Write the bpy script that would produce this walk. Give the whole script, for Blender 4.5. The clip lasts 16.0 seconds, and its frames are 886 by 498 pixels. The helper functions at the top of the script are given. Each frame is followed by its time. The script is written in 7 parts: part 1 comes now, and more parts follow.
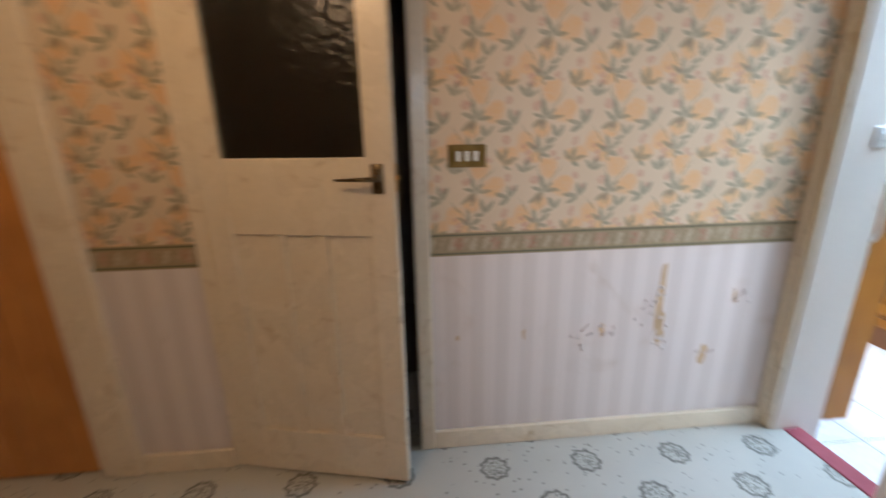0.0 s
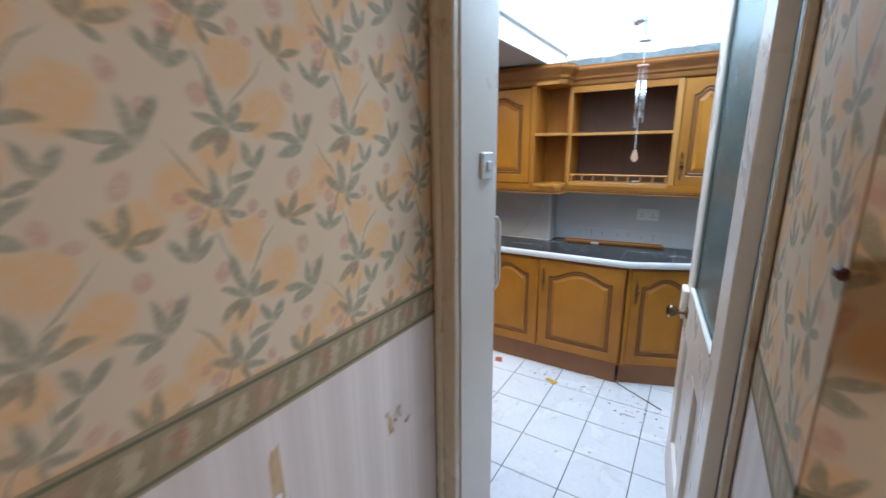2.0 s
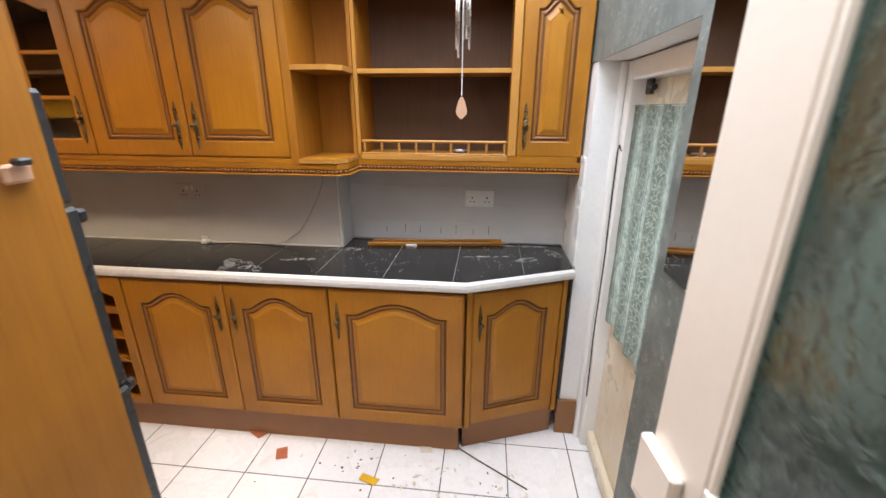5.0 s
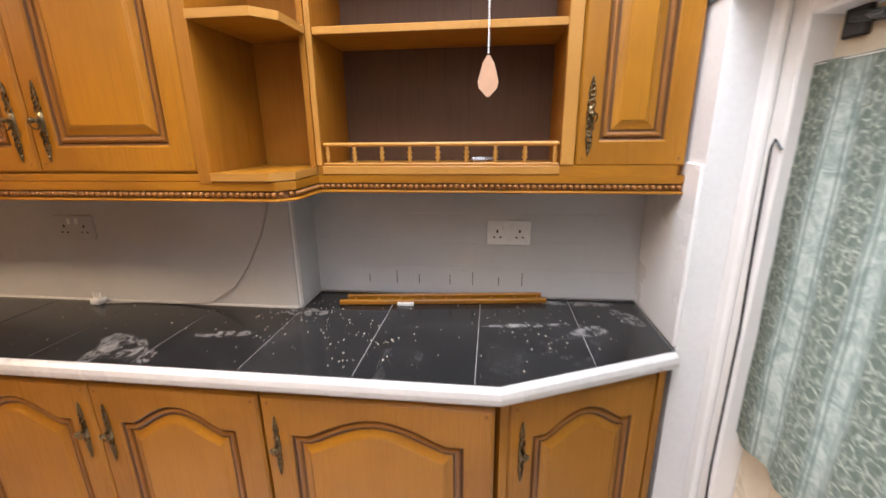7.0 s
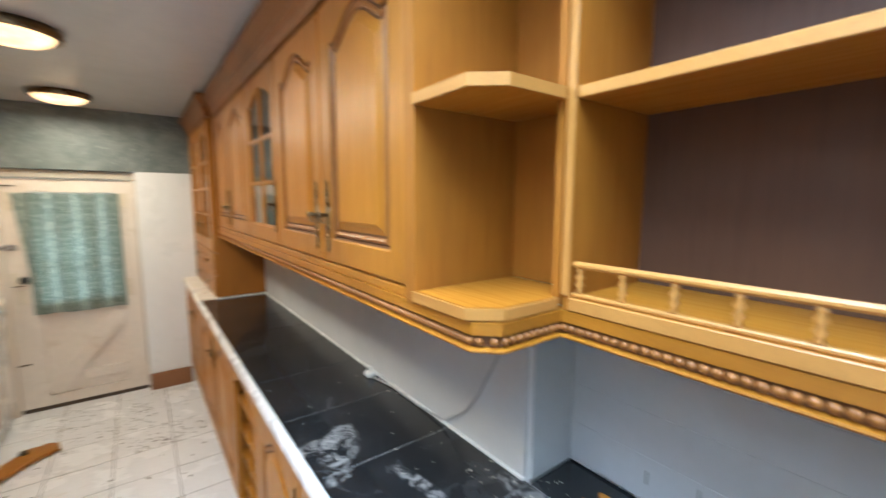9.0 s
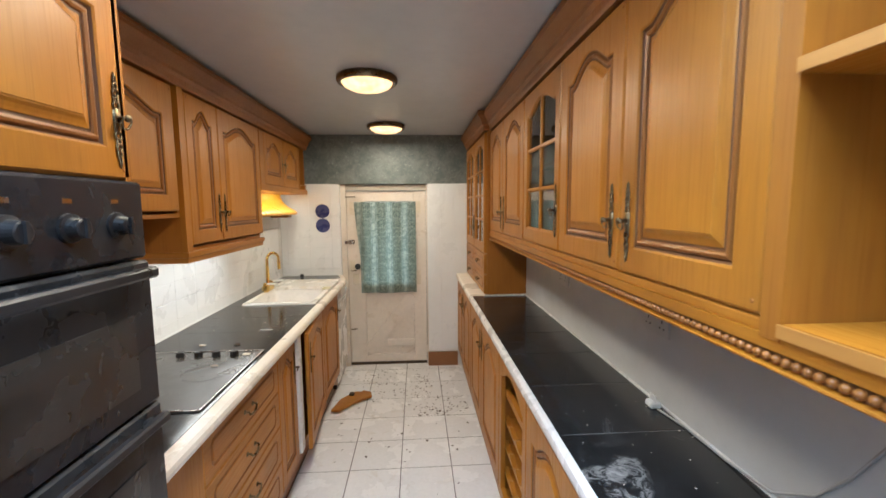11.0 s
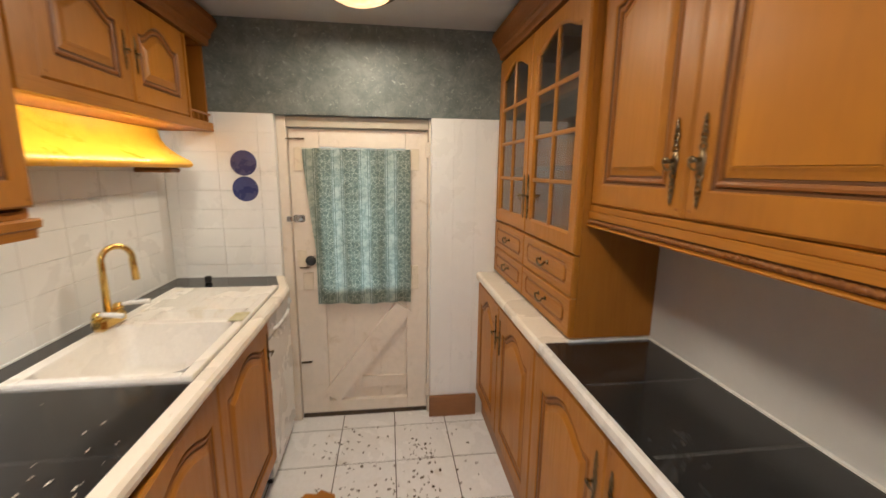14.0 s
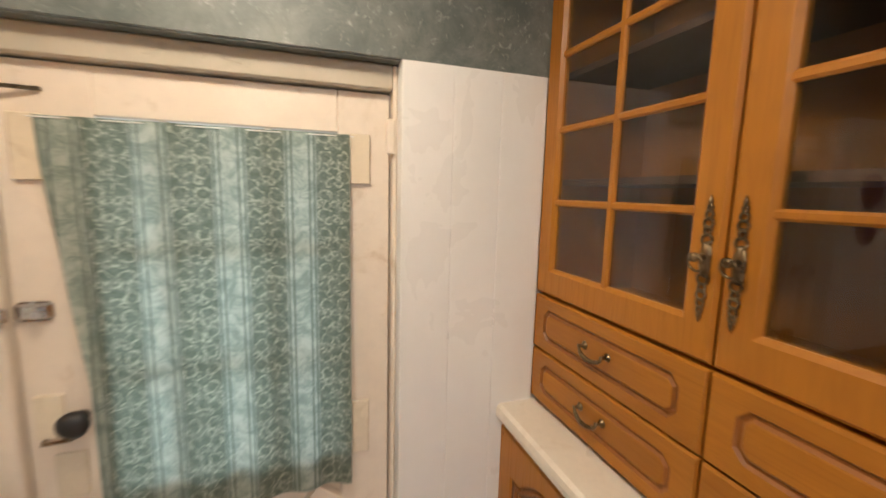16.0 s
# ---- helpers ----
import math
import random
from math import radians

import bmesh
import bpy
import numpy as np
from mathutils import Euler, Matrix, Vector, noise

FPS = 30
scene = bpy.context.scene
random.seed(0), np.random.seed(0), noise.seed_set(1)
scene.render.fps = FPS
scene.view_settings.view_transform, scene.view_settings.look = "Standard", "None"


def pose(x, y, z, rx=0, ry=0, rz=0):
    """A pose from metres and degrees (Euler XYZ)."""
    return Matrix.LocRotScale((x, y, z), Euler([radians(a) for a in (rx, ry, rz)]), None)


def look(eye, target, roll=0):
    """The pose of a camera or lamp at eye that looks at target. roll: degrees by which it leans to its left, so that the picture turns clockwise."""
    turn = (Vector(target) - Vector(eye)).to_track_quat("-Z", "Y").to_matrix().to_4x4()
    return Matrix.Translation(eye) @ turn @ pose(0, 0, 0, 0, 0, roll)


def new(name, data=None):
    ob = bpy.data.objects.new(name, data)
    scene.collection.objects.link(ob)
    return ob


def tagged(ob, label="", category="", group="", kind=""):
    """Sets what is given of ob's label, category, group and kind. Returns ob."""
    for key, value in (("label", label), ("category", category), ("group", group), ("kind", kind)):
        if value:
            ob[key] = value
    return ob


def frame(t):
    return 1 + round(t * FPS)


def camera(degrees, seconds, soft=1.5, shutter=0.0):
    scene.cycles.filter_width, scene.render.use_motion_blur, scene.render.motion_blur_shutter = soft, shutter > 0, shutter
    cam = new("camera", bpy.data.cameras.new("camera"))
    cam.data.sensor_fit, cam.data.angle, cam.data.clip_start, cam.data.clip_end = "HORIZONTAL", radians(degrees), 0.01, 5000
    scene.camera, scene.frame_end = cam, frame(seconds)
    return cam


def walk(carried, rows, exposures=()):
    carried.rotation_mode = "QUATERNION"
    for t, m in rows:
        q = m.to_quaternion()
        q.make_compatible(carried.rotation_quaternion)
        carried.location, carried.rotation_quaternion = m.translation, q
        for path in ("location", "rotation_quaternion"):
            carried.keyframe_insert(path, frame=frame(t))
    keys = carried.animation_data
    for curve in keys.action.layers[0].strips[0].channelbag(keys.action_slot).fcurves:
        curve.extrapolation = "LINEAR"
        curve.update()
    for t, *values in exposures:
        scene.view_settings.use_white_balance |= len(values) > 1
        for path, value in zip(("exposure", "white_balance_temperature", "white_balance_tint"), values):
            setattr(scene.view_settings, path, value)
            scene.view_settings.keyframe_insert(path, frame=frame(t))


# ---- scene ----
cam = camera(94.5, 16.0, shutter=0.5)
PATH = [
    (0, (0.335, 0.476, 1.627), (0.501, 2.391, 1.073), -1.0),
    (0.5, (0.489, 0.71, 1.622), (1.147, 2.483, 0.973), -3.4),
    (1, (0.673, 0.975, 1.613), (1.554, 2.691, 1.085), -1.0),
    (1.5, (0.845, 1.196, 1.608), (2.172, 2.602, 1.097), 1.3),
    (2, (1.002, 1.371, 1.63), (2.649, 2.401, 1.153), -0.7),
    (2.5, (1.248, 1.487, 1.605), (2.992, 2.337, 1.123), -2.2),
    (3, (1.491, 1.563, 1.606), (3.342, 2.129, 1.103), -2.3),
    (3.5, (1.749, 1.623, 1.6), (3.662, 1.861, 1.07), -1.1),
    (3.7, (1.836, 1.628, 1.591), (3.747, 1.809, 1.029), -0.7),
    (5.8, (2.526, 1.668, 1.539), (4.395, 1.894, 0.863), 0.3),
    (6, (2.594, 1.69, 1.512), (4.473, 1.903, 0.861), 0.4),
    (6.5, (2.79, 1.743, 1.439), (4.7, 1.914, 0.87), -0.2),
    (7, (2.986, 1.734, 1.46), (4.897, 1.961, 0.915), -0.6),
    (7.5, (3.159, 1.728, 1.473), (5.056, 2.092, 0.956), -0.3),
    (8, (3.35, 1.738, 1.489), (5.2, 2.331, 1.013), -0.8),
    (8.5, (3.469, 1.757, 1.513), (5.12, 2.826, 1.15), -0.7),
    (9, (3.516, 1.777, 1.541), (4.703, 3.369, 1.303), 0.2),
    (9.5, (3.495, 1.806, 1.567), (4.207, 3.668, 1.414), -0.2),
    (10, (3.476, 1.822, 1.566), (3.813, 3.79, 1.452), -1.1),
    (10.2, (3.464, 1.824, 1.567), (3.684, 3.809, 1.454), -1.3),
    (12.3, (3.3, 2.313, 1.481), (3.396, 4.25, 0.992), 0.0),
    (12.5, (3.279, 2.428, 1.483), (3.394, 4.358, 0.972), 0.0),
    (13, (3.302, 2.772, 1.464), (3.416, 4.713, 0.996), 0.5),
    (13.5, (3.304, 3.13, 1.464), (3.484, 5.079, 1.055), 0.6),
    (14, (3.287, 3.472, 1.472), (3.549, 5.419, 1.095), 0.7),
    (14.5, (3.338, 3.835, 1.475), (3.638, 5.78, 1.12), 1.0),
    (15, (3.302, 4.177, 1.459), (3.686, 6.11, 1.116), 1.1),
    (15.5, (3.27, 4.508, 1.469), (3.747, 6.423, 1.142), 1.2),
    (16, (3.315, 4.792, 1.455), (3.942, 6.672, 1.182), 1.4),
]
EXPOSURES = [
    (0.0, 0.2, 5400, 8), (0.5, 0.05, 6000, 10), (1.0, -0.2, 6100, 10), (1.5, -0.45, 5900, 10), (2.0, -0.55, 5600, 10), (2.5, -0.65, 5500, 8), (3.0, -0.45, 6100, 12), (3.5, -0.5, 7000, 14), (3.7, -0.5, 7000, 14),
    (6.0, -0.2, 7600, 24), (7.5, -0.15, 7400, 24), (8.5, 0.40, 5500, 8), (9.0, 0.25, 5500, 8), (9.5, 0.05, 5500, 10), (10.0, 0.0, 5500, 10), (12.5, -0.08, 5800, 12), (16.0, 0.0, 6000, 16),
]
walk(cam, [(t, look(eye, target, roll)) for t, eye, target, roll in PATH], EXPOSURES)

# ---- world, sun and lamps ----
world = bpy.data.worlds.new("world")
scene.world = world
world.use_nodes = True
wn = world.node_tree
sky = wn.nodes.new("ShaderNodeTexSky")
sky.sky_type, sky.sun_disc = "NISHITA", False
sky.sun_elevation, sky.sun_rotation = radians(48), radians(200)
wn.links.new(sky.outputs[0], wn.nodes["Background"].inputs[0])
wn.nodes["Background"].inputs[1].default_value = 0.12


def lamp(name, kind, m, power, colour, **more):
    data = bpy.data.lights.new(name, kind)
    data.energy, data.color = power, colour
    for key in more:
        if key == "size":
            data.size = more[key]
        elif key == "size_y":
            data.shape, data.size_y = "RECTANGLE", more[key]
        elif key == "angle":
            data.angle = more[key]
        elif key == "spread":
            data.spread = more[key]
        elif key == "radius":
            data.shadow_soft_size = more[key]
    ob = new(name, data)
    ob.matrix_world = m
    return ob


WARM, COOL = (1.0, 0.83, 0.57), (0.67, 0.83, 1.0)
lamp("sun", "SUN", look((0, 0, 10), (1.2, 3.5, 0)), 1.0, (1.0, 0.95, 0.88), angle=radians(12))
# the sky's light in the rooflight's opening and behind the two door panes
lamp("rooflight_sky", "AREA", look((3.25, 1.8, 3.05), (3.25, 1.8001, 0)), 104, COOL, size=1.5, size_y=0.9)
lamp("back_door_sky", "AREA", look((3.06, 6.0, 1.08), (3.06, 5.0, 1.08)), 4.5, (0.84, 1.0, 0.96), size=0.5, size_y=0.7)
lamp("side_door_sky", "AREA", look((3.62, 0.92, 1.15), (3.62, 2.0, 1.15)), 4.0, COOL, size=0.5, size_y=0.7)
LAMPS = ((3.18, 2.99), (3.18, 4.05), (3.185, 5.27))
for x, y in LAMPS:
    lamp("ceiling_bulb", "AREA", pose(x, y, 2.112), 9.8, WARM, size=0.2)
lamp("hall_bulb", "POINT", pose(-0.3, 0.95, 2.38), 16, (1.0, 0.58, 0.26), radius=0.06)
# added fill lamp in an assumed, unseen opening, lifts the wall near the doorway
lamp("hall_window_sky", "AREA", look((0.65, -1.29, 1.85), (2.05, 1.99, 1.35)), 7.5, (1.0, 0.96, 0.92), size=0.6, size_y=0.9, spread=radians(60))
lamp("under_cabinet_tube", "AREA", look((2.372, 4.08, 1.288), (2.36, 4.08, 0)), 2.7, (1.0, 0.94, 0.80), size=0.9, size_y=0.06)
lamp("pelmet_tube", "AREA", look((2.40, 5.10, 1.632), (2.22, 5.1, 1.45)), 2.6, (1.0, 0.92, 0.68), size=0.9, size_y=0.05)


# ---- materials ----
def nodes_of(name):
    m = bpy.data.materials.new(name)
    m.use_nodes = True
    return m, m.node_tree.nodes, m.node_tree.links, m.node_tree.nodes["Principled BSDF"]


def math_node(nt, op, a, b=None, c=None):
    n = nt.nodes.new("ShaderNodeMath")
    n.operation = op
    for i, v in enumerate((a, b, c)):
        if v is None:
            continue
        if isinstance(v, (int, float)):
            n.inputs[i].default_value = v
        else:
            nt.links.new(v, n.inputs[i])
    return n.outputs[0]


def mix(nt, fac, a, b):
    n = nt.nodes.new("ShaderNodeMix")
    n.data_type = "RGBA"
    for i, v in ((0, fac), (6, a), (7, b)):
        if isinstance(v, (int, float)):
            n.inputs[i].default_value = v
        elif isinstance(v, tuple):
            n.inputs[i].default_value = (*v, 1)
        else:
            nt.links.new(v, n.inputs[i])
    return n.outputs[2]


def ramp(nt, v, lo, hi, a=0.0, b=1.0):
    n = nt.nodes.new("ShaderNodeMapRange")
    n.interpolation_type = "SMOOTHSTEP"
    nt.links.new(v, n.inputs[0])
    for i, x in enumerate((lo, hi, a, b)):
        n.inputs[i + 1].default_value = x
    return n.outputs[0]


def coords(nt, scale=(1, 1, 1), world_space=False):
    if world_space:
        src = nt.nodes.new("ShaderNodeNewGeometry").outputs["Position"]
    else:
        src = nt.nodes.new("ShaderNodeTexCoord").outputs["Object"]
    mp = nt.nodes.new("ShaderNodeMapping")
    mp.inputs["Scale"].default_value = scale
    nt.links.new(src, mp.inputs[0])
    return mp.outputs[0]


def noise_tex(nt, vec, scale, detail=4.0, rough=0.55, distort=0.0):
    n = nt.nodes.new("ShaderNodeTexNoise")
    n.inputs["Scale"].default_value, n.inputs["Detail"].default_value = scale, detail
    n.inputs["Roughness"].default_value, n.inputs["Distortion"].default_value = rough, distort
    nt.links.new(vec, n.inputs["Vector"])
    return n.outputs[0]


def bump(nt, height, strength, distance, bsdf):
    n = nt.nodes.new("ShaderNodeBump")
    n.inputs["Strength"].default_value, n.inputs["Distance"].default_value = strength, distance
    nt.links.new(height, n.inputs["Height"])
    nt.links.new(n.outputs[0], bsdf.inputs["Normal"])


def surface(name, a, b, fine=40.0, coarse=3.0, rough=0.5, metal=0.0, relief=0.15, depth=0.002, stain=None, spec=0.5, vary=0.0, spread=0.12, grain=0.35):
    """A painted, glazed or moulded surface with variation at two scales."""
    m, ns, ls, bsdf = nodes_of(name)
    nt = m.node_tree
    v = coords(nt, world_space=True)
    f, c = noise_tex(nt, v, fine, 5), noise_tex(nt, v, coarse, 4, 0.6, 0.4)
    col = mix(nt, ramp(nt, c, 0.3, 0.7), a, b)
    col = mix(nt, ramp(nt, f, 0.35, 0.75, 0, grain), col, tuple(x * 0.82 for x in a))
    if stain:
        col = mix(nt, ramp(nt, noise_tex(nt, v, coarse * 2.3, 6, 0.65, 1.0), 0.56, 0.74), col, stain)
    if vary:
        rnd = ns.new("ShaderNodeObjectInfo").outputs["Random"]
        col = mix(nt, math_node(nt, "MULTIPLY", rnd, vary), col, tuple(x * 0.6 for x in a))
    ls.new(col, bsdf.inputs["Base Color"])
    ls.new(ramp(nt, c, 0.3, 0.7, max(0.02, rough - spread), min(1, rough + spread)), bsdf.inputs["Roughness"])
    bsdf.inputs["Metallic"].default_value = metal
    bsdf.inputs["Specular IOR Level"].default_value = spec
    bump(nt, f, relief, depth, bsdf)
    return m


def wood(name, light, dark, axis="Z", rough=0.33, ring=9.0):
    """Lacquered oak with its grain along one axis of the part."""
    m, ns, ls, bsdf = nodes_of(name)
    nt = m.node_tree
    s = {"X": (1.2, 14, 14), "Y": (14, 1.2, 14), "Z": (14, 14, 1.2)}[axis]
    t = {"X": (4, 160, 160), "Y": (160, 4, 160), "Z": (160, 160, 4)}[axis]
    loc = ns.new("ShaderNodeVectorMath")
    loc.operation = "ADD"
    info = ns.new("ShaderNodeObjectInfo")
    tc = ns.new("ShaderNodeTexCoord")
    ls.new(tc.outputs["Object"], loc.inputs[0])
    off = ns.new("ShaderNodeCombineXYZ")
    for i in range(3):
        ls.new(math_node(nt, "MULTIPLY", info.outputs["Random"], 7.3 + 3.1 * i), off.inputs[i])
    ls.new(off.outputs[0], loc.inputs[1])

    def mapped(k):
        mp = ns.new("ShaderNodeMapping")
        mp.inputs["Scale"].default_value = k
        ls.new(loc.outputs[0], mp.inputs[0])
        return mp.outputs[0]

    broad = noise_tex(nt, mapped(s), 1.6, 4, 0.55, 1.2)
    rings = math_node(nt, "FRACT", math_node(nt, "MULTIPLY", broad, ring))
    rings = math_node(nt, "ABSOLUTE", math_node(nt, "SUBTRACT", rings, 0.5))
    pores = noise_tex(nt, mapped(t), 1.0, 3, 0.6)
    blotch = noise_tex(nt, mapped((3, 3, 3)), 1.0, 3)
    col = mix(nt, ramp(nt, rings, 0.0, 0.5, 0.0, 0.24), light, dark)
    col = mix(nt, ramp(nt, pores, 0.52, 0.76, 0, 0.24), col, tuple(x * 0.55 for x in dark))
    col = mix(nt, ramp(nt, blotch, 0.38, 0.7, 0, 0.45), col, tuple(x * 0.8 for x in dark))
    ls.new(col, bsdf.inputs["Base Color"])
    ls.new(ramp(nt, pores, 0.3, 0.8, rough, rough + 0.2), bsdf.inputs["Roughness"])
    bsdf.inputs["Specular IOR Level"].default_value = 0.45
    bump(nt, pores, 0.12, 0.0015, bsdf)
    return m


OAK = ((0.41, 0.162, 0.011), (0.285, 0.100, 0.007))
oak = wood("honey_oak", *OAK)
oak_h = wood("honey_oak_level", *OAK, axis="X")
oak_y = wood("honey_oak_along", *OAK, axis="Y")
oak_panel = wood("honey_oak_panel", (0.45, 0.180, 0.011), (0.355, 0.130, 0.008), ring=6.0)
glaze = wood("oak_with_dark_glaze", (0.29, 0.108, 0.018), (0.18, 0.064, 0.012))
dark_glaze = wood("dark_glazed_groove", (0.15, 0.062, 0.02), (0.085, 0.035, 0.012), rough=0.5)
oak_plain = wood("oak_veneer", (0.35, 0.130, 0.009), (0.26, 0.090, 0.006), rough=0.45, ring=4.0)
oak_edge = wood("pale_oak_lipping", (0.50, 0.235, 0.052), (0.42, 0.18, 0.035), axis="Y", rough=0.3, ring=4.0)
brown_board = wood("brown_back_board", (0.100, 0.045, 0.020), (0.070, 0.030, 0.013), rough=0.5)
plinth_wood = wood("plinth_board", (0.30, 0.13, 0.045), (0.22, 0.09, 0.03), axis="X")
pine = wood("orange_pine", (0.55, 0.25, 0.06), (0.42, 0.16, 0.035), rough=0.3)
cream = surface("cream_gloss_paint", (0.74, 0.66, 0.52), (0.70, 0.61, 0.46), 60, 4, 0.32, stain=(0.55, 0.44, 0.30))
cream_old = surface("old_cream_door_paint", (0.78, 0.70, 0.60), (0.74, 0.65, 0.54), 30, 3, 0.4, relief=0.15, stain=(0.62, 0.52, 0.40))
old_lintel = surface("weathered_lintel_paint", (0.50, 0.45, 0.36), (0.40, 0.37, 0.29), 25, 5, 0.6, relief=0.3, stain=(0.26, 0.23, 0.17))
white_wall = surface("white_wall_paint", (0.80, 0.80, 0.78), (0.74, 0.74, 0.73), 80, 2.5, 0.6, relief=0.2)
white_gloss = surface("white_gloss_paint", (0.84, 0.83, 0.81), (0.81, 0.80, 0.77), 50, 4, 0.34, relief=0.05, spread=0.03, grain=0.12)
door_white = surface("yellowed_white_door_paint", (0.83, 0.77, 0.69), (0.815, 0.755, 0.675), 50, 4, 0.3, relief=0.05, spread=0.03, grain=0.12)
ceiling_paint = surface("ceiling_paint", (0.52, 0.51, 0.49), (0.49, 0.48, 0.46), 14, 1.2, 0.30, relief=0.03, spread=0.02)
plaster = surface("torn_pink_plaster", (0.62, 0.44, 0.34), (0.72, 0.60, 0.50), 70, 9, 0.9, relief=0.5)
splash = surface("painted_splashback", (0.56, 0.56, 0.555), (0.51, 0.515, 0.515), 60, 3, 0.5, relief=0.08, stain=(0.53, 0.53, 0.52), grain=0.15)
wall_tile = surface("white_glazed_tile", (0.84, 0.84, 0.82), (0.81, 0.81, 0.79), 30, 4, 0.30, relief=0.02, vary=0.03, grain=0.08, spread=0.05)
grout = surface("pale_grout", (0.74, 0.73, 0.70), (0.70, 0.69, 0.66), 90, 6, 0.9)
floor_tile = surface("white_floor_tile", (0.84, 0.835, 0.835), (0.79, 0.785, 0.785), 45, 3.5, 0.22, relief=0.06, stain=(0.70, 0.67, 0.63), vary=0.08)
dark_grout = surface("dirty_floor_grout", (0.07, 0.065, 0.06), (0.11, 0.10, 0.095), 90, 6, 0.95)
plain_black_tile = surface("plain_black_tile", (0.012, 0.013, 0.014), (0.026, 0.027, 0.028), 70, 5, 0.17, relief=0.05, stain=(0.085, 0.085, 0.085), vary=0.3)
steel_black = surface("dark_glass_hob", (0.022, 0.021, 0.019), (0.04, 0.038, 0.034), 60, 6, 0.24, relief=0.04, stain=(0.085, 0.08, 0.07), spec=0.9)
hob_glass = surface("dusty_hob_glass", (0.045, 0.043, 0.038), (0.07, 0.066, 0.058), 120, 4, 0.30, relief=0.03, stain=(0.11, 0.105, 0.09), spec=0.6)
edging = surface("white_laminate_edging", (0.70, 0.68, 0.66), (0.65, 0.63, 0.60), 60, 5, 0.32)
cream_top = surface("cream_laminate", (0.80, 0.74, 0.64), (0.76, 0.69, 0.58), 60, 3, 0.33, relief=0.06, stain=(0.66, 0.57, 0.44))
sink_cream = surface("cream_composite_sink", (0.81, 0.78, 0.72), (0.78, 0.74, 0.67), 90, 3, 0.25, relief=0.05, stain=(0.66, 0.60, 0.48))
bronze = surface("antique_bronze", (0.12, 0.088, 0.05), (0.24, 0.18, 0.10), 120, 20, 0.32, metal=1.0)
brass = surface("polished_brass", (0.75, 0.52, 0.16), (0.66, 0.44, 0.12), 60, 12, 0.16, metal=1.0)
brass_plate = surface("brushed_brass", (0.19, 0.125, 0.04), (0.15, 0.10, 0.03), 90, 12, 0.6, metal=1.0)
chrome = surface("dull_chrome", (0.62, 0.62, 0.62), (0.50, 0.50, 0.50), 80, 12, 0.22, metal=1.0)
steel = surface("hob_steel_trim", (0.60, 0.58, 0.54), (0.48, 0.46, 0.43), 80, 12, 0.25, metal=1.0)
black_plastic = surface("black_plastic", (0.014, 0.014, 0.015), (0.022, 0.022, 0.023), 60, 10, 0.35)
black_oven = surface("black_oven_enamel", (0.016, 0.017, 0.019), (0.026, 0.027, 0.029), 60, 6, 0.25)
white_plastic = surface("white_plastic", (0.80, 0.80, 0.78), (0.77, 0.77, 0.74), 40, 3, 0.28, relief=0.03)
yellow = surface("yellow_pelmet_paint", (0.78, 0.40, 0.02), (0.72, 0.35, 0.015), 50, 5, 0.35)
blue_disc = surface("blue_transfer", (0.035, 0.045, 0.16), (0.06, 0.07, 0.20), 60, 14, 0.3)
dark_red = surface("dark_red_wood_stain", (0.085, 0.018, 0.012), (0.06, 0.012, 0.009), 60, 6, 0.35)
red_strip = surface("red_threshold_strip", (0.34, 0.07, 0.09), (0.28, 0.055, 0.07), 70, 6, 0.6)
dirt = surface("dark_debris", (0.05, 0.035, 0.025), (0.11, 0.08, 0.05), 90, 20, 0.9)
pale_scrap = surface("pale_scraps", (0.66, 0.58, 0.46), (0.74, 0.70, 0.62), 90, 20, 0.85)
worn_ring = surface("worn_hob_ring", (0.075, 0.073, 0.07), (0.05, 0.05, 0.048), 90, 20, 0.3)
grey_cable = surface("grey_cable", (0.47, 0.465, 0.46), (0.42, 0.415, 0.41), 60, 10, 0.5)
sink_moss = surface("dried_olive_cloth", (0.42, 0.38, 0.20), (0.58, 0.54, 0.36), 120, 30, 0.95, relief=0.6)
worktop_grout = surface("grey_worktop_grout", (0.27, 0.265, 0.26), (0.19, 0.185, 0.18), 90, 8, 0.9)
dust = surface("white_dust", (0.45, 0.44, 0.42), (0.34, 0.33, 0.32), 140, 30, 0.95, relief=0.6)
torn_paper = surface("torn_paper_backing", (0.58, 0.43, 0.27), (0.48, 0.34, 0.20), 90, 15, 0.9)
# low base colour stands in for lack of light in the room behind
room_shade = surface("unlit_room_shade", (0.10, 0.085, 0.07), (0.12, 0.10, 0.08), 40, 4, 0.8)
tag_wood = surface("pale_wood_tag", (0.58, 0.34, 0.22), (0.52, 0.29, 0.18), 60, 12, 0.5)


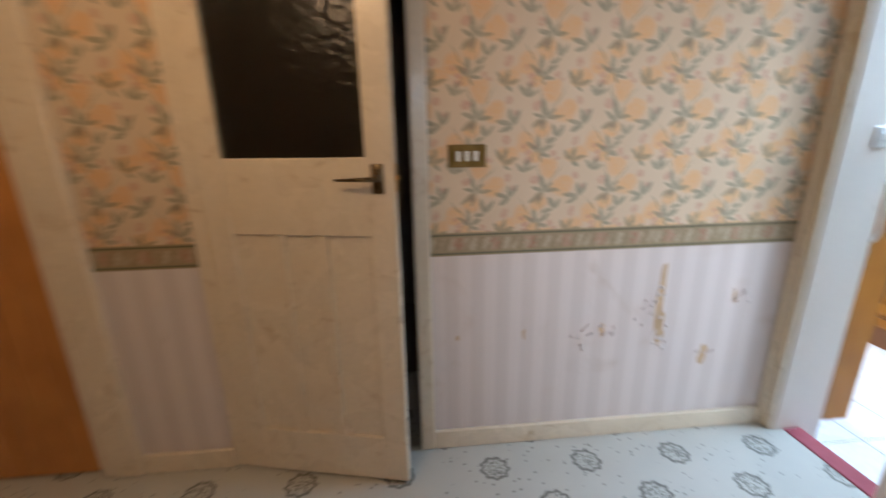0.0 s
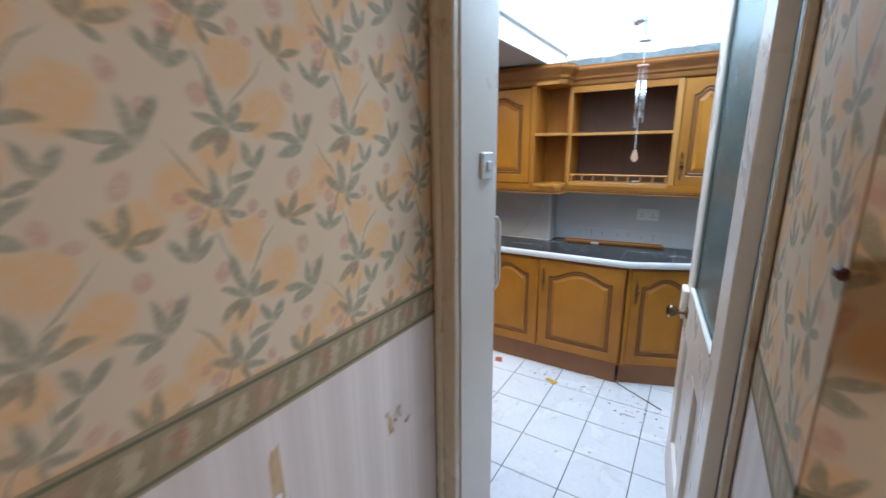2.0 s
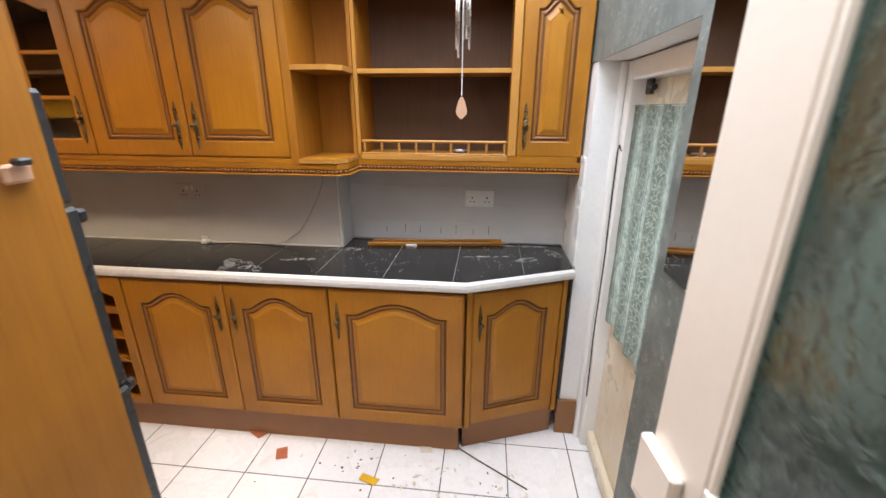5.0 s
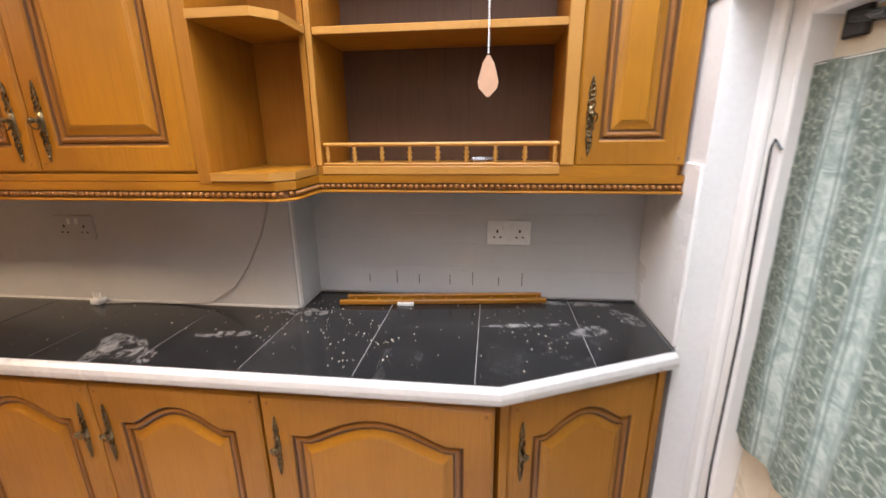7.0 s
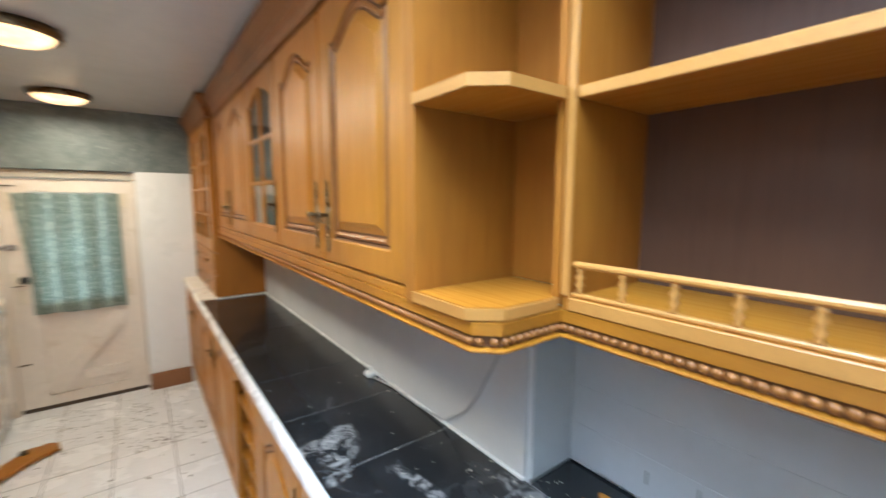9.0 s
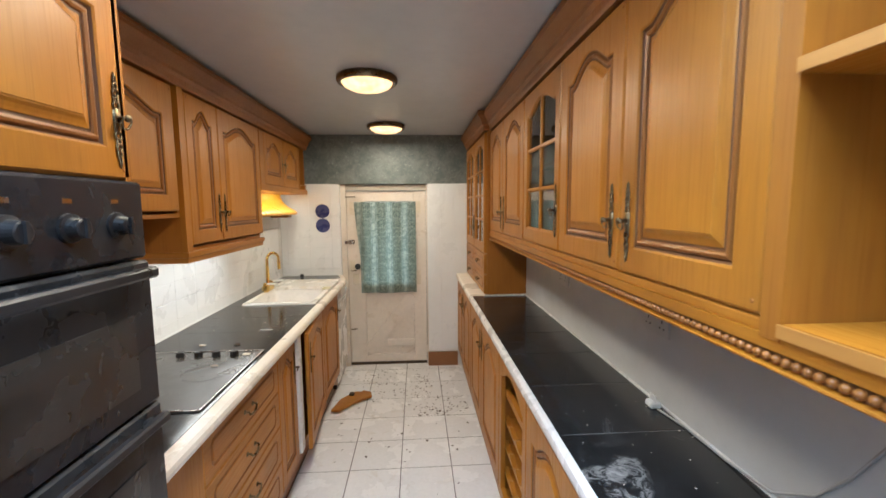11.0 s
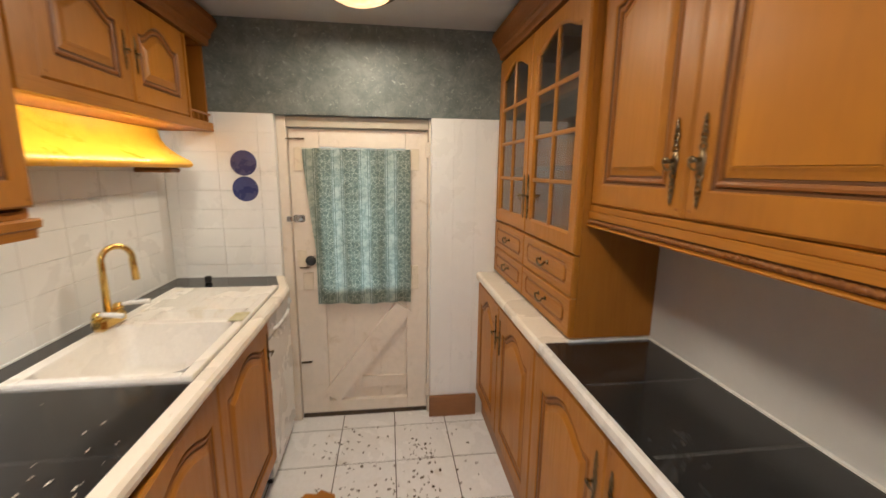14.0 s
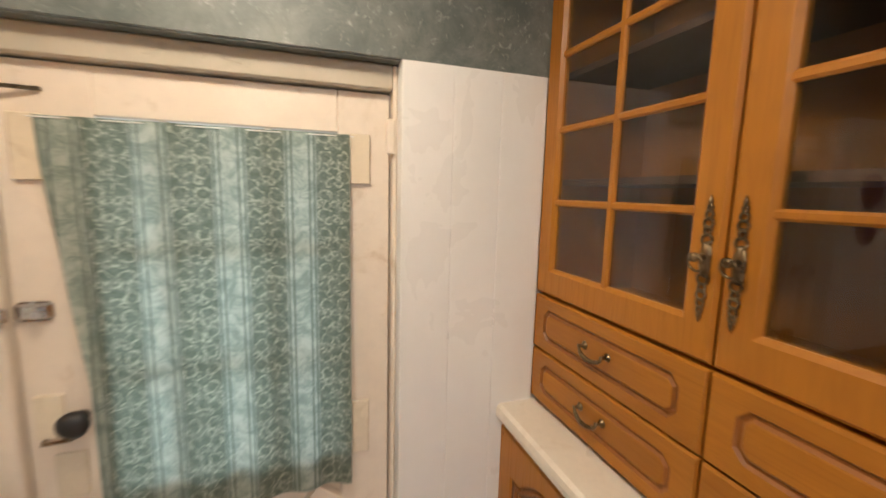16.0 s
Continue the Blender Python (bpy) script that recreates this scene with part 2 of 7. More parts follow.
def dusty_black_tile():
    """Black worktop tile with hazy wear and smears of white plaster dust where work was done."""
    m, ns, ls, bsdf = nodes_of("dusty_black_tile")
    nt = m.node_tree
    sep = ns.new("ShaderNodeSeparateXYZ")
    ls.new(ns.new("ShaderNodeNewGeometry").outputs["Position"], sep.inputs[0])
    v = coords(nt, world_space=True)
    spots = ellipses(nt, sep.outputs[0], sep.outputs[1], [(3.90, 2.745, 0.11, 0.05, 62), (3.85, 2.77, 0.05, 0.035, 0), (3.855, 2.63, 0.045, 0.022, 20), (3.99, 2.50, 0.02, 0.09, 10), (4.11, 1.44, 0.06, 0.03, 110), (4.21, 1.31, 0.07, 0.035, 30),
                                                          (4.31, 1.45, 0.02, 0.14, 0), (4.16, 2.33, 0.03, 0.08, 0), (4.13, 1.62, 0.012, 0.13, 8)])
    cloud = noise_tex(nt, v, 24, 8, 0.75, 0.9)
    heavy = math_node(nt, "MULTIPLY", spots, ramp(nt, cloud, 0.42, 0.68))
    haze = ramp(nt, noise_tex(nt, v, 7, 6, 0.7, 1.2), 0.48, 0.8, 0, 0.5)
    speck = ramp(nt, noise_tex(nt, v, 200, 2, 0.5), 0.68, 0.75, 0, 0.75)
    info = ns.new("ShaderNodeObjectInfo")
    col = mix(nt, info.outputs["Random"], (0.010, 0.011, 0.012), (0.022, 0.023, 0.024))
    col = mix(nt, math_node(nt, "MAXIMUM", haze, speck), col, (0.09, 0.09, 0.092))
    col = mix(nt, math_node(nt, "MULTIPLY", heavy, 0.85), col, (0.36, 0.35, 0.335))
    ls.new(col, bsdf.inputs["Base Color"])
    ls.new(math_node(nt, "MINIMUM", math_node(nt, "ADD", math_node(nt, "MULTIPLY_ADD", haze, 0.35, 0.13), math_node(nt, "MULTIPLY", heavy, 0.7)), 0.95), bsdf.inputs["Roughness"])
    bump(nt, cloud, 0.05, 0.001, bsdf)
    return m


def teal_paint():
    """Sponged blue-green wall paint with pale flecks."""
    m, ns, ls, bsdf = nodes_of("sponged_teal_paint")
    nt = m.node_tree
    v = coords(nt, world_space=True)
    a, b = noise_tex(nt, v, 9, 6, 0.75, 0.4), noise_tex(nt, v, 48, 5, 0.7, 0.7)
    col = mix(nt, ramp(nt, a, 0.35, 0.7), (0.105, 0.128, 0.122), (0.19, 0.212, 0.20))
    col = mix(nt, ramp(nt, b, 0.56, 0.72, 0, 0.6), col, (0.44, 0.48, 0.44))
    ls.new(col, bsdf.inputs["Base Color"])
    bsdf.inputs["Roughness"].default_value = 0.5
    bump(nt, b, 0.2, 0.002, bsdf)
    return m


def ellipses(nt, u, v, shapes):
    """The union of soft ellipses (centre u, v, half-length, half-width, degrees) in the plane of two coordinates."""
    total = None
    for cu, cv, a, b, turn in shapes:
        c, s = math.cos(radians(turn)), math.sin(radians(turn))
        du, dv = math_node(nt, "SUBTRACT", u, cu), math_node(nt, "SUBTRACT", v, cv)
        p = math_node(nt, "MULTIPLY_ADD", du, c / a, math_node(nt, "MULTIPLY", dv, s / a))
        q = math_node(nt, "MULTIPLY_ADD", du, -s / b, math_node(nt, "MULTIPLY", dv, c / b))
        d = math_node(nt, "ADD", math_node(nt, "MULTIPLY", p, p), math_node(nt, "MULTIPLY", q, q))
        d = ramp(nt, d, 0.35, 1.35, 1.0, 0.0)
        total = d if total is None else math_node(nt, "MAXIMUM", total, d)
    return total


def flower_paper(name, axis):
    """Cream wallpaper with peach flowers and grey-green leaf sprigs. axis: which way the wall runs."""
    m, ns, ls, bsdf = nodes_of(name)
    nt = m.node_tree
    sep = ns.new("ShaderNodeSeparateXYZ")
    pos = ns.new("ShaderNodeNewGeometry").outputs["Position"]
    warp = ns.new("ShaderNodeTexNoise")
    warp.inputs["Scale"].default_value, warp.inputs["Detail"].default_value = 11, 2
    ls.new(pos, warp.inputs["Vector"])
    add = ns.new("ShaderNodeVectorMath")
    add.operation = "MULTIPLY_ADD"
    ls.new(warp.outputs["Color"], add.inputs[0])
    add.inputs[1].default_value = (0.034, 0.034, 0.034)
    ls.new(pos, add.inputs[2])
    ls.new(add.outputs[0], sep.inputs[0])
    W, H = 0.262, 0.268
    along, up = sep.outputs["XYZ".index(axis)], sep.outputs[2]

    def fan(x, y, *some):
        return [(x + a * math.cos(radians(t)), y + a * math.sin(radians(t)), a, 1.4 * b, t) for t, a, b in some]

    sprigs = (fan(0.085, 0.075, (105, 0.036, 0.0075), (52, 0.024, 0.006), (8, 0.030, 0.0062), (215, 0.034, 0.0075), (248, 0.026, 0.0065), (160, 0.026, 0.006))
              + fan(0.185, 0.185, (120, 0.028, 0.0065), (75, 0.030, 0.007), (20, 0.030, 0.0062), (-35, 0.018, 0.005)),
              fan(0.090, 0.185, (60, 0.032, 0.0075), (100, 0.028, 0.006), (165, 0.034, 0.0065), (205, 0.028, 0.007))
              + fan(0.190, 0.085, (95, 0.034, 0.0072), (140, 0.030, 0.0065), (35, 0.032, 0.0068), (-15, 0.024, 0.0055), (-70, 0.018, 0.004)))
    blooms = ([(0.150, 0.095, 0.034, 0.028, 15), (0.165, 0.112, 0.022, 0.026, 60), (0.100, 0.165, 0.030, 0.026, 80), (0.112, 0.178, 0.020, 0.022, 0)],
              [(0.140, 0.125, 0.032, 0.027, 120), (0.128, 0.112, 0.022, 0.02, 0), (0.200, 0.170, 0.028, 0.026, 30)])
    budded = ([(0.050, 0.120, 0.020, 0.016, 40), (0.205, 0.135, 0.017, 0.014, 100), (0.070, 0.052, 0.014, 0.012, 0)], [(0.065, 0.130, 0.020, 0.015, 70), (0.150, 0.060, 0.018, 0.013, 20), (0.105, 0.225, 0.014, 0.012, 0)])
    stems = ([(0.125, 0.140, 0.050, 0.0022, 50), (0.060, 0.150, 0.040, 0.002, 110)], [(0.150, 0.150, 0.045, 0.0022, -55), (0.215, 0.130, 0.035, 0.002, 80)])
    blooms = tuple([(x, y, 1.3 * a, 1.3 * b, t) for x, y, a, b, t in some] for some in blooms)
    blooms = (blooms[0] + [(0.215, 0.215, 0.036, 0.030, 50), (0.045, 0.205, 0.026, 0.022, 20)], blooms[1] + [(0.060, 0.075, 0.036, 0.030, 140), (0.215, 0.045, 0.026, 0.022, 70)])
    leaves = flowers = buds = None
    for shift in (0, 1):
        uu = math_node(nt, "ADD", math_node(nt, "DIVIDE", along, W), 0.5 * shift)
        vv = math_node(nt, "ADD", math_node(nt, "DIVIDE", up, H), 0.5 * shift)
        u = math_node(nt, "MULTIPLY", math_node(nt, "FRACT", uu), W)
        v = math_node(nt, "MULTIPLY", math_node(nt, "FRACT", vv), H)
        k, f, g = ellipses(nt, u, v, sprigs[shift] + stems[shift]), ellipses(nt, u, v, blooms[shift]), ellipses(nt, u, v, budded[shift])
        leaves = k if leaves is None else math_node(nt, "MAXIMUM", leaves, k)
        flowers = f if flowers is None else math_node(nt, "MAXIMUM", flowers, f)
        buds = g if buds is None else math_node(nt, "MAXIMUM", buds, g)
    u = math_node(nt, "MULTIPLY", math_node(nt, "FRACT", math_node(nt, "ADD", math_node(nt, "DIVIDE", along, W), 0.27)), W)
    v = math_node(nt, "MULTIPLY", math_node(nt, "FRACT", math_node(nt, "ADD", math_node(nt, "DIVIDE", up, H), 0.74)), H)
    spray = fan(0.075, 0.080, (75, 0.026, 0.0065), (125, 0.024, 0.006), (30, 0.024, 0.0055)) + fan(0.195, 0.205, (60, 0.026, 0.006), (110, 0.026, 0.0065), (200, 0.022, 0.0055)) + [(0.100, 0.125, 0.05, 0.002, 65)]
    pinks = [(0.090, 0.150, 0.015, 0.012, 30), (0.115, 0.168, 0.012, 0.010, 0), (0.075, 0.175, 0.011, 0.010, 60), (0.185, 0.150, 0.014, 0.011, 80), (0.205, 0.132, 0.011, 0.009, 0)]
    leaves = math_node(nt, "MAXIMUM", leaves, ellipses(nt, u, v, spray))
    buds = math_node(nt, "MAXIMUM", buds, ellipses(nt, u, v, pinks))
    wv = coords(nt, world_space=True)
    petal, fade = noise_tex(nt, wv, 60, 3, 0.6, 1.5), noise_tex(nt, wv, 2.0, 3)
    col = mix(nt, ramp(nt, fade, 0.3, 0.7), (0.64, 0.53, 0.385), (0.59, 0.475, 0.335))
    col = mix(nt, math_node(nt, "MULTIPLY", flowers, ramp(nt, petal, 0.3, 0.65, 0.5, 0.9)), col, (0.67, 0.41, 0.19))
    col = mix(nt, math_node(nt, "MULTIPLY", buds, ramp(nt, petal, 0.3, 0.6, 0.3, 0.7)), col, (0.50, 0.27, 0.20))
    col = mix(nt, math_node(nt, "MULTIPLY", leaves, ramp(nt, petal, 0.25, 0.6, 0.4, 0.75)), col, (0.205, 0.215, 0.15))
    ls.new(col, bsdf.inputs["Base Color"])
    bsdf.inputs["Roughness"].default_value = 0.62
    bump(nt, noise_tex(nt, wv, 260, 2), 0.15, 0.0008, bsdf)
    return m


def dado_paper(name, axis):
    """Pinkish cream paper with faint upright stripes."""
    m, ns, ls, bsdf = nodes_of(name)
    nt = m.node_tree
    sep = ns.new("ShaderNodeSeparateXYZ")
    ls.new(ns.new("ShaderNodeNewGeometry").outputs["Position"], sep.inputs[0])
    along = sep.outputs["XYZ".index(axis)]
    wide = math_node(nt, "SINE", math_node(nt, "MULTIPLY", along, 2 * math.pi / 0.105))
    thin = math_node(nt, "SINE", math_node(nt, "MULTIPLY", along, 2 * math.pi / 0.021))
    v = coords(nt, world_space=True)
    col = mix(nt, ramp(nt, wide, -0.5, 0.6), (0.64, 0.58, 0.55), (0.70, 0.64, 0.61))
    col = mix(nt, ramp(nt, thin, 0.5, 1.0, 0, 0.3), col, (0.58, 0.51, 0.48))
    col = mix(nt, ramp(nt, noise_tex(nt, v, 3.5, 5, 0.6, 0.8), 0.55, 0.78, 0, 0.6), col, (0.50, 0.41, 0.34))
    ls.new(col, bsdf.inputs["Base Color"])
    bsdf.inputs["Roughness"].default_value = 0.6
    bump(nt, noise_tex(nt, v, 220, 2), 0.15, 0.0008, bsdf)
    return m


def border_paper(name, axis, z0, z1):
    """Olive border with a scrolling leaf band between dark lines."""
    m, ns, ls, bsdf = nodes_of(name)
    nt = m.node_tree
    sep = ns.new("ShaderNodeSeparateXYZ")
    ls.new(ns.new("ShaderNodeNewGeometry").outputs["Position"], sep.inputs[0])
    along, up = sep.outputs["XYZ".index(axis)], sep.outputs[2]
    h = math_node(nt, "DIVIDE", math_node(nt, "SUBTRACT", up, z0), z1 - z0)
    vv = coords(nt, world_space=True)
    warp = math_node(nt, "MULTIPLY", noise_tex(nt, vv, 55, 5, 0.7, 1.5), 7.0)
    wave = math_node(nt, "SINE", math_node(nt, "ADD", math_node(nt, "MULTIPLY_ADD", along, 150.0, math_node(nt, "MULTIPLY", h, -4.5)), warp))
    wave = math_node(nt, "ADD", math_node(nt, "MULTIPLY", wave, 0.6), math_node(nt, "MULTIPLY", math_node(nt, "SINE", math_node(nt, "MULTIPLY_ADD", along, 84.0, warp)), 0.5))
    band = math_node(nt, "MULTIPLY", ramp(nt, h, 0.18, 0.28), ramp(nt, h, 0.72, 0.82, 1, 0))
    v = coords(nt, world_space=True)
    leaf = math_node(nt, "MULTIPLY", band, ramp(nt, math_node(nt, "ADD", wave, noise_tex(nt, v, 45, 3, 0.6, 2.0)), 0.3, 0.9))
    col = mix(nt, noise_tex(nt, v, 60, 3), (0.24, 0.19, 0.105), (0.36, 0.29, 0.18))
    col = mix(nt, math_node(nt, "MULTIPLY", leaf, 0.62), col, (0.50, 0.42, 0.30))
    red = math_node(nt, "MULTIPLY", band, ramp(nt, math_node(nt, "SINE", math_node(nt, "MULTIPLY_ADD", along, 44.0, warp)), 0.7, 1.0))
    col = mix(nt, math_node(nt, "MULTIPLY", red, 0.6), col, (0.38, 0.17, 0.11))
    line = math_node(nt, "MAXIMUM", ramp(nt, math_node(nt, "ABSOLUTE", math_node(nt, "SUBTRACT", h, 0.10)), 0.02, 0.05, 1, 0),
                     ramp(nt, math_node(nt, "ABSOLUTE", math_node(nt, "SUBTRACT", h, 0.90)), 0.02, 0.05, 1, 0))
    col = mix(nt, line, col, (0.12, 0.12, 0.07))
    ls.new(col, bsdf.inputs["Base Color"])
    bsdf.inputs["Roughness"].default_value = 0.6
    return m


def carpet():
    """Pale carpet with ringed grey-green medallions and specks."""
    m, ns, ls, bsdf = nodes_of("medallion_carpet")
    nt = m.node_tree
    sep = ns.new("ShaderNodeSeparateXYZ")
    ls.new(ns.new("ShaderNodeNewGeometry").outputs["Position"], sep.inputs[0])
    ring = None
    v = coords(nt, world_space=True)
    ragged = noise_tex(nt, v, 70, 3, 0.6)
    for s in (0.0, 0.5):
        dx = math_node(nt, "MULTIPLY", math_node(nt, "SUBTRACT", math_node(nt, "FRACT", math_node(nt, "ADD", math_node(nt, "DIVIDE", sep.outputs[0], 0.395), s + 0.842)), 0.5), 0.395)
        dy = math_node(nt, "MULTIPLY", math_node(nt, "SUBTRACT", math_node(nt, "FRACT", math_node(nt, "ADD", math_node(nt, "DIVIDE", sep.outputs[1], 0.38), s + 0.65)), 0.5), 0.38)
        r = math_node(nt, "SQRT", math_node(nt, "ADD", math_node(nt, "MULTIPLY", dx, dx), math_node(nt, "MULTIPLY", dy, dy)))
        petals = math_node(nt, "SINE", math_node(nt, "MULTIPLY", math_node(nt, "ARCTAN2", dy, dx), 9.0))
        r = math_node(nt, "MULTIPLY_ADD", petals, 0.004, math_node(nt, "MULTIPLY_ADD", ragged, 0.026, r))
        a = ramp(nt, math_node(nt, "ABSOLUTE", math_node(nt, "SUBTRACT", r, 0.066)), 0.003, 0.011, 0.9, 0)
        b = math_node(nt, "MULTIPLY", ramp(nt, r, 0.05, 0.056, 0.9, 0), ramp(nt, noise_tex(nt, v, 95, 3, 0.7), 0.45, 0.6))
        k = math_node(nt, "MAXIMUM", a, b)
        ring = k if ring is None else math_node(nt, "MAXIMUM", ring, k)
    vor = ns.new("ShaderNodeTexVoronoi")
    vor.inputs["Scale"].default_value = 26
    ls.new(v, vor.inputs["Vector"])
    speck = ramp(nt, vor.outputs["Distance"], 0.10, 0.2, 0.7, 0)
    col = mix(nt, noise_tex(nt, v, 6, 4), (0.55, 0.54, 0.47), (0.47, 0.46, 0.41))
    col = mix(nt, math_node(nt, "MAXIMUM", ring, speck), col, (0.15, 0.145, 0.12))
    ls.new(col, bsdf.inputs["Base Color"])
    bsdf.inputs["Roughness"].default_value = 0.95
    bump(nt, noise_tex(nt, v, 400, 3), 0.5, 0.004, bsdf)
    return m


def curtain_cloth(name, period, x0):
    """Faded sea-green cloth with upright bands of fine pale scrollwork, letting some light through."""
    m, ns, ls, bsdf = nodes_of(name)
    nt = m.node_tree
    sep = ns.new("ShaderNodeSeparateXYZ")
    ls.new(ns.new("ShaderNodeTexCoord").outputs["Object"], sep.inputs[0])
    x, z = sep.outputs[0], sep.outputs[2]
    v = coords(nt)
    q = math_node(nt, "FRACT", math_node(nt, "DIVIDE", math_node(nt, "SUBTRACT", x, x0), period))
    band = math_node(nt, "MULTIPLY", ramp(nt, q, 0.38, 0.41), ramp(nt, q, 0.91, 0.94, 1, 0))
    line = None
    for c in (0.03, 0.29, 0.365, 0.955):
        k = ramp(nt, math_node(nt, "ABSOLUTE", math_node(nt, "SUBTRACT", q, c)), 0.008, 0.024, 1, 0)
        line = k if line is None else math_node(nt, "MAXIMUM", line, k)
    curl = None
    W = period * 0.26
    a = math_node(nt, "ABSOLUTE", math_node(nt, "MULTIPLY", math_node(nt, "SUBTRACT", q, 0.66), period))
    rise = period * 0.60
    drift = math_node(nt, "MULTIPLY", math_node(nt, "SUBTRACT", noise_tex(nt, v, 45, 2, 0.5), 0.5), 0.022)
    a = math_node(nt, "ABSOLUTE", math_node(nt, "ADD", a, drift))
    b = math_node(nt, "MULTIPLY", math_node(nt, "SUBTRACT", math_node(nt, "FRACT", math_node(nt, "DIVIDE", z, rise)), 0.5), rise)
    b = math_node(nt, "SUBTRACT", b, drift)
    for cx, cz, r in ((0.52, 0.30, 0.36), (0.44, 0.05, 0.20), (0.58, -0.20, 0.34), (0.30, -0.38, 0.18), (0.0, 0.10, 0.16), (0.0, -0.30, 0.2), (0.9, 0.08, 0.15)):
        d = math_node(nt, "SQRT", math_node(nt, "ADD", math_node(nt, "POWER", math_node(nt, "SUBTRACT", a, cx * W), 2.0), math_node(nt, "POWER", math_node(nt, "SUBTRACT", b, cz * rise), 2.0)))
        k = ramp(nt, math_node(nt, "ABSOLUTE", math_node(nt, "SUBTRACT", d, r * W)), 0.0014, 0.0036, 1, 0)
        curl = k if curl is None else math_node(nt, "MAXIMUM", curl, k)
    worn = noise_tex(nt, v, 110, 4, 0.7, 0.6)
    scroll = math_node(nt, "MULTIPLY", math_node(nt, "MULTIPLY", band, curl), ramp(nt, worn, 0.42, 0.58, 0.0, 1.0))
    mottle = noise_tex(nt, v, 30, 6, 0.75, 0.8)
    col = mix(nt, ramp(nt, mottle, 0.36, 0.66), (0.25, 0.32, 0.285), (0.52, 0.585, 0.525))
    col = mix(nt, math_node(nt, "MULTIPLY", band, ramp(nt, worn, 0.3, 0.7, 0.7, 0.97)), col, (0.115, 0.15, 0.12))
    col = mix(nt, math_node(nt, "MULTIPLY", scroll, 0.75), col, (0.50, 0.54, 0.45))
    col = mix(nt, math_node(nt, "MULTIPLY", line, 0.7), col, (0.10, 0.14, 0.12))
    ls.new(col, bsdf.inputs["Base Color"])
    bsdf.inputs["Roughness"].default_value = 0.9
    tr = ns.new("ShaderNodeBsdfTranslucent")
    ls.new(col, tr.inputs[0])
    mx = ns.new("ShaderNodeMixShader")
    mx.inputs[0].default_value = 0.35
    ls.new(bsdf.outputs[0], mx.inputs[1])
    ls.new(tr.outputs[0], mx.inputs[2])
    ls.new(mx.outputs[0], ns["Material Output"].inputs[0])
    bump(nt, noise_tex(nt, v, 300, 2), 0.3, 0.001, bsdf)
    return m


def glass(name, colour, rough=0.0, ripple=0.0):
    m, ns, ls, bsdf = nodes_of(name)
    nt = m.node_tree
    bsdf.inputs["Base Color"].default_value = (*colour, 1)
    bsdf.inputs["Transmission Weight"].default_value = 1.0
    bsdf.inputs["Roughness"].default_value = rough
    bsdf.inputs["IOR"].default_value = 1.45
    if ripple:
        v = coords(nt)
        vor = ns.new("ShaderNodeTexVoronoi")
        vor.feature = "SMOOTH_F1"
        vor.inputs["Scale"].default_value = 55
        ls.new(v, vor.inputs["Vector"])
        h = math_node(nt, "ADD", vor.outputs["Distance"], noise_tex(nt, v, 40, 3, 0.6, 0.8))
        bump(nt, h, ripple, 0.006, bsdf)
    return m


def glowing(name, colour, strength):
    m, ns, ls, bsdf = nodes_of(name)
    nt = m.node_tree
    bsdf.inputs["Base Color"].default_value = (*colour, 1)
    bsdf.inputs["Emission Color"].default_value = (*colour, 1)
    v = coords(nt)
    ls.new(ramp(nt, noise_tex(nt, v, 16, 3), 0.3, 0.7, strength * 0.7, strength * 1.3), bsdf.inputs["Emission Strength"])
    bsdf.inputs["Roughness"].default_value = 0.2
    return m


teal = teal_paint()
black_tile = dusty_black_tile()
paper_x, paper_y = flower_paper("flower_wallpaper", "X"), flower_paper("flower_wallpaper_return", "Y")
dado_x, dado_y = dado_paper("striped_dado_paper", "X"), dado_paper("striped_dado_paper_return", "Y")
border_x, border_y = border_paper("leaf_border", "X", 1.158, 1.250), border_paper("leaf_border_return", "Y", 1.158, 1.250)
carpet_mat = carpet()
cloth_back, cloth_side = curtain_cloth("back_door_curtain_cloth", 0.143, 2.851), curtain_cloth("side_door_curtain_cloth", 0.143, 3.385)
clear_glass = glass("clear_glass", (0.95, 0.97, 0.96))
dark_pane = glass("smoky_cabinet_glass", (0.55, 0.56, 0.55))
rippled = glass("rippled_obscure_glass", (0.44, 0.64, 0.62), 0.27, 0.55)
hall_glass = glass("hall_door_obscure_glass", (0.45, 0.45, 0.38), 0.2, 0.5)
mirror_mat = surface("mirror_silver", (0.85, 0.87, 0.87), (0.84, 0.86, 0.86), 5, 2, 0.02, metal=1.0, relief=0.0, spread=0.0)
bowl_glow = glowing("lit_frosted_bowl", (1.0, 0.62, 0.27), 1.9)
tube_glow = glowing("lit_tube", (1.0, 0.92, 0.75), 6.0)


# ---- mesh helpers ----
def box(bm, x0, x1, y0, y1, z0, z1, bevel=0.0, seg=1):
    made = bmesh.ops.create_cube(bm, size=1.0)["verts"]
    for v in made:
        v.co = Vector((x0 + (v.co.x + 0.5) * (x1 - x0), y0 + (v.co.y + 0.5) * (y1 - y0), z0 + (v.co.z + 0.5) * (z1 - z0)))
    if bevel:
        edges = list({e for v in made for e in v.link_edges})
        bmesh.ops.bevel(bm, geom=edges, offset=bevel, segments=seg, affect="EDGES", profile=0.5)


def boxes(*some, bevel=0.0):
    bm = bmesh.new()
    for b in some:
        box(bm, *b, bevel=bevel)
    return bm


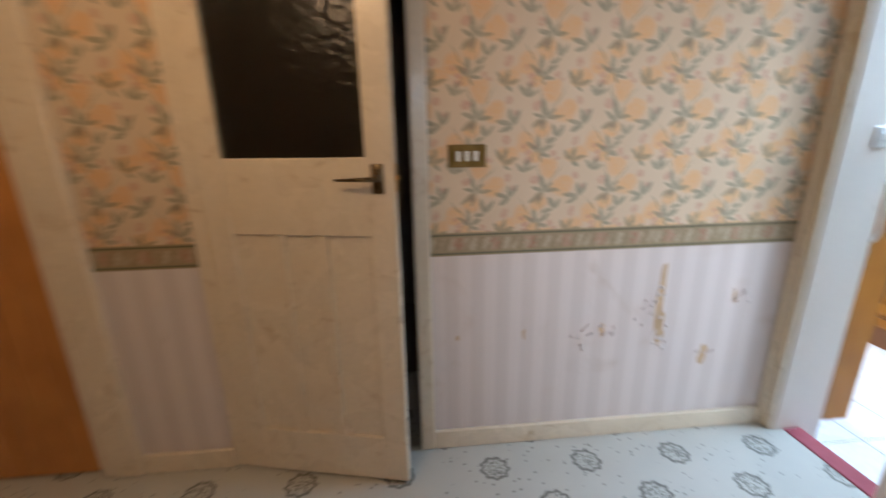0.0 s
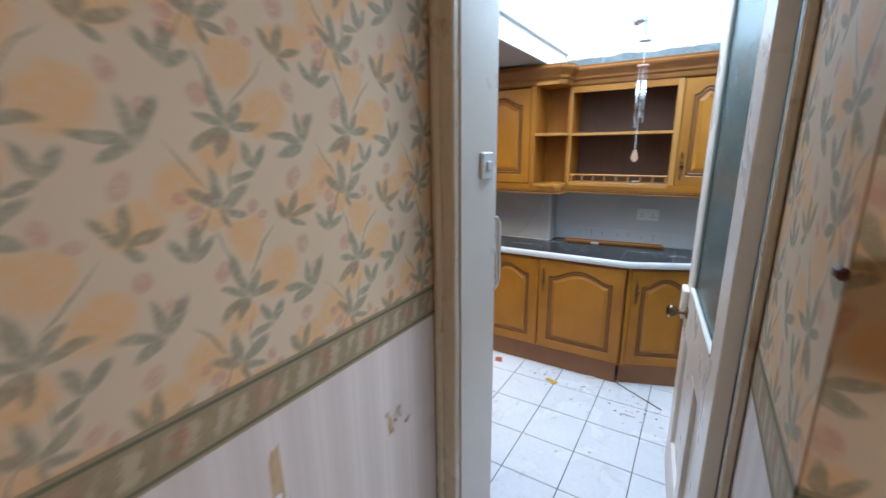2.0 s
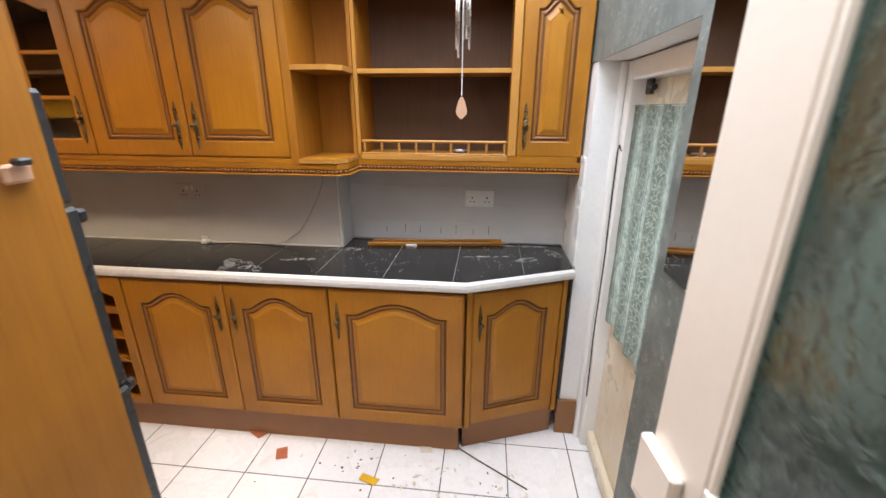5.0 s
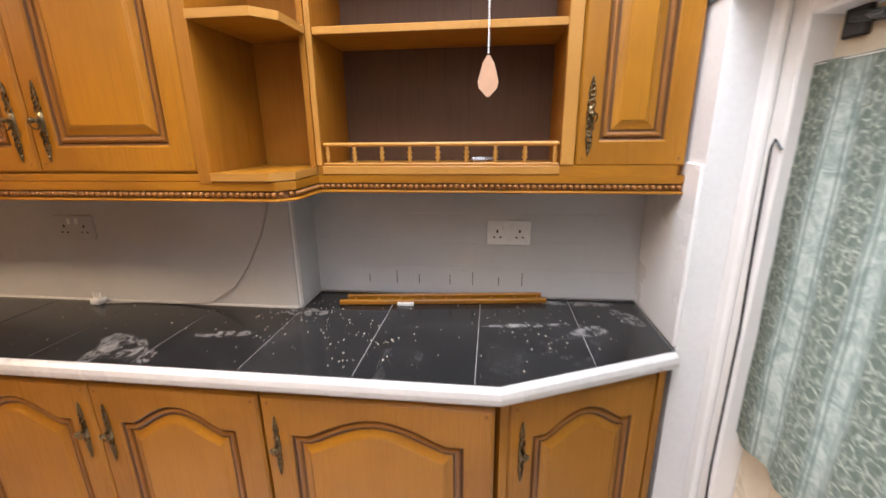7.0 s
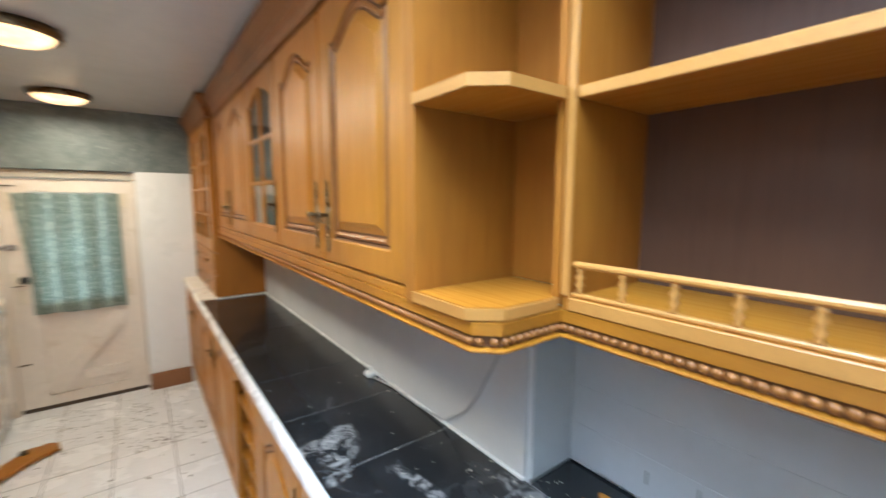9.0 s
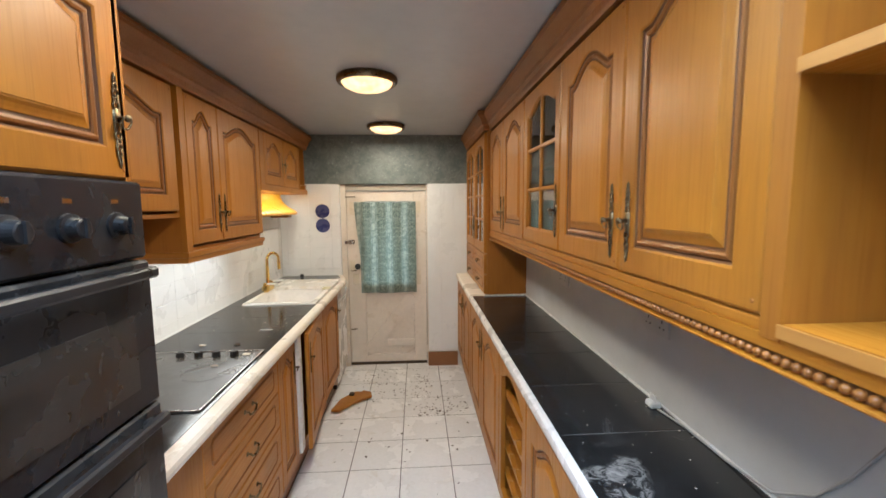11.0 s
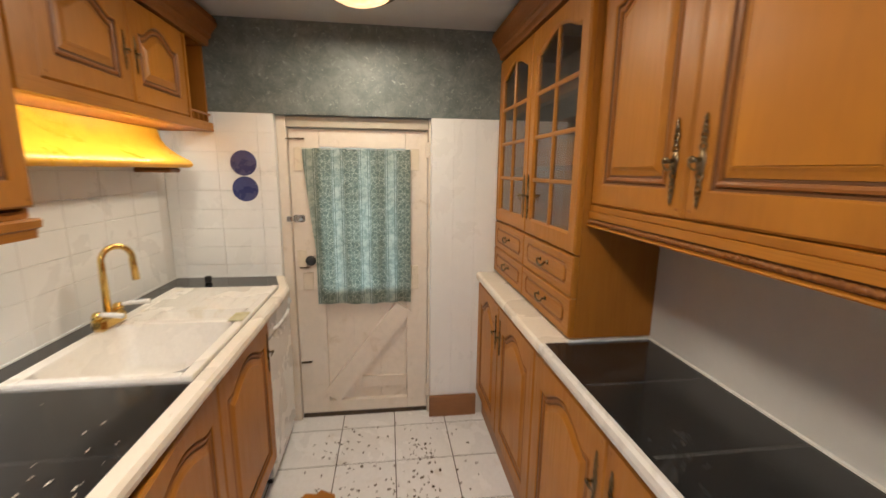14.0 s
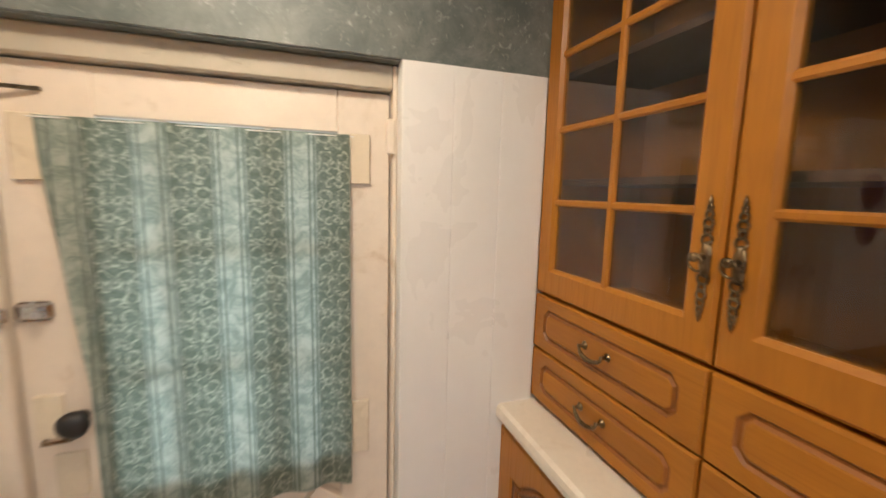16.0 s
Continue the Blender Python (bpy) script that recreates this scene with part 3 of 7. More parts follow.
def tube(bm, pts, r, seg=8, cap=True):
    """A round bar along points; r: one radius or one for each point."""
    pts = [Vector(p) for p in pts]
    rs = r if isinstance(r, (list, tuple)) else [r] * len(pts)
    rings, side = [], None
    for i, p in enumerate(pts):
        d = (pts[min(i + 1, len(pts) - 1)] - pts[max(i - 1, 0)]).normalized()
        if side is None:
            side = d.orthogonal().normalized()
        side = (side - d * side.dot(d)).normalized()
        up = d.cross(side)
        rings.append([bm.verts.new(p + rs[i] * (math.cos(a) * side + math.sin(a) * up)) for a in (2 * math.pi * k / seg for k in range(seg))])
    for a, b in zip(rings, rings[1:]):
        for k in range(seg):
            bm.faces.new((a[k], a[(k + 1) % seg], b[(k + 1) % seg], b[k]))
    if cap:
        bm.faces.new(rings[0][::-1])
        bm.faces.new(rings[-1])


def lathe(bm, profile, centre=(0, 0, 0), seg=24, axis="Z"):
    """A turned body from (radius, height) pairs."""
    c, rings = Vector(centre), []
    for r, h in profile:
        ring = []
        for k in range(seg):
            a = 2 * math.pi * k / seg
            p = Vector((r * math.cos(a), r * math.sin(a), h))
            if axis == "Y":
                p = Vector((p.x, p.z, p.y))
            elif axis == "X":
                p = Vector((p.z, p.x, p.y))
            ring.append(bm.verts.new(c + p))
        rings.append(ring)
    for a, b in zip(rings, rings[1:]):
        for k in range(seg):
            bm.faces.new((a[k], a[(k + 1) % seg], b[(k + 1) % seg], b[k]))
    bm.faces.new(rings[0][::-1])
    bm.faces.new(rings[-1])


def prism(bm, outline, z0, z1, bevel=0.0):
    """An upright body over a plan outline."""
    low = [bm.verts.new((x, y, z0)) for x, y in outline]
    top = [bm.verts.new((x, y, z1)) for x, y in outline]
    n = len(outline)
    for k in range(n):
        bm.faces.new((low[k], low[(k + 1) % n], top[(k + 1) % n], top[k]))
    bm.faces.new(low[::-1])
    bm.faces.new(top)
    if bevel:
        bmesh.ops.bevel(bm, geom=list({e for v in top for e in v.link_edges if e.other_vert(v) in top}), offset=bevel, segments=2, affect="EDGES")


def sweep(bm, path, profile):
    """A moulding: profile of (out, z) pairs carried along a plan path, out to its right, with mitred corners."""
    pts = [Vector((x, y)) for x, y in path]
    rows = []
    for i, p in enumerate(pts):
        d0 = (p - pts[i - 1]).normalized() if i else (pts[1] - p).normalized()
        d1 = (pts[i + 1] - p).normalized() if i + 1 < len(pts) else d0
        n0, n1 = Vector((d0.y, -d0.x)), Vector((d1.y, -d1.x))
        n = (n0 + n1).normalized()
        n = n / max(0.35, n.dot(n0))
        rows.append([bm.verts.new((p.x + n.x * o, p.y + n.y * o, z)) for o, z in profile])
    m = len(profile)
    for a, b in zip(rows, rows[1:]):
        for k in range(m):
            bm.faces.new((a[k], a[(k + 1) % m], b[(k + 1) % m], b[k]))
    bm.faces.new(rows[0][::-1])
    bm.faces.new(rows[-1])


def linked(name, bm, material, smooth=False):
    bmesh.ops.recalc_face_normals(bm, faces=bm.faces)
    me = bpy.data.meshes.new(name)
    bm.to_mesh(me)
    bm.free()
    me.materials.append(material)
    if smooth:
        for f in me.polygons:
            f.use_smooth = True
    return me


def part(name, bm, material, parent, label="", smooth=False):
    ob = new(name, linked(name, bm, material, smooth))
    ob.parent = parent
    return tagged(ob, label)


def shared(name, mesh, parent, m=None, label=""):
    ob = new(name, mesh)
    ob.parent = parent
    if m is not None:
        ob.matrix_basis = m
    return tagged(ob, label)


def thing(name, label, category, m=None, group="", kind=""):
    ob = new(name)
    ob.empty_display_size = 0.05
    if m is not None:
        ob.matrix_world = m
    return tagged(ob, label, category, group, kind)


def solid(name, bm, material, label, category, group="", kind="", smooth=False):
    return tagged(new(name, linked(name, bm, material, smooth)), label, category, group, kind)


def structure(name, bm, material, label="", category="wall"):
    return tagged(new(name, linked(name, bm, material)), label, category, "", "structure")


# ---- structure: kitchen ----
FLOOR_HALL, CEIL, TOP = 0.27, 2.185, 3.1
floor = structure("floor", boxes((1.95, 4.5, 0.9, 6.1, -0.12, -0.0012)), dark_grout, "kitchen floor of square white glazed tiles with dark dirty joints", "floor")
wall_north = structure("wall_north", boxes((1.9, 2.715, 5.73, 5.95, 0, TOP), (3.52, 4.5, 5.73, 5.95, 0, TOP), (2.715, 3.52, 5.73, 5.95, 1.745, TOP)),
                       white_wall, "end wall with a back door, tiled below and sponged teal above")
part("upper_paint", boxes((2.171, 2.715, 5.726, 5.7299, 1.745, CEIL), (3.52, 4.199, 5.726, 5.7299, 1.745, CEIL), (2.715, 3.52, 5.726, 5.7299, 1.745, CEIL), (2.716, 3.519, 5.7302, 5.79, 1.741, 1.7449)),
     teal, wall_north, "sponged blue-green paint")
wall_east = structure("wall_east", boxes((4.20, 4.5, 2.36, 5.729, 0, TOP)), white_wall, "white painted long wall behind the cabinets")
part("splashback", boxes((4.192, 4.1999, 2.367, 4.72, 0.905, 1.35)), splash, wall_east, "pale grey painted tiled splashback")
wall_recess = structure("wall_recess", boxes((4.352, 4.5, 0.9, 2.3599, 0, TOP)), white_wall, "set-back wall behind the corner cupboard, torn teal paint at the top")
part("splashback", boxes((4.345, 4.3519, 1.2352, 2.3595, 0.905, 1.35)), splash, wall_recess, "pale grey painted splashback")
part("side_splashback", boxes((4.2005, 4.3445, 2.352, 2.3598, 0.905, 1.35)), splash, wall_recess)
wall_south = structure("wall_south", boxes((1.545, 3.214, 0.95, 1.235, 0, TOP), (4.03, 4.3519, 0.95, 1.235, 0, TOP), (3.214, 4.03, 0.95, 1.235, 1.742, TOP)),
                       white_wall, "end wall with a white door recess, sponged teal on the plaster")
part("teal_paint", boxes((2.18, 3.2139, 1.2352, 1.239, 0.0, 2.3), (3.214, 4.3, 1.2352, 1.239, 1.742, 2.3), (3.2142, 3.218, 1.14, 1.239, 0, 1.742)), teal, wall_south, "sponged blue-green paint")
part("tile_return", boxes((4.035, 4.3445, 1.2352, 1.243, 0.905, 1.38)), wall_tile, wall_south)
wall_west = structure("wall_west", boxes((2.03, 2.17, 1.94, 5.95, 0, TOP), (2.03, 2.17, 1.2352, 1.2374, 0, TOP), (2.03, 2.17, 1.2374, 1.94, 2.28, TOP)), white_gloss,
                      "white wall with the doorway from the hall")
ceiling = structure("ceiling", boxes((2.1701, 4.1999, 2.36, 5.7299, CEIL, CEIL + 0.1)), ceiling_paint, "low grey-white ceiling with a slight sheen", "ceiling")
bm = boxes((2.1701, 4.3519, 2.345, 2.3568, CEIL - 0.004, 2.33), (2.1701, 4.3519, 2.357, 2.44, 2.2852, TOP))
box(bm, 2.1701, 4.3519, 2.325, 2.3449, 2.30, 2.325, 0.006)
structure("lightwell_wall", bm, white_gloss, "white upstand of the rooflight well with a bead along it")
roof = structure("rooflight", boxes((1.95, 4.5, 0.9, 1.32, TOP, TOP + 0.1), (1.95, 4.5, 2.26, 2.6, TOP, TOP + 0.1), (1.95, 2.4, 1.32, 2.26, TOP, TOP + 0.1), (4.15, 4.5, 1.32, 2.26, TOP, TOP + 0.1)),
                 white_gloss, "white rooflight frame over the well", "rooflight")
pane = part("pane", boxes((2.4, 4.15, 1.32, 2.26, TOP + 0.05, TOP + 0.056)), clear_glass, roof)
pane.visible_shadow = False
structure("upper_ceiling", boxes((1.9, 4.5, 2.6, 6.0, TOP, TOP + 0.1)), white_wall, "plain ceiling over the loft space", "ceiling")

part("glazing_bar", boxes((3.87, 3.93, 1.3202, 2.2598, TOP - 0.03, TOP + 0.049)), white_gloss, roof)

# torn teal strip above the corner cupboard
random.seed(4)
bm = bmesh.new()
xs = [1.24 + 1.10 * k / 40 for k in range(41)]
low = [bm.verts.new((4.3498, y, 2.10)) for y in xs]
tops = [2.262 + 0.018 * noise.noise((y * 6, 0, 0)) + 0.006 * noise.noise((y * 30, 3, 0)) for y in xs]
top = [bm.verts.new((4.3498, y, z)) for y, z in zip(xs, tops)]
for k in range(40):
    bm.faces.new((low[k], low[k + 1], top[k + 1], top[k]))
part("teal_strip", bm, teal, wall_recess, "torn strip of blue-green paint")
bm = bmesh.new()
low = [bm.verts.new((4.3508, y, z - 0.02)) for y, z in zip(xs, tops)]
top = [bm.verts.new((4.3508, y, z + 0.022 + 0.014 * noise.noise((y * 9, 7, 0)))) for y, z in zip(xs, tops)]
for k in range(40):
    bm.faces.new((low[k], low[k + 1], top[k + 1], top[k]))
part("torn_edge", bm, plaster, wall_recess, "bare pink plaster edge")

# doorway lining and architraves between hall and kitchen
bm = boxes((1.985, 2.215, 1.925, 1.9399, 0.0, 2.28), (1.985, 2.0335, 1.2376, 1.2485, 0.0, 2.28), (1.985, 2.215, 1.2486, 1.925, 2.262, 2.28), bevel=0.002)
door_frame = structure("door_frame_kitchen", bm, door_white, "chipped white painted door lining", "door frame")
bm = bmesh.new()
for y0, y1 in ((1.930, 1.9935), (1.2375, 1.256)):
    box(bm, 1.955, 1.9848, y0, y1, FLOOR_HALL, 2.33, 0.004)
box(bm, 1.965, 2.0299, 1.94, 1.9935, FLOOR_HALL, 2.33, 0.006)
box(bm, 1.935, 1.9649, 1.968, 1.9935, FLOOR_HALL, 2.33, 0.008)
box(bm, 1.955, 2.0299, 1.2375, 1.9935, 2.3301, 2.40, 0.004)
part("architrave", bm, cream, door_frame, "cream moulded architrave")

# ---- structure: hall ----
HX0, HY0, HTOP = -1.75, -1.3, 2.75
hall_floor = structure("floor_hall", boxes((HX0, 2.03, HY0, 2.6, 0.0, FLOOR_HALL)), carpet_mat, "worn pale carpet with ringed flower medallions", "carpet")
structure("threshold", boxes((2.0301, 2.115, 1.2625, 1.9245, 0.0, FLOOR_HALL + 0.006), bevel=0.004), red_strip, "dark pink strip on the step down to the kitchen", "threshold")


def papered(name, x0, x1, y0, y1, face, label, top=HTOP):
    """A hall wall with its dado, border and flower paper on one face ('-y', '+y', '-x')."""
    w = structure(name, boxes((x0, x1, y0, y1, FLOOR_HALL - 0.27, top)), white_wall, label)
    strips = (("dado", FLOOR_HALL + 0.09, 1.1578, 0.0015), ("border", 1.158, 1.250, 0.003), ("flower_paper", 1.2502, top, 0.0015))
    for kind, z0, z1, t in strips:
        if face == "-y":
            b, ax = (x0, x1, y0 - t, y0 - 0.0002, z0, z1), 0
        elif face == "+y":
            b, ax = (x0, x1, y1 + 0.0002, y1 + t, z0, z1), 0
        else:
            b, ax = (x0 - t, x0 - 0.0002, y0, y1, z0, z1), 1
        mat = {"dado": (dado_x, dado_y), "border": (border_x, border_y), "flower_paper": (paper_x, paper_y)}[kind][ax]
        part(kind, boxes(b), mat, w, {"dado": "striped pinkish paper", "border": "olive leaf border", "flower_paper": "peach flower paper"}[kind])
    t = 0.018
    b = {"-y": (x0, x1, y0 - t, y0 - 0.0002), "+y": (x0, x1, y1 + 0.0002, y1 + t), "-x": (x0 - t, x0 - 0.0002, y0, y1)}[face]
    part("skirting", boxes((*b, FLOOR_HALL, FLOOR_HALL + 0.09), bevel=0.004), cream, w, "cream skirting board")
    return w


papered("wall_hall", 0.418, 1.955, 1.994, 2.09, "-y", "hall wall with peach flower paper over a torn striped dado")
papered("wall_hall_left", -0.80, -0.435, 1.985, 2.09, "-y", "narrow papered hall wall beside the glazed door")
block = papered("wall_passage", 1.545, 2.0299, HY0, 1.2348, "-x", "papered corner wall in shade beside the kitchen doorway")
part("side_paper", boxes((1.545, 1.954, 1.2352, 1.2368, 1.2502, HTOP)), paper_x, block)
part("side_dado", boxes((1.545, 1.954, 1.2352, 1.2368, FLOOR_HALL, 1.1578)), dado_x, block)
part("side_border", boxes((1.545, 1.954, 1.2352, 1.2380, 1.158, 1.25)), border_x, block)
# unseen wall; its glazed opening is made up to hold the hall fill
hw = structure("wall_hall_south", boxes((HX0, 0.25, HY0 - 0.1, HY0, 0, HTOP), (1.05, 1.545, HY0 - 0.1, HY0, 0, HTOP), (0.25, 1.05, HY0 - 0.1, HY0, 0, 1.35), (0.25, 1.05, HY0 - 0.1, HY0, 2.35, HTOP)), paper_x, "papered hall wall with an added unseen opening for the fill lamp")
pane = part("pane", boxes((0.25, 1.05, HY0 - 0.06, HY0 - 0.055, 1.35, 2.35)), clear_glass, hw)
pane.visible_shadow = False
structure("wall_hall_west", boxes((HX0 - 0.1, HX0, HY0, 2.6, 0, HTOP)), paper_y, "papered hall wall")
structure("wall_hall_over", boxes((-0.435, 0.418, 1.994, 2.09, 2.33, HTOP), (HX0, -0.80, 1.994, 2.09, 2.33, HTOP), (0.418, 2.03, 2.0901, 2.10, 2.3, HTOP), (1.955, 2.03, 1.994, 2.09, 0, HTOP)),
          paper_x, "papered wall over the hall doors")
structure("ceiling_hall", boxes((HX0, 2.03, HY0, 2.1, HTOP, HTOP + 0.1)), white_wall, "plain white hall ceiling", "ceiling")
# filler box behind the door gap, its darkness is in the colour
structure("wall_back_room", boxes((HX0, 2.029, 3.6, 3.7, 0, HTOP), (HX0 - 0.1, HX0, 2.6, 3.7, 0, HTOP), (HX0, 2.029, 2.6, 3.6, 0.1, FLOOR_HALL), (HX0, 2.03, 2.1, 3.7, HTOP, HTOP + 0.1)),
          room_shade, "closed box coloured dark for the unlit room beyond the glazed door")
# frame round the glazed hall door
bm = bmesh.new()
for x0, x1 in ((0.355, 0.417), (-0.434, -0.375)):
    box(bm, x0, x1, 1.972, 2.10, FLOOR_HALL, 2.33, 0.006)
box(bm, -0.434, 0.417, 1.972, 2.10, 2.2701, 2.33, 0.006)
structure("door_frame_hall", bm, cream, "cream painted frame of the glazed hall door", "door frame")
bm = bmesh.new()
box(bm, -0.93, -0.801, 1.955, 2.08, FLOOR_HALL, 2.33, 0.008)
box(bm, -0.965, -0.9301, 1.965, 2.05, FLOOR_HALL, 2.33, 0.006)
structure("door_frame_pine", bm, cream, "cream painted frame beside the pine door", "door frame")

# torn dado paper
random.seed(11)


def scrap(bm, cx, cz, w, h, y, n=14, rag=0.35):
    pts = []
    for k in range(n):
        a = 2 * math.pi * k / n
        r = 1 + rag * (random.random() - 0.5) * 2
        pts.append(bm.verts.new((cx + w * r * math.cos(a), y, cz + h * r * math.sin(a))))
    back = [bm.verts.new((v.co.x, y + 0.001, v.co.z)) for v in pts]
    bm.faces.new(pts)
    for k in range(n):
        bm.faces.new((pts[k], pts[(k + 1) % n], back[(k + 1) % n], back[k]))


for cx, cz, w, h in ((1.385, 0.92, 0.016, 0.17), (1.40, 0.77, 0.020, 0.08), (1.62, 0.655, 0.020, 0.045), (1.14, 0.80, 0.012, 0.03), (0.80, 0.80, 0.006, 0.03), (1.72, 0.93, 0.008, 0.03), (0.52, 0.80, 0.008, 0.012)):
    bm = bmesh.new()
    scrap(bm, cx, cz, w, h, 1.9916)
    solid("torn_paper_patch", bm, torn_paper, "bare buff patch where the striped dado paper is torn", "torn paper", "torn patches")
bm = bmesh.new()
for _ in range(48):
    cx, cz = random.choice(((1.14, 0.80), (1.06, 0.78), (1.34, 0.85), (1.40, 0.74), (1.63, 0.66), (1.74, 0.93), (1.36, 0.95)))
    cx, cz = cx + random.gauss(0, 0.035), cz + random.gauss(0, 0.03)
    tube(bm, [(cx, 1.9915, cz), (cx + 0.004, 1.984, cz + 0.008), (cx + random.uniform(-0.012, 0.012), 1.982, cz + random.uniform(0.012, 0.03))], [0.005, 0.006, 0.0015], 5)
solid("curled_paper_flaps", bm, dado_x, "curled flaps of torn striped paper", "torn paper", kind="stuff")


# ---- joinery ----
def inset(loop, d):
    """A closed loop of (x, z), anticlockwise, moved inwards by d."""
    n, out = len(loop), []
    for k in range(n):
        p, a, b = Vector(loop[k]), Vector(loop[k - 1]), Vector(loop[(k + 1) % n])
        e0, e1 = (p - a).normalized(), (b - p).normalized()
        n0, n1 = Vector((-e0.y, e0.x)), Vector((-e1.y, e1.x))
        m = n0 + n1
        m = m / max(0.5, m.dot(n0))
        out.append((p.x + d * m.x, p.y + d * m.y))
    return out


def arch_loops(w, h, side, bottom, top, rise, shoulder=0.028, n=14):
    """The outer rectangle and an opening with an arched head inside it, point for point."""
    ht = h - top - rise
    x0, x1 = side + shoulder, w - side - shoulder
    hole = [(side, bottom), (w - side, bottom), (w - side, ht)]
    rect = [(0, 0), (w, 0), (w, h)]
    for k in range(n + 1):
        u = k / n
        x = x1 + (x0 - x1) * u
        q = math.sin(math.pi * u)
        hole.append((x, ht + max(0.0005, rise * 1.07 * q * q / (q + 0.07) - 0.05 * rise * math.exp(-((q - 0.08) / 0.07) ** 2))))
        rect.append((x, h))
    hole.append((side, ht))
    rect.append((0, h))
    return rect, hole


def rings(bm, loops, close=True):
    rows = [[bm.verts.new((x, y, z)) for x, z in loop] for loop, y in loops]
    n = len(rows[0])
    for a, b in zip(rows, rows[1:]):
        for k in range(n):
            bm.faces.new((a[k], a[(k + 1) % n], b[(k + 1) % n], b[k]))
    if close:
        bm.faces.new(rows[-1])
    return rows


def edge_rect(rect, d, w, h):
    return [(d if x <= 1e-9 else w - d if x >= w - 1e-9 else x, d if z <= 1e-9 else h - d if z >= h - 1e-9 else z) for x, z in rect]


bm = bmesh.new()
lathe(bm, [(0.0038, 0.0), (0.0038, -0.0008), (0.003, -0.0014)], (0, 0, 0), 8, "Y")
PIN = linked("dowel_pin", bm, glaze)


def panel_door(parent, x, z, w, h, t=0.022, rise=0.055, side=0.062, m=None):
    """A raised-panel door with an arched head: frame, dark-glazed moulding and field. Front at y = 0."""
    side = min(side, w * 0.2)
    rect, hole = arch_loops(w, h, side, 0.062, 0.05, rise, min(0.045, w * 0.085))
    bm = bmesh.new()
    rows = rings(bm, [(rect, t), (rect, 0.006), (edge_rect(rect, 0.006, w, h), 0.0), (hole, 0.0), (inset(hole, 0.004), 0.003), (inset(hole, 0.004), t)], close=False)
    door = part("door", bm, oak, parent)
    door.matrix_basis = (m or Matrix()) @ pose(x, 0, z)
    groove = [(inset(hole, 0.0042), 0.016), (inset(hole, 0.0042), 0.004), (inset(hole, 0.0082), 0.0095), (inset(hole, 0.0107), 0.0095)]
    bead = [(inset(hole, 0.0108), 0.0095), (inset(hole, 0.0131), 0.0045), (inset(hole, 0.0180), 0.003), (inset(hole, 0.0229), 0.0055), (inset(hole, 0.0241), 0.0095)]
    quirk = [(inset(hole, 0.0242), 0.0095), (inset(hole, 0.0290), 0.0095), (inset(hole, 0.0302), 0.008)]
    cove = [(inset(hole, 0.0303), 0.008), (inset(hole, 0.0357), 0.0068), (inset(hole, 0.0430), 0.0042), (inset(hole, 0.0491), 0.0005), (inset(hole, 0.0509), 0.0005)]
    for name, some, mat, label in (("groove", groove, dark_glaze, "dark-glazed groove"), ("moulding", bead, glaze, "brown-glazed bead moulding"), ("quirk", quirk, dark_glaze, "dark-glazed groove"), ("cove", cove, oak, "")):
        bm = bmesh.new()
        rings(bm, some, close=False)
        shared(name, linked(name, bm, mat), door, None, label)
    bm = bmesh.new()
    rings(bm, [(inset(hole, 0.0509), 0.0025), (inset(hole, 0.0512), 0.0012), (inset(hole, 0.053), -0.0005)])
    shared("panel", linked("panel", bm, oak_panel), door, None)
    for px, pz in ((0.018, 0.02), (w - 0.018, 0.02), (0.018, h - 0.02), (w - 0.018, h - 0.02)):
        shared("dowel_pin", PIN, door, pose(px, 0, pz))
    return door


def glazed_door(parent, x, z, w, h, rows_n, t=0.022, rise=0.05, side=0.052):
    """A door with an arched opening, glazing bars and panes."""
    rect, hole = arch_loops(w, h, side, 0.06, 0.05, rise)
    bm = bmesh.new()
    rings(bm, [(rect, t), (rect, 0.006), (edge_rect(rect, 0.006, w, h), 0.0), (hole, 0.0), (inset(hole, 0.008), 0.008), (inset(hole, 0.008), t), (rect, t)], close=False)
    door = part("door", bm, oak, parent, "glazed door")
    door.matrix_basis = pose(x, 0, z)
    x0, x1, z0, z1 = side, w - side, 0.06, h - 0.05
    ht = h - 0.05 - rise
    bars = [(w / 2 - 0.009, w / 2 + 0.009, 0.0035, 0.018, z0, z1 - 0.004)]
    for k in range(1, rows_n):
        zc = z0 + (ht + 0.02 - z0) * k / rows_n
        bars.append((x0, x1, 0.004, 0.0175, zc - 0.008, zc + 0.008))
    bm = bmesh.new()
    for b in bars:
        box(bm, *b, bevel=0.004)
    shared("glazing_bar", linked("glazing_bar", bm, oak), door)
    xm = w / 2
    for k in range(rows_n):
        za, zb = z0 + (ht + 0.02 - z0) * k / rows_n, z0 + (ht + 0.02 - z0) * (k + 1) / rows_n
        if k == rows_n - 1:
            zb = h - 0.055
        for a, b in ((x0, xm), (xm, x1)):
            p = shared("pane", linked("pane", boxes((a + 0.001, b - 0.001, 0.0115, 0.0145, za, zb)), dark_pane), door)
            p.visible_shadow = False
    return door


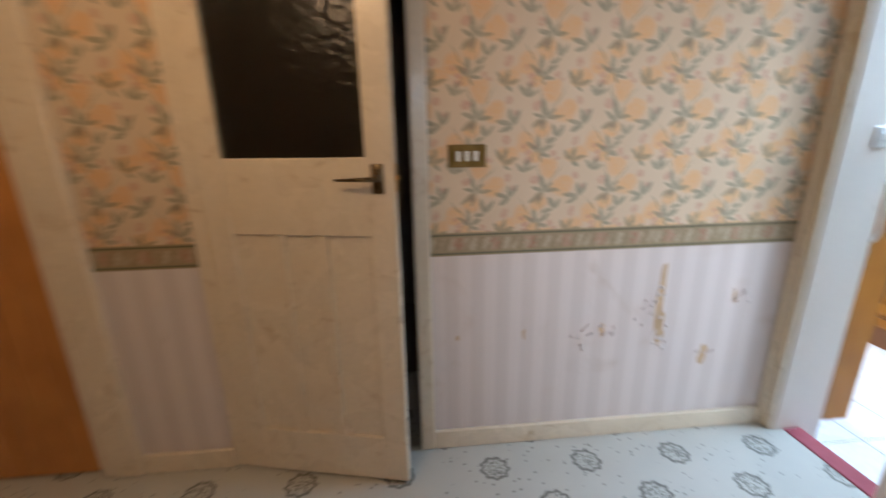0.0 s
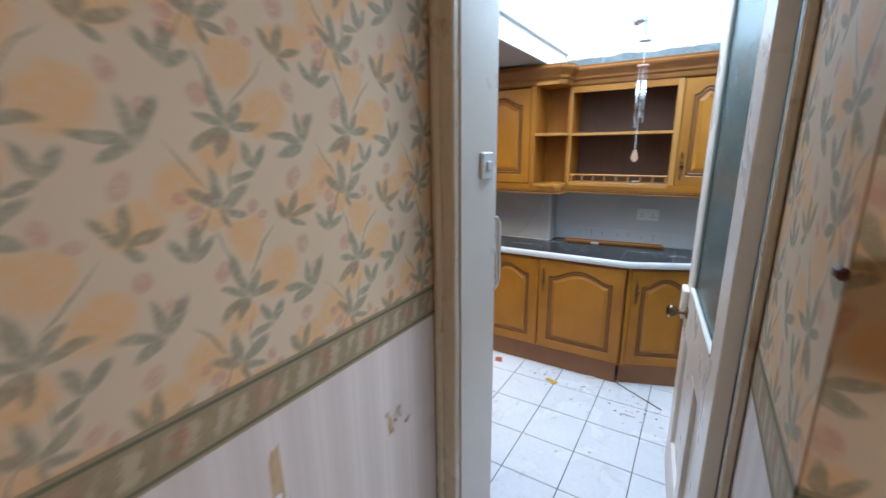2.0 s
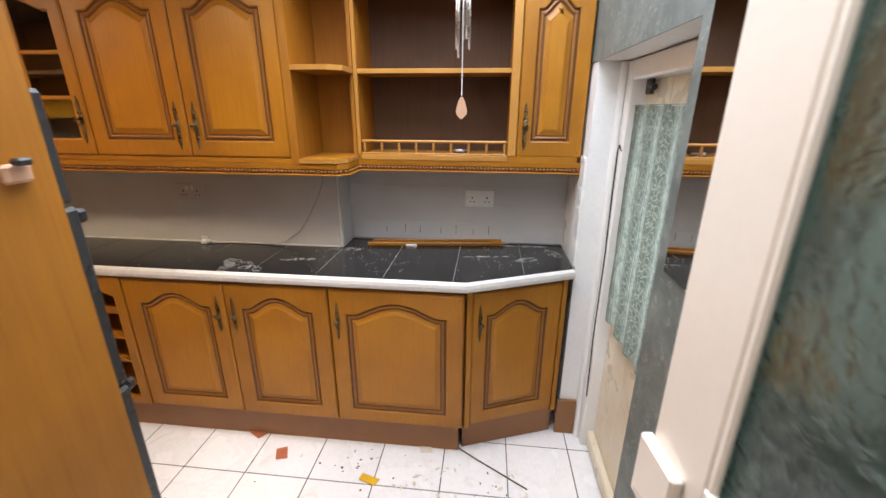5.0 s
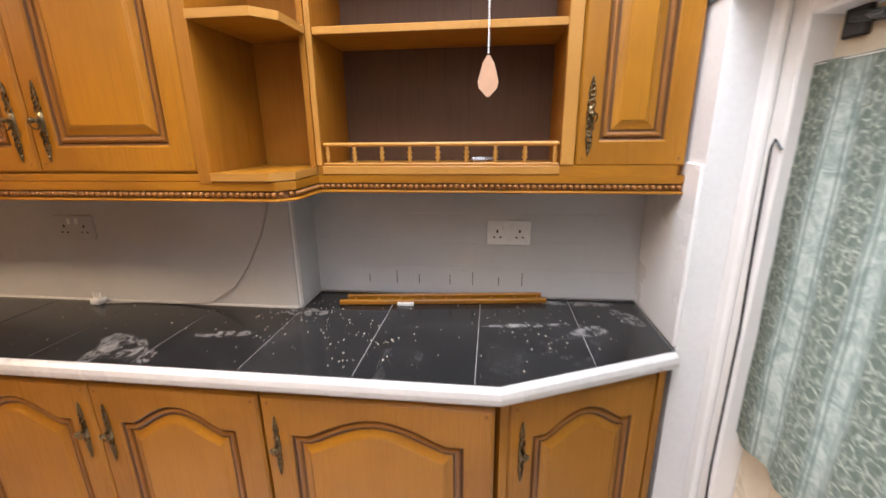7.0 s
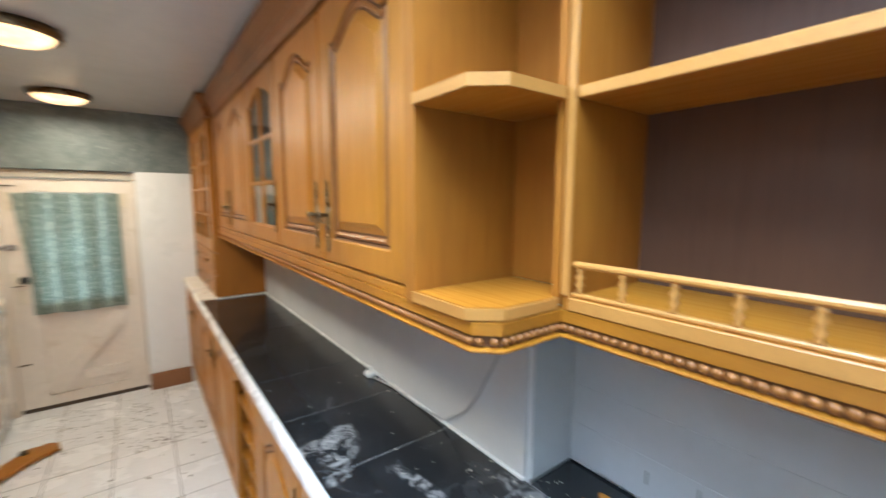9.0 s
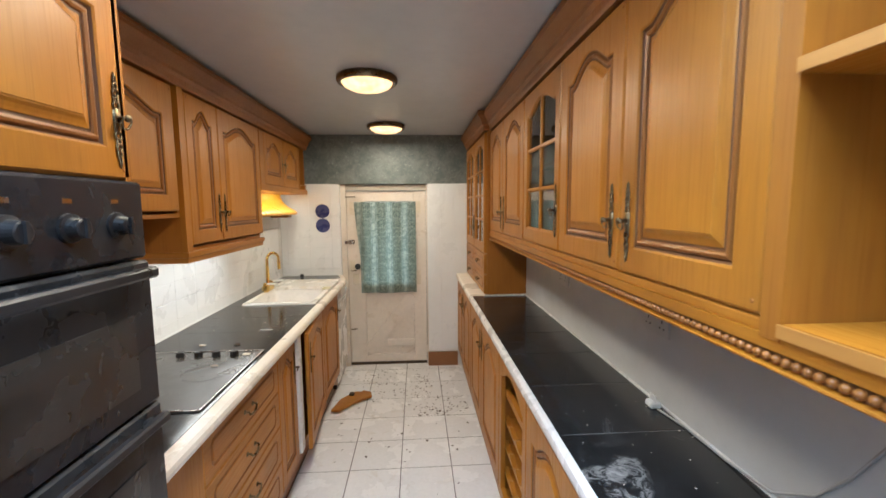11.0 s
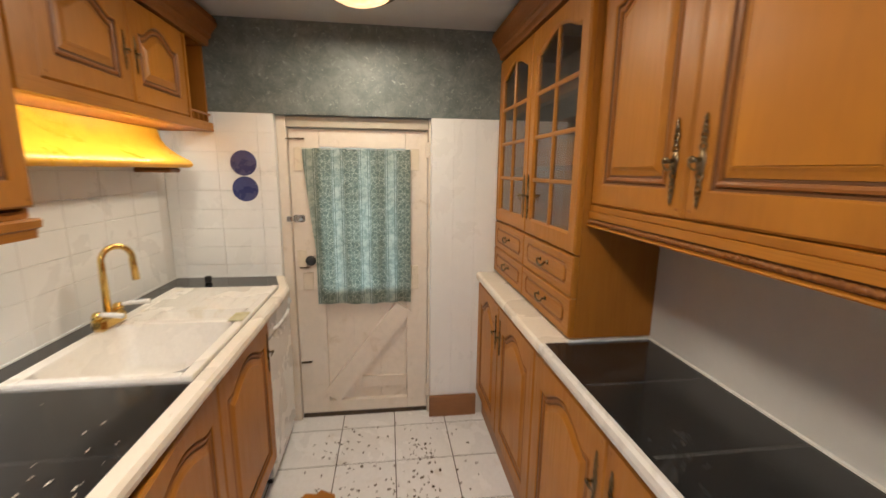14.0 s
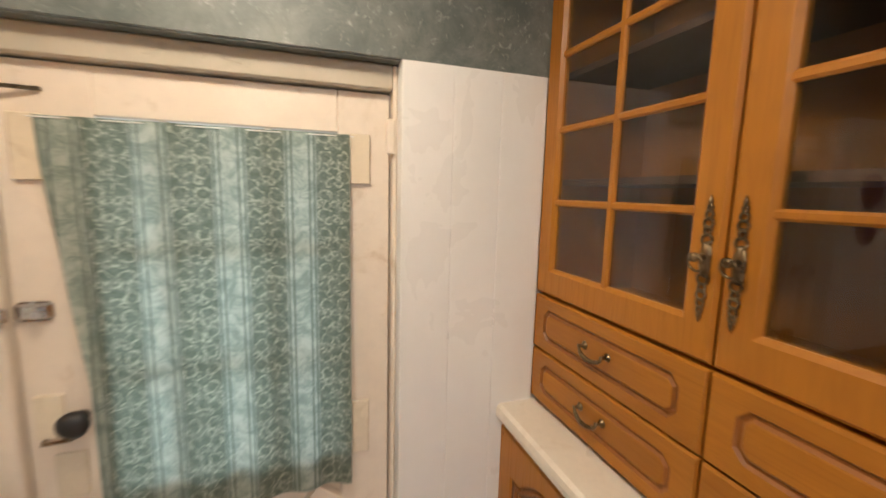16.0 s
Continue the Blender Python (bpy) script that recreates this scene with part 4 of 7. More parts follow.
def drawer_front(parent, x, z, w, h, t=0.022):
    bm = bmesh.new()
    rect = [(0, 0), (w, 0), (w, h), (0, h)]
    c = 0.018
    a, b, lo, hi = 0.045, w - 0.045, 0.030, h - 0.030
    hole = [(a + c, lo), (b - c, lo), (b, lo + c), (b, hi - c), (b - c, hi), (a + c, hi), (a, hi - c), (a, lo + c)]
    rect = [(a + c, 0), (w, 0), (w, lo + c), (w, h), (b - c, h), (0, h), (0, hi - c), (0, 0)]
    rings(bm, [(rect, t), (rect, 0.006), (inset(rect, 0.004), 0.0), (hole, 0.0)], close=False)
    d = part("drawer_front", bm, oak_h, parent)
    d.matrix_basis = pose(x, 0, z)
    bm = bmesh.new()
    rings(bm, [(hole, 0.0), (inset(hole, 0.004), 0.005), (inset(hole, 0.009), 0.005), (inset(hole, 0.013), 0.0)], close=False)
    shared("groove", linked("groove", bm, glaze), d, None, "dark-glazed groove")
    bm = bmesh.new()
    rings(bm, [(inset(hole, 0.0131), 0.0), (inset(hole, 0.016), -0.001)])
    shared("field", linked("field", bm, oak_h), d)
    return d


def handle_mesh():
    """A long pierced bronze back plate of scrolls and a turned pull with a loose ring."""
    bm = bmesh.new()
    for sign in (-1, 1):
        for dz, r, wide in ((0.030, 0.0085, 1.0), (0.044, 0.0062, 0.85), (0.055, 0.0075, 1.0), (0.068, 0.0062, 0.9), (0.079, 0.0045, 0.8)):
            pts = [(wide * r * math.cos(a), -0.0025, sign * (dz + 1.05 * r * math.sin(a))) for a in (2 * math.pi * j / 10 for j in range(11))]
            tube(bm, pts, 0.0024, 5)
        ends = [(0.0018, 0.082), (0.0042, 0.087), (0.0026, 0.092), (0.0006, 0.098)]
        lathe(bm, [(r, sign * z) for r, z in (ends if sign > 0 else ends[::-1])], (0, -0.0025, 0), 6)
    lathe(bm, [(0.004, -0.028), (0.0085, -0.022), (0.0105, -0.008), (0.0105, 0.008), (0.0085, 0.022), (0.004, 0.028)], (0, 0.0025, 0), 10)
    lathe(bm, [(0.006, 0.0), (0.0045, -0.012), (0.0078, -0.018), (0.007, -0.023), (0.003, -0.025)], (0, -0.005, 0.004), 10, "Y")
    pts = [(0.0125 * math.cos(a), -0.021 - 0.004 * math.sin(a), -0.004 + 0.0135 * math.sin(a)) for a in (2 * math.pi * j / 16 for j in range(17))]
    tube(bm, pts, 0.0022, 6)
    return linked("handle", bm, bronze, True)


def bail_mesh():
    """A bronze bail pull for a drawer."""
    bm = bmesh.new()
    for sx in (-1, 1):
        lathe(bm, [(0.010, 0.0), (0.009, -0.003), (0.004, -0.006), (0.0035, -0.016), (0.005, -0.018)], (sx * 0.036, 0, 0.006), 10, "Y")
    pts = [(0.036 * math.cos(math.pi * k / 12), -0.016 - 0.004 * math.sin(math.pi * k / 12), 0.006 - 0.018 * math.sin(math.pi * k / 12)) for k in range(13)]
    tube(bm, pts, [0.003 + 0.002 * math.sin(math.pi * k / 12) for k in range(13)], 7)
    return linked("drawer_pull", bm, bronze, True)


HANDLE, BAIL = handle_mesh(), bail_mesh()


def pull(door, x, z, s=1.0):
    h = shared("handle", HANDLE, door, pose(x, 0, z) @ Matrix.Scale(s, 4), "pierced bronze handle with a ring")
    return h


def right_at(y_north, x_front):
    """The pose of a unit on the long right-hand run: its own x goes south from y_north, its front faces west."""
    return pose(x_front, y_north, 0, 0, 0, -90)


def left_at(y_south, x_front):
    return pose(x_front, y_south, 0, 0, 0, 90)


def carcass(w, depth, z0, z1, t=0.018, shelf=(), lid=True, front=0.0225):
    """Sides, top, bottom, back and shelves of a unit, open in front."""
    some = [(0, t, front, depth, z0, z1), (w - t, w, front, depth, z0, z1), (t, w - t, front, depth, z0, z0 + t), (t, w - t, front, depth, z1 - t, z1),
            (t, w - t, depth - 0.008, depth, z0 + t, z1 - t)]
    if not lid:
        some.pop(3)
    some += [(t, w - t, front + 0.02, depth - 0.008, z, z + 0.016) for z in shelf]
    return boxes(*some)


# ---- right-hand run: wall cupboards ----
XW, ZB, ZT = 3.928, 1.345, 2.06
ZD0, ZD1 = 1.372, 2.035


def wall_pair(y0, ym, y1, label):
    w = y1 - y0
    u = thing("wall_cabinet", label, "wall cabinet", right_at(y1, XW), "oak wall cabinets")
    part("body", carcass(w, 4.1918 - XW, ZB, ZT), oak_plain, u)
    for a, b, hx in ((y1, ym, -1), (ym, y0, 1)):
        d = panel_door(u, y1 - a + 0.002, ZD0, a - b - 0.004, ZD1 - ZD0)
        pull(d, (a - b - 0.004) - 0.039 if hx < 0 else 0.039, 0.124)
    return u


wall_pair(2.447, 2.886, 3.330, "honey oak wall cabinet with two arched panel doors")
wall_pair(3.824, 4.296, 4.716, "honey oak wall cabinet with two arched panel doors beside the dresser")
u = thing("glazed_wall_cabinet", "honey oak wall cabinet with a small-paned arched glass door", "wall cabinet", right_at(3.822, XW), "oak wall cabinets")
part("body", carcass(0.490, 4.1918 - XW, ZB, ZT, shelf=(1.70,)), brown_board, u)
d = glazed_door(u, 0.002, ZD0, 0.486, ZD1 - ZD0, 3)
pull(d, 0.486 - 0.028, 0.145)

# open end shelf with a cut corner
u = thing("open_end_shelf", "open oak corner shelf with cut front corner and two levels", "shelf unit")
part("side_panel", boxes((XW - 0.004, 4.1918, 2.412, 2.4465, ZB, ZT)), oak_plain, u)
part("end_panel", boxes((4.10, 4.1918, 2.2206, 2.236, 1.372, 2.05)), oak_plain, u)
part("back_panel", boxes((4.184, 4.1917, 2.2362, 2.4118, 1.372, 2.05)), oak_plain, u)
for z in (1.352, 1.708, 2.044):
    bm = bmesh.new()
    prism(bm, [(XW - 0.006, 2.4118), (XW - 0.006, 2.262), (3.968, 2.2225), (4.0998, 2.2225), (4.0998, 2.2364), (4.1838, 2.2364), (4.1838, 2.4118)][::-1], z, z + 0.02, 0.003)
    part("shelf", bm, oak_y, u)
    bm = bmesh.new()
    sweep(bm, [(XW - 0.006, 2.4118), (XW - 0.006, 2.262), (3.968, 2.2225), (4.0998, 2.2225)], [(0.0004, z + 0.0005), (0.004, z + 0.0005), (0.0045, z + 0.0195), (0.0004, z + 0.0195)])
    part("shelf_lipping", bm, oak_edge, u, "pale oak shelf lipping")

# corner cupboard in the set-back
XR = 4.107
u = thing("open_corner_cupboard", "oak corner cupboard, open shelves beside a narrow arched door", "wall cabinet", right_at(2.2195, XR), "oak wall cabinets")
W = 2.2195 - 1.2445
D = 4.3445 - XR
for b in ((0, 0.016, 0, D, ZB, ZT), (W - 0.018, W, 0.0225, D, ZB, ZT), (0.663, 0.698, 0.0, D, ZB + 0.0302, ZT - 0.0202)):
    part("side_panel", boxes(b), oak_plain, u)
part("bottom_panel", boxes((0.0162, W - 0.0182, 0.0, D, ZB, ZB + 0.03)), oak_h, u)
part("top_panel", boxes((0.0162, W - 0.0182, 0.0225, D, ZT - 0.02, ZT)), oak_h, u)
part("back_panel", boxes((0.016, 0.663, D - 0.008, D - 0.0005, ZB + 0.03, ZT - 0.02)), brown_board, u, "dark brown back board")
part("shelf", boxes((0.0162, 0.6628, 0.006, D - 0.0085, 1.708, 1.726)), oak_h, u)
part("shelf_lipping", boxes((0.0162, 0.6628, 0.001, 0.0058, 1.7075, 1.7265), bevel=0.0015), oak_edge, u, "pale oak shelf lipping")
part("bottom_lipping", boxes((0.0162, 0.6628, -0.0042, -0.0002, 1.3515, 1.3745), bevel=0.0015), oak_edge, u, "pale oak shelf lipping")
part("end_lipping", boxes((0.0004, 0.0158, -0.0042, -0.0002, 1.376, ZT - 0.02), bevel=0.0015), oak_edge, u, "pale oak edge lipping")
part("end_lipping", boxes((0.6635, 0.6975, -0.0042, -0.0002, 1.376, ZT - 0.02), bevel=0.0015), oak_edge, u, "pale oak edge lipping")
part("top_rail", boxes((0.0162, 0.6628, 0.0, 0.02, 2.0, ZT - 0.0202)), oak_h, u)
d = panel_door(u, 0.70, ZD0, W - 0.702, ZD1 - ZD0, rise=0.045, side=0.055)
pull(d, 0.03, 0.125)
g = thing("gallery_rail", "turned oak gallery rail along the open shelf", "rail", right_at(2.2195, XR))
part("top_bar", boxes((0.018, 0.661, 0.002, 0.014, 1.4255, 1.4372), bevel=0.004), oak_edge, g)
part("bottom_bar", boxes((0.018, 0.661, 0.002, 0.016, 1.3752, 1.3825), bevel=0.002), oak_edge, g)
bm = bmesh.new()
lathe(bm, [(0.004, 1.382), (0.0065, 1.386), (0.0035, 1.390), (0.0082, 1.397), (0.0040, 1.4035), (0.0082, 1.410), (0.0035, 1.417), (0.006, 1.421), (0.004, 1.4262)], (0, 0.009, 0), 10)
SPINDLE = linked("spindle", bm, oak_edge, True)
for k in range(9):
    shared("spindle", SPINDLE, g, pose(0.03 + 0.0775 * k, 0, 0))

# valance with its bead row, and cornice, along the whole right-hand run
VPATH = [(XW, 4.716), (XW, 2.252), (3.962, 2.219), (XR, 2.219), (XR, 1.2445)]
v = thing("valance", "oak light valance with a carved bead row under the cabinets", "moulding")
bm = bmesh.new()
sweep(bm, VPATH, [(-0.018, 1.301), (0.005, 1.301), (0.007, 1.304), (0.006, 1.307), (-0.005, 1.3085), (-0.005, 1.3275), (0.001, 1.3285), (0.002, 1.3495), (-0.018, 1.3495)])
part("rail", bm, oak_y, v)
strip = bmesh.new()
sweep(strip, VPATH, [(-0.006, 1.309), (-0.0045, 1.309), (-0.0045, 1.327), (-0.006, 1.327)])
part("fascia", boxes((XW + 0.0025, XW + 0.022, 2.4468, 4.716, 1.3498, 1.3692), bevel=0.002), oak_y, v)
part("bead_channel", strip, dark_glaze, v, "dark-glazed channel behind the beads")
bm = bmesh.new()
bmesh.ops.create_icosphere(bm, subdivisions=2, radius=0.0070)
BEAD = linked("bead", bm, glaze, True)
for (xa, ya), (xb, yb) in zip(VPATH, VPATH[1:]):
    n = max(2, int(math.hypot(xb - xa, yb - ya) / 0.0158))
    o = Vector((yb - ya, xa - xb)).normalized() * -0.001
    for k in range(n):
        f = (k + 0.5) / n
        shared("bead", BEAD, v, pose(xa + (xb - xa) * f + o.x, ya + (yb - ya) * f + o.y, 1.318))
bm = bmesh.new()
CORN = [(-0.02, 2.045), (0.004, 2.045), (0.008, 2.055), (0.010, 2.075), (0.022, 2.085), (0.024, 2.100), (0.040, 2.122), (0.054, 2.138), (0.056, 2.150), (0.048, 2.156), (0.050, 2.168), (-0.02, 2.168)]
sweep(bm, [(3.889, 5.7255), (3.889, 4.712), (XW, 4.712), (XW, 2.252), (3.962, 2.219), (XR, 2.219), (XR, 1.2445)], CORN)
solid("cornice", bm, glaze, "dark moulded oak cornice over the cabinets", "moulding")

# ---- right-hand run: dresser ----
XD = 3.889
u = thing("dresser", "oak dresser with two small-paned arched glass doors and four drawers", "dresser", right_at(5.7255, XD))
W = 5.7255 - 4.722
D = 4.1995 - XD
for name, b in (("side_panel", (0, 0.018, 0.0225, D, 0.911, ZT)), ("side_panel", (W - 0.018, W, 0.0225, D, 0.911, ZT)), ("bottom_panel", (0.0182, W - 0.0182, 0.0225, D, 0.911, 0.925)),
                ("divider", (0.0182, W - 0.0182, 0.0225, D - 0.0085, 1.05, 1.06)), ("divider", (0.0182, W - 0.0182, 0.0225, D - 0.0085, 1.186, 1.2)), ("top_panel", (0.0182, W - 0.0182, 0.0225, D, ZT - 0.018, ZT)),
                ("back_panel", (0.0182, W - 0.0182, D - 0.008, D, 0.9252, ZT - 0.0182))):
    part(name, boxes(b), oak_plain, u)
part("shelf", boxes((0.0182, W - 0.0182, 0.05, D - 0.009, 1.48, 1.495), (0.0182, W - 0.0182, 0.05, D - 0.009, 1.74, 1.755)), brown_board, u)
H2 = W / 2
for k in (0, 1):
    d = glazed_door(u, k * H2 + 0.002, 1.204, H2 - 0.004, 2.035 - 1.204, 4)
    pull(d, H2 - 0.004 - 0.024 if k == 0 else 0.024, 0.16)
    for z0, z1 in ((0.913, 1.050), (1.054, 1.196)):
        f = drawer_front(u, k * H2 + 0.002, z0, H2 - 0.004, z1 - z0)
        shared("drawer_pull", BAIL, f, pose((H2 - 0.004) / 2, 0, (z1 - z0) / 2), "bronze bail pull")

# ---- right-hand run: base units ----
XB = 3.802


def base_unit(y0, y1, doors, label, hinge, top=0.858):
    w = y1 - y0
    u = thing("base_cabinet", label, "base cabinet", right_at(y1, XB), "oak base cabinets")
    part("body", carcass(w, 4.19 - XB, 0.150, top), oak_plain, u)
    a = y1
    for b, side in zip(doors, hinge):
        d = panel_door(u, y1 - a + 0.0025, 0.165, a - b - 0.005, 0.840 - 0.165, rise=0.06, side=0.068)
        pull(d, 0.034 if side == "n" else a - b - 0.005 - 0.034, 0.675 - 0.145, 0.92)
        a = b
    return u


base_unit(4.792, 5.7255, (5.28, 4.792), "oak dresser base with two arched panel doors", "sn")
base_unit(3.745, 4.7895, (4.292, 3.745), "oak base cabinet with two arched panel doors", "sn")
base_unit(2.30, 3.262, (2.775, 2.30), "oak base cabinet with two arched panel doors", "sn")
base_unit(1.712, 2.2975, (1.712,), "oak base cabinet with a single arched panel door", "n")
# angled end unit
p0, p1 = Vector((3.822, 1.70)), Vector((4.0, 1.262))
ang = math.degrees(math.atan2(p1.y - p0.y, p1.x - p0.x))
wlen = (p1 - p0).length
u = thing("corner_base_cabinet", "angled oak base cabinet with one arched panel door", "base cabinet", pose(p0.x, p0.y, 0, 0, 0, ang), "oak base cabinets")
part("body", boxes((0, wlen, 0.0225, 0.04, 0.15, 0.858)), oak_plain, u)
d = panel_door(u, 0.025, 0.165, wlen - 0.05, 0.675, rise=0.055, side=0.062)
pull(d, 0.034, 0.53, 0.92)
part("stile", boxes((0.0, 0.022, 0.001, 0.0224, 0.15, 0.858)), oak, u)
part("stile", boxes((wlen - 0.022, wlen, 0.001, 0.0224, 0.15, 0.858)), oak, u)

# wine rack
u = thing("wine_rack_unit", "oak wine rack with an arched opening and scalloped shelves", "wine rack", right_at(3.7425, XB), "oak base cabinets")
W = 3.7425 - 3.2645
part("body", carcass(W, 4.19 - XB, 0.150, 0.858), oak_plain, u)
rect, hole = arch_loops(W - 0.004, 0.69, 0.045, 0.04, 0.035, 0.06, 0.004)
bm = bmesh.new()
rings(bm, [(rect, 0.022), (rect, 0.004), (edge_rect(rect, 0.004, W - 0.004, 0.69), 0.0), (hole, 0.0), (hole, 0.022)], close=False)
f = part("front_frame", bm, oak, u)
f.matrix_basis = pose(0.002, 0, 0.158)
for zs in (0.255, 0.385, 0.515, 0.650):
    bm = bmesh.new()
    n = 40
    front = []
    for k in range(n + 1):
        x = 0.02 + (W - 0.04) * k / n
        front.append((x, zs + (0.030 if zs < 0.6 else 0.03) - (0.022 * abs(math.sin(math.pi * 4 * k / n)) if zs < 0.6 else 0)))
    a = [bm.verts.new((x, 0.024, zs)) for x, z in front]
    b = [bm.verts.new((x, 0.024, z)) for x, z in front]
    c = [bm.verts.new((x, 0.045, zs)) for x, z in front]
    e = [bm.verts.new((x, 0.045, z)) for x, z in front]
    for k in range(n):
        for q in ((a, b), (e, c), (b, e), (c, a)):
            bm.faces.new((q[0][k], q[0][k + 1], q[1][k + 1], q[1][k]))
    part("scalloped_rail", bm, oak_h, u)
    part("shelf", boxes((0.0185, W - 0.0185, 0.0455, 0.37, zs, zs + 0.012)), oak_plain, u)

bm = boxes((3.842, 3.86, 1.73, 5.72, 0.0, 0.1495))
solid("plinth", bm, plinth_wood, "dark brown plinth board under the base cabinets", "plinth")
bm = bmesh.new()
q0, q1 = p0 + Vector((0.045, 0.012)), p1 + Vector((0.03, 0.012))
prism(bm, [(q0.x, q0.y), (q1.x, q1.y), (q1.x + 0.018, q1.y + 0.006), (q0.x + 0.018, q0.y + 0.006)], 0.0, 0.1495)
solid("plinth", bm, plinth_wood, "dark brown plinth board under the angled cabinet", "plinth")

# worktop: black tiles with a white laminate edge
w = thing("worktop", "black tiled worktop with a white laminate edge, dusty and chalk-marked", "worktop")
EP = [(3.80, 4.72), (3.80, 1.703), (4.004, 1.2445)]
bm = bmesh.new()
prism(bm, [(3.8205, 4.72), (3.8205, 1.709), (4.026, 1.2445), (4.344, 1.2445), (4.344, 2.3515), (4.1915, 2.3515), (4.1915, 4.72)][::-1], 0.8585, 0.8994)
part("slab", bm, worktop_grout, w)
bm = bmesh.new()
sweep(bm, EP, [(-0.02, 0.8602), (0.008, 0.8602), (0.013, 0.866), (0.015, 0.88), (0.012, 0.894), (0.004, 0.9008), (-0.0065, 0.9015), (-0.0075, 0.899), (-0.02, 0.89)])
part("edge", bm, edging, w, "white laminate edge")
YS = [1.2455, 1.465, 1.762, 2.057, 2.351, 2.645, 2.945, 3.258, 3.57, 3.86, 4.15, 4.44, 4.7195]
for a, b in zip(YS, YS[1:]):
    a, b = a + 0.0012, b - 0.0012

    def front(y):
        return 3.8085 if y >= 1.706 else 3.8085 + (1.706 - y) * (4.0125 - 3.8085) / (1.706 - 1.2455)

    if b <= 2.34:
        out = [(front(a), a), (4.344, a), (4.344, b), (front(b), b)]
        if a < 1.706 < b:
            out.insert(4, (3.8085, 1.706))
    elif a < 2.34:
        out = [(front(a), a), (4.1905, a), (4.1905, b), (front(b), b)]
    else:
        out = [(front(a), a), (4.1905, a), (4.1905, b), (front(b), b)]
    bm = bmesh.new()
    prism(bm, out, 0.893, 0.9005, 0.001)
    part("tile", bm, black_tile, w)
part("tile", boxes((4.1925, 4.344, 2.0595, 2.3505, 0.8925, 0.9002)), black_tile, w)
solid("sealant", boxes((4.183, 4.1905, 2.366, 4.7195, 0.9006, 0.906), (3.89, 4.19, 4.7125, 4.7195, 0.9006, 0.908)), white_plastic, "white sealant bead along the worktop", "sealant")
w = thing("dresser_worktop", "cream laminate top of the dresser base", "worktop")
bm = boxes((3.80, 4.1995, 4.7205, 5.7255, 0.8585, 0.8995))
part("slab", bm, cream_top, w)
bm = bmesh.new()
sweep(bm, [(3.80, 5.7255), (3.80, 4.7205)], [(-0.002, 0.8602), (0.008, 0.8602), (0.014, 0.866), (0.015, 0.88), (0.012, 0.893), (0.003, 0.8998), (-0.002, 0.8998)])
part("edge", bm, cream_top, w)

# ---- left-hand run ----
XLW, XLB = 2.43, 2.765


def left_wall(y0, y1, z0, doors, label, name="wall_cabinet"):
    u = thing(name, label, "wall cabinet", left_at(y0, XLW), "oak wall cabinets on the sink side")
    part("body", carcass(y1 - y0, XLW - 2.1795, z0, ZT), oak_plain, u)
    return u


u = left_wall(2.83, 3.715, 1.497, (), "short oak wall cabinet with an arched door over the hob")
d = panel_door(u, 0.03, 1.525, 0.82, 0.51, rise=0.075, side=0.075)
bm = bmesh.new()
for px in (0.33, 0.40):
    lathe(bm, [(0.011, 0.0), (0.010, -0.003), (0.005, -0.006), (0.005, -0.014), (0.009, -0.02), (0.004, -0.024)], (px, 0, 0.035), 12, "Y")
shared("knob", linked("knob", bm, bronze, True), d)
u = left_wall(3.7175, 4.605, 1.345, (), "oak wall cabinet with a narrow and a wide arched door")
part("stile", boxes((0.0, 0.045, 0.001, 0.0224, 1.345, ZT)), oak, u)
for a, b, hx in ((3.7175 + 0.045, 4.055, 0.6), (4.055, 4.602, 0.03)):
    d = panel_door(u, a - 3.7175 + 0.002, ZD0, b - a - 0.004, ZD1 - ZD0, side=0.055)
    pull(d, b - a - 0.03 if hx > 0.1 else 0.03, 0.14)
v = thing("valance", "plain stepped oak valance under the cabinet beside the sink", "moulding")
bm = bmesh.new()
sweep(bm, [(2.18, 3.7185), (XLW, 3.7185), (XLW, 4.604), (2.18, 4.604)], [(-0.018, 1.296), (-0.006, 1.296), (-0.004, 1.318), (0.002, 1.322), (0.004, 1.340), (0.0, 1.3445), (-0.018, 1.3445)])
part("rail", bm, oak_y, v)
u = left_wall(4.6075, 5.7255, 1.648, (), "short oak wall cabinet over the sink with two arched doors")
for a, b, k in ((0.075, 0.475, 1), (0.475, 0.87, 0)):
    d = panel_door(u, a, 1.690, b - a - 0.004, 0.345, rise=0.05, side=0.055)
    pull(d, b - a - 0.034 if k else 0.03, 0.16, 0.65)
part("front_rail", boxes((0.0, 1.118, 0.0, 0.022, 1.648, 1.688)), oak_h, u)
part("stile", boxes((0.0, 0.073, 0.0, 0.022, 1.6882, 2.035)), oak, u)
part("stile", boxes((0.872, 0.89, 0.0, 0.022, 1.6882, 2.035)), oak, u)
bm = boxes((0.892, 1.1, 0.004, 0.012, 1.722, 1.730))
for k in range(4):
    lathe(bm, [(0.003, 1.689), (0.005, 1.70), (0.003, 1.708), (0.005, 1.715), (0.003, 1.7215)], (0.92 + 0.05 * k, 0.008, 0), 8)
part("gallery", bm, oak, u)
bm = bmesh.new()
sweep(bm, [(2.805, 2.2545), (2.805, 2.8265), (XLW, 2.8265), (XLW, 5.7255)], CORN)
solid("cornice", bm, glaze, "dark moulded oak cornice over the sink side cabinets", "moulding")
bm = bmesh.new()
sweep(bm, [(2.2, 2.2535), (2.806, 2.2535)], CORN)
solid("cornice", bm, glaze, "dark moulded oak cornice on the side of the oven housing", "moulding")

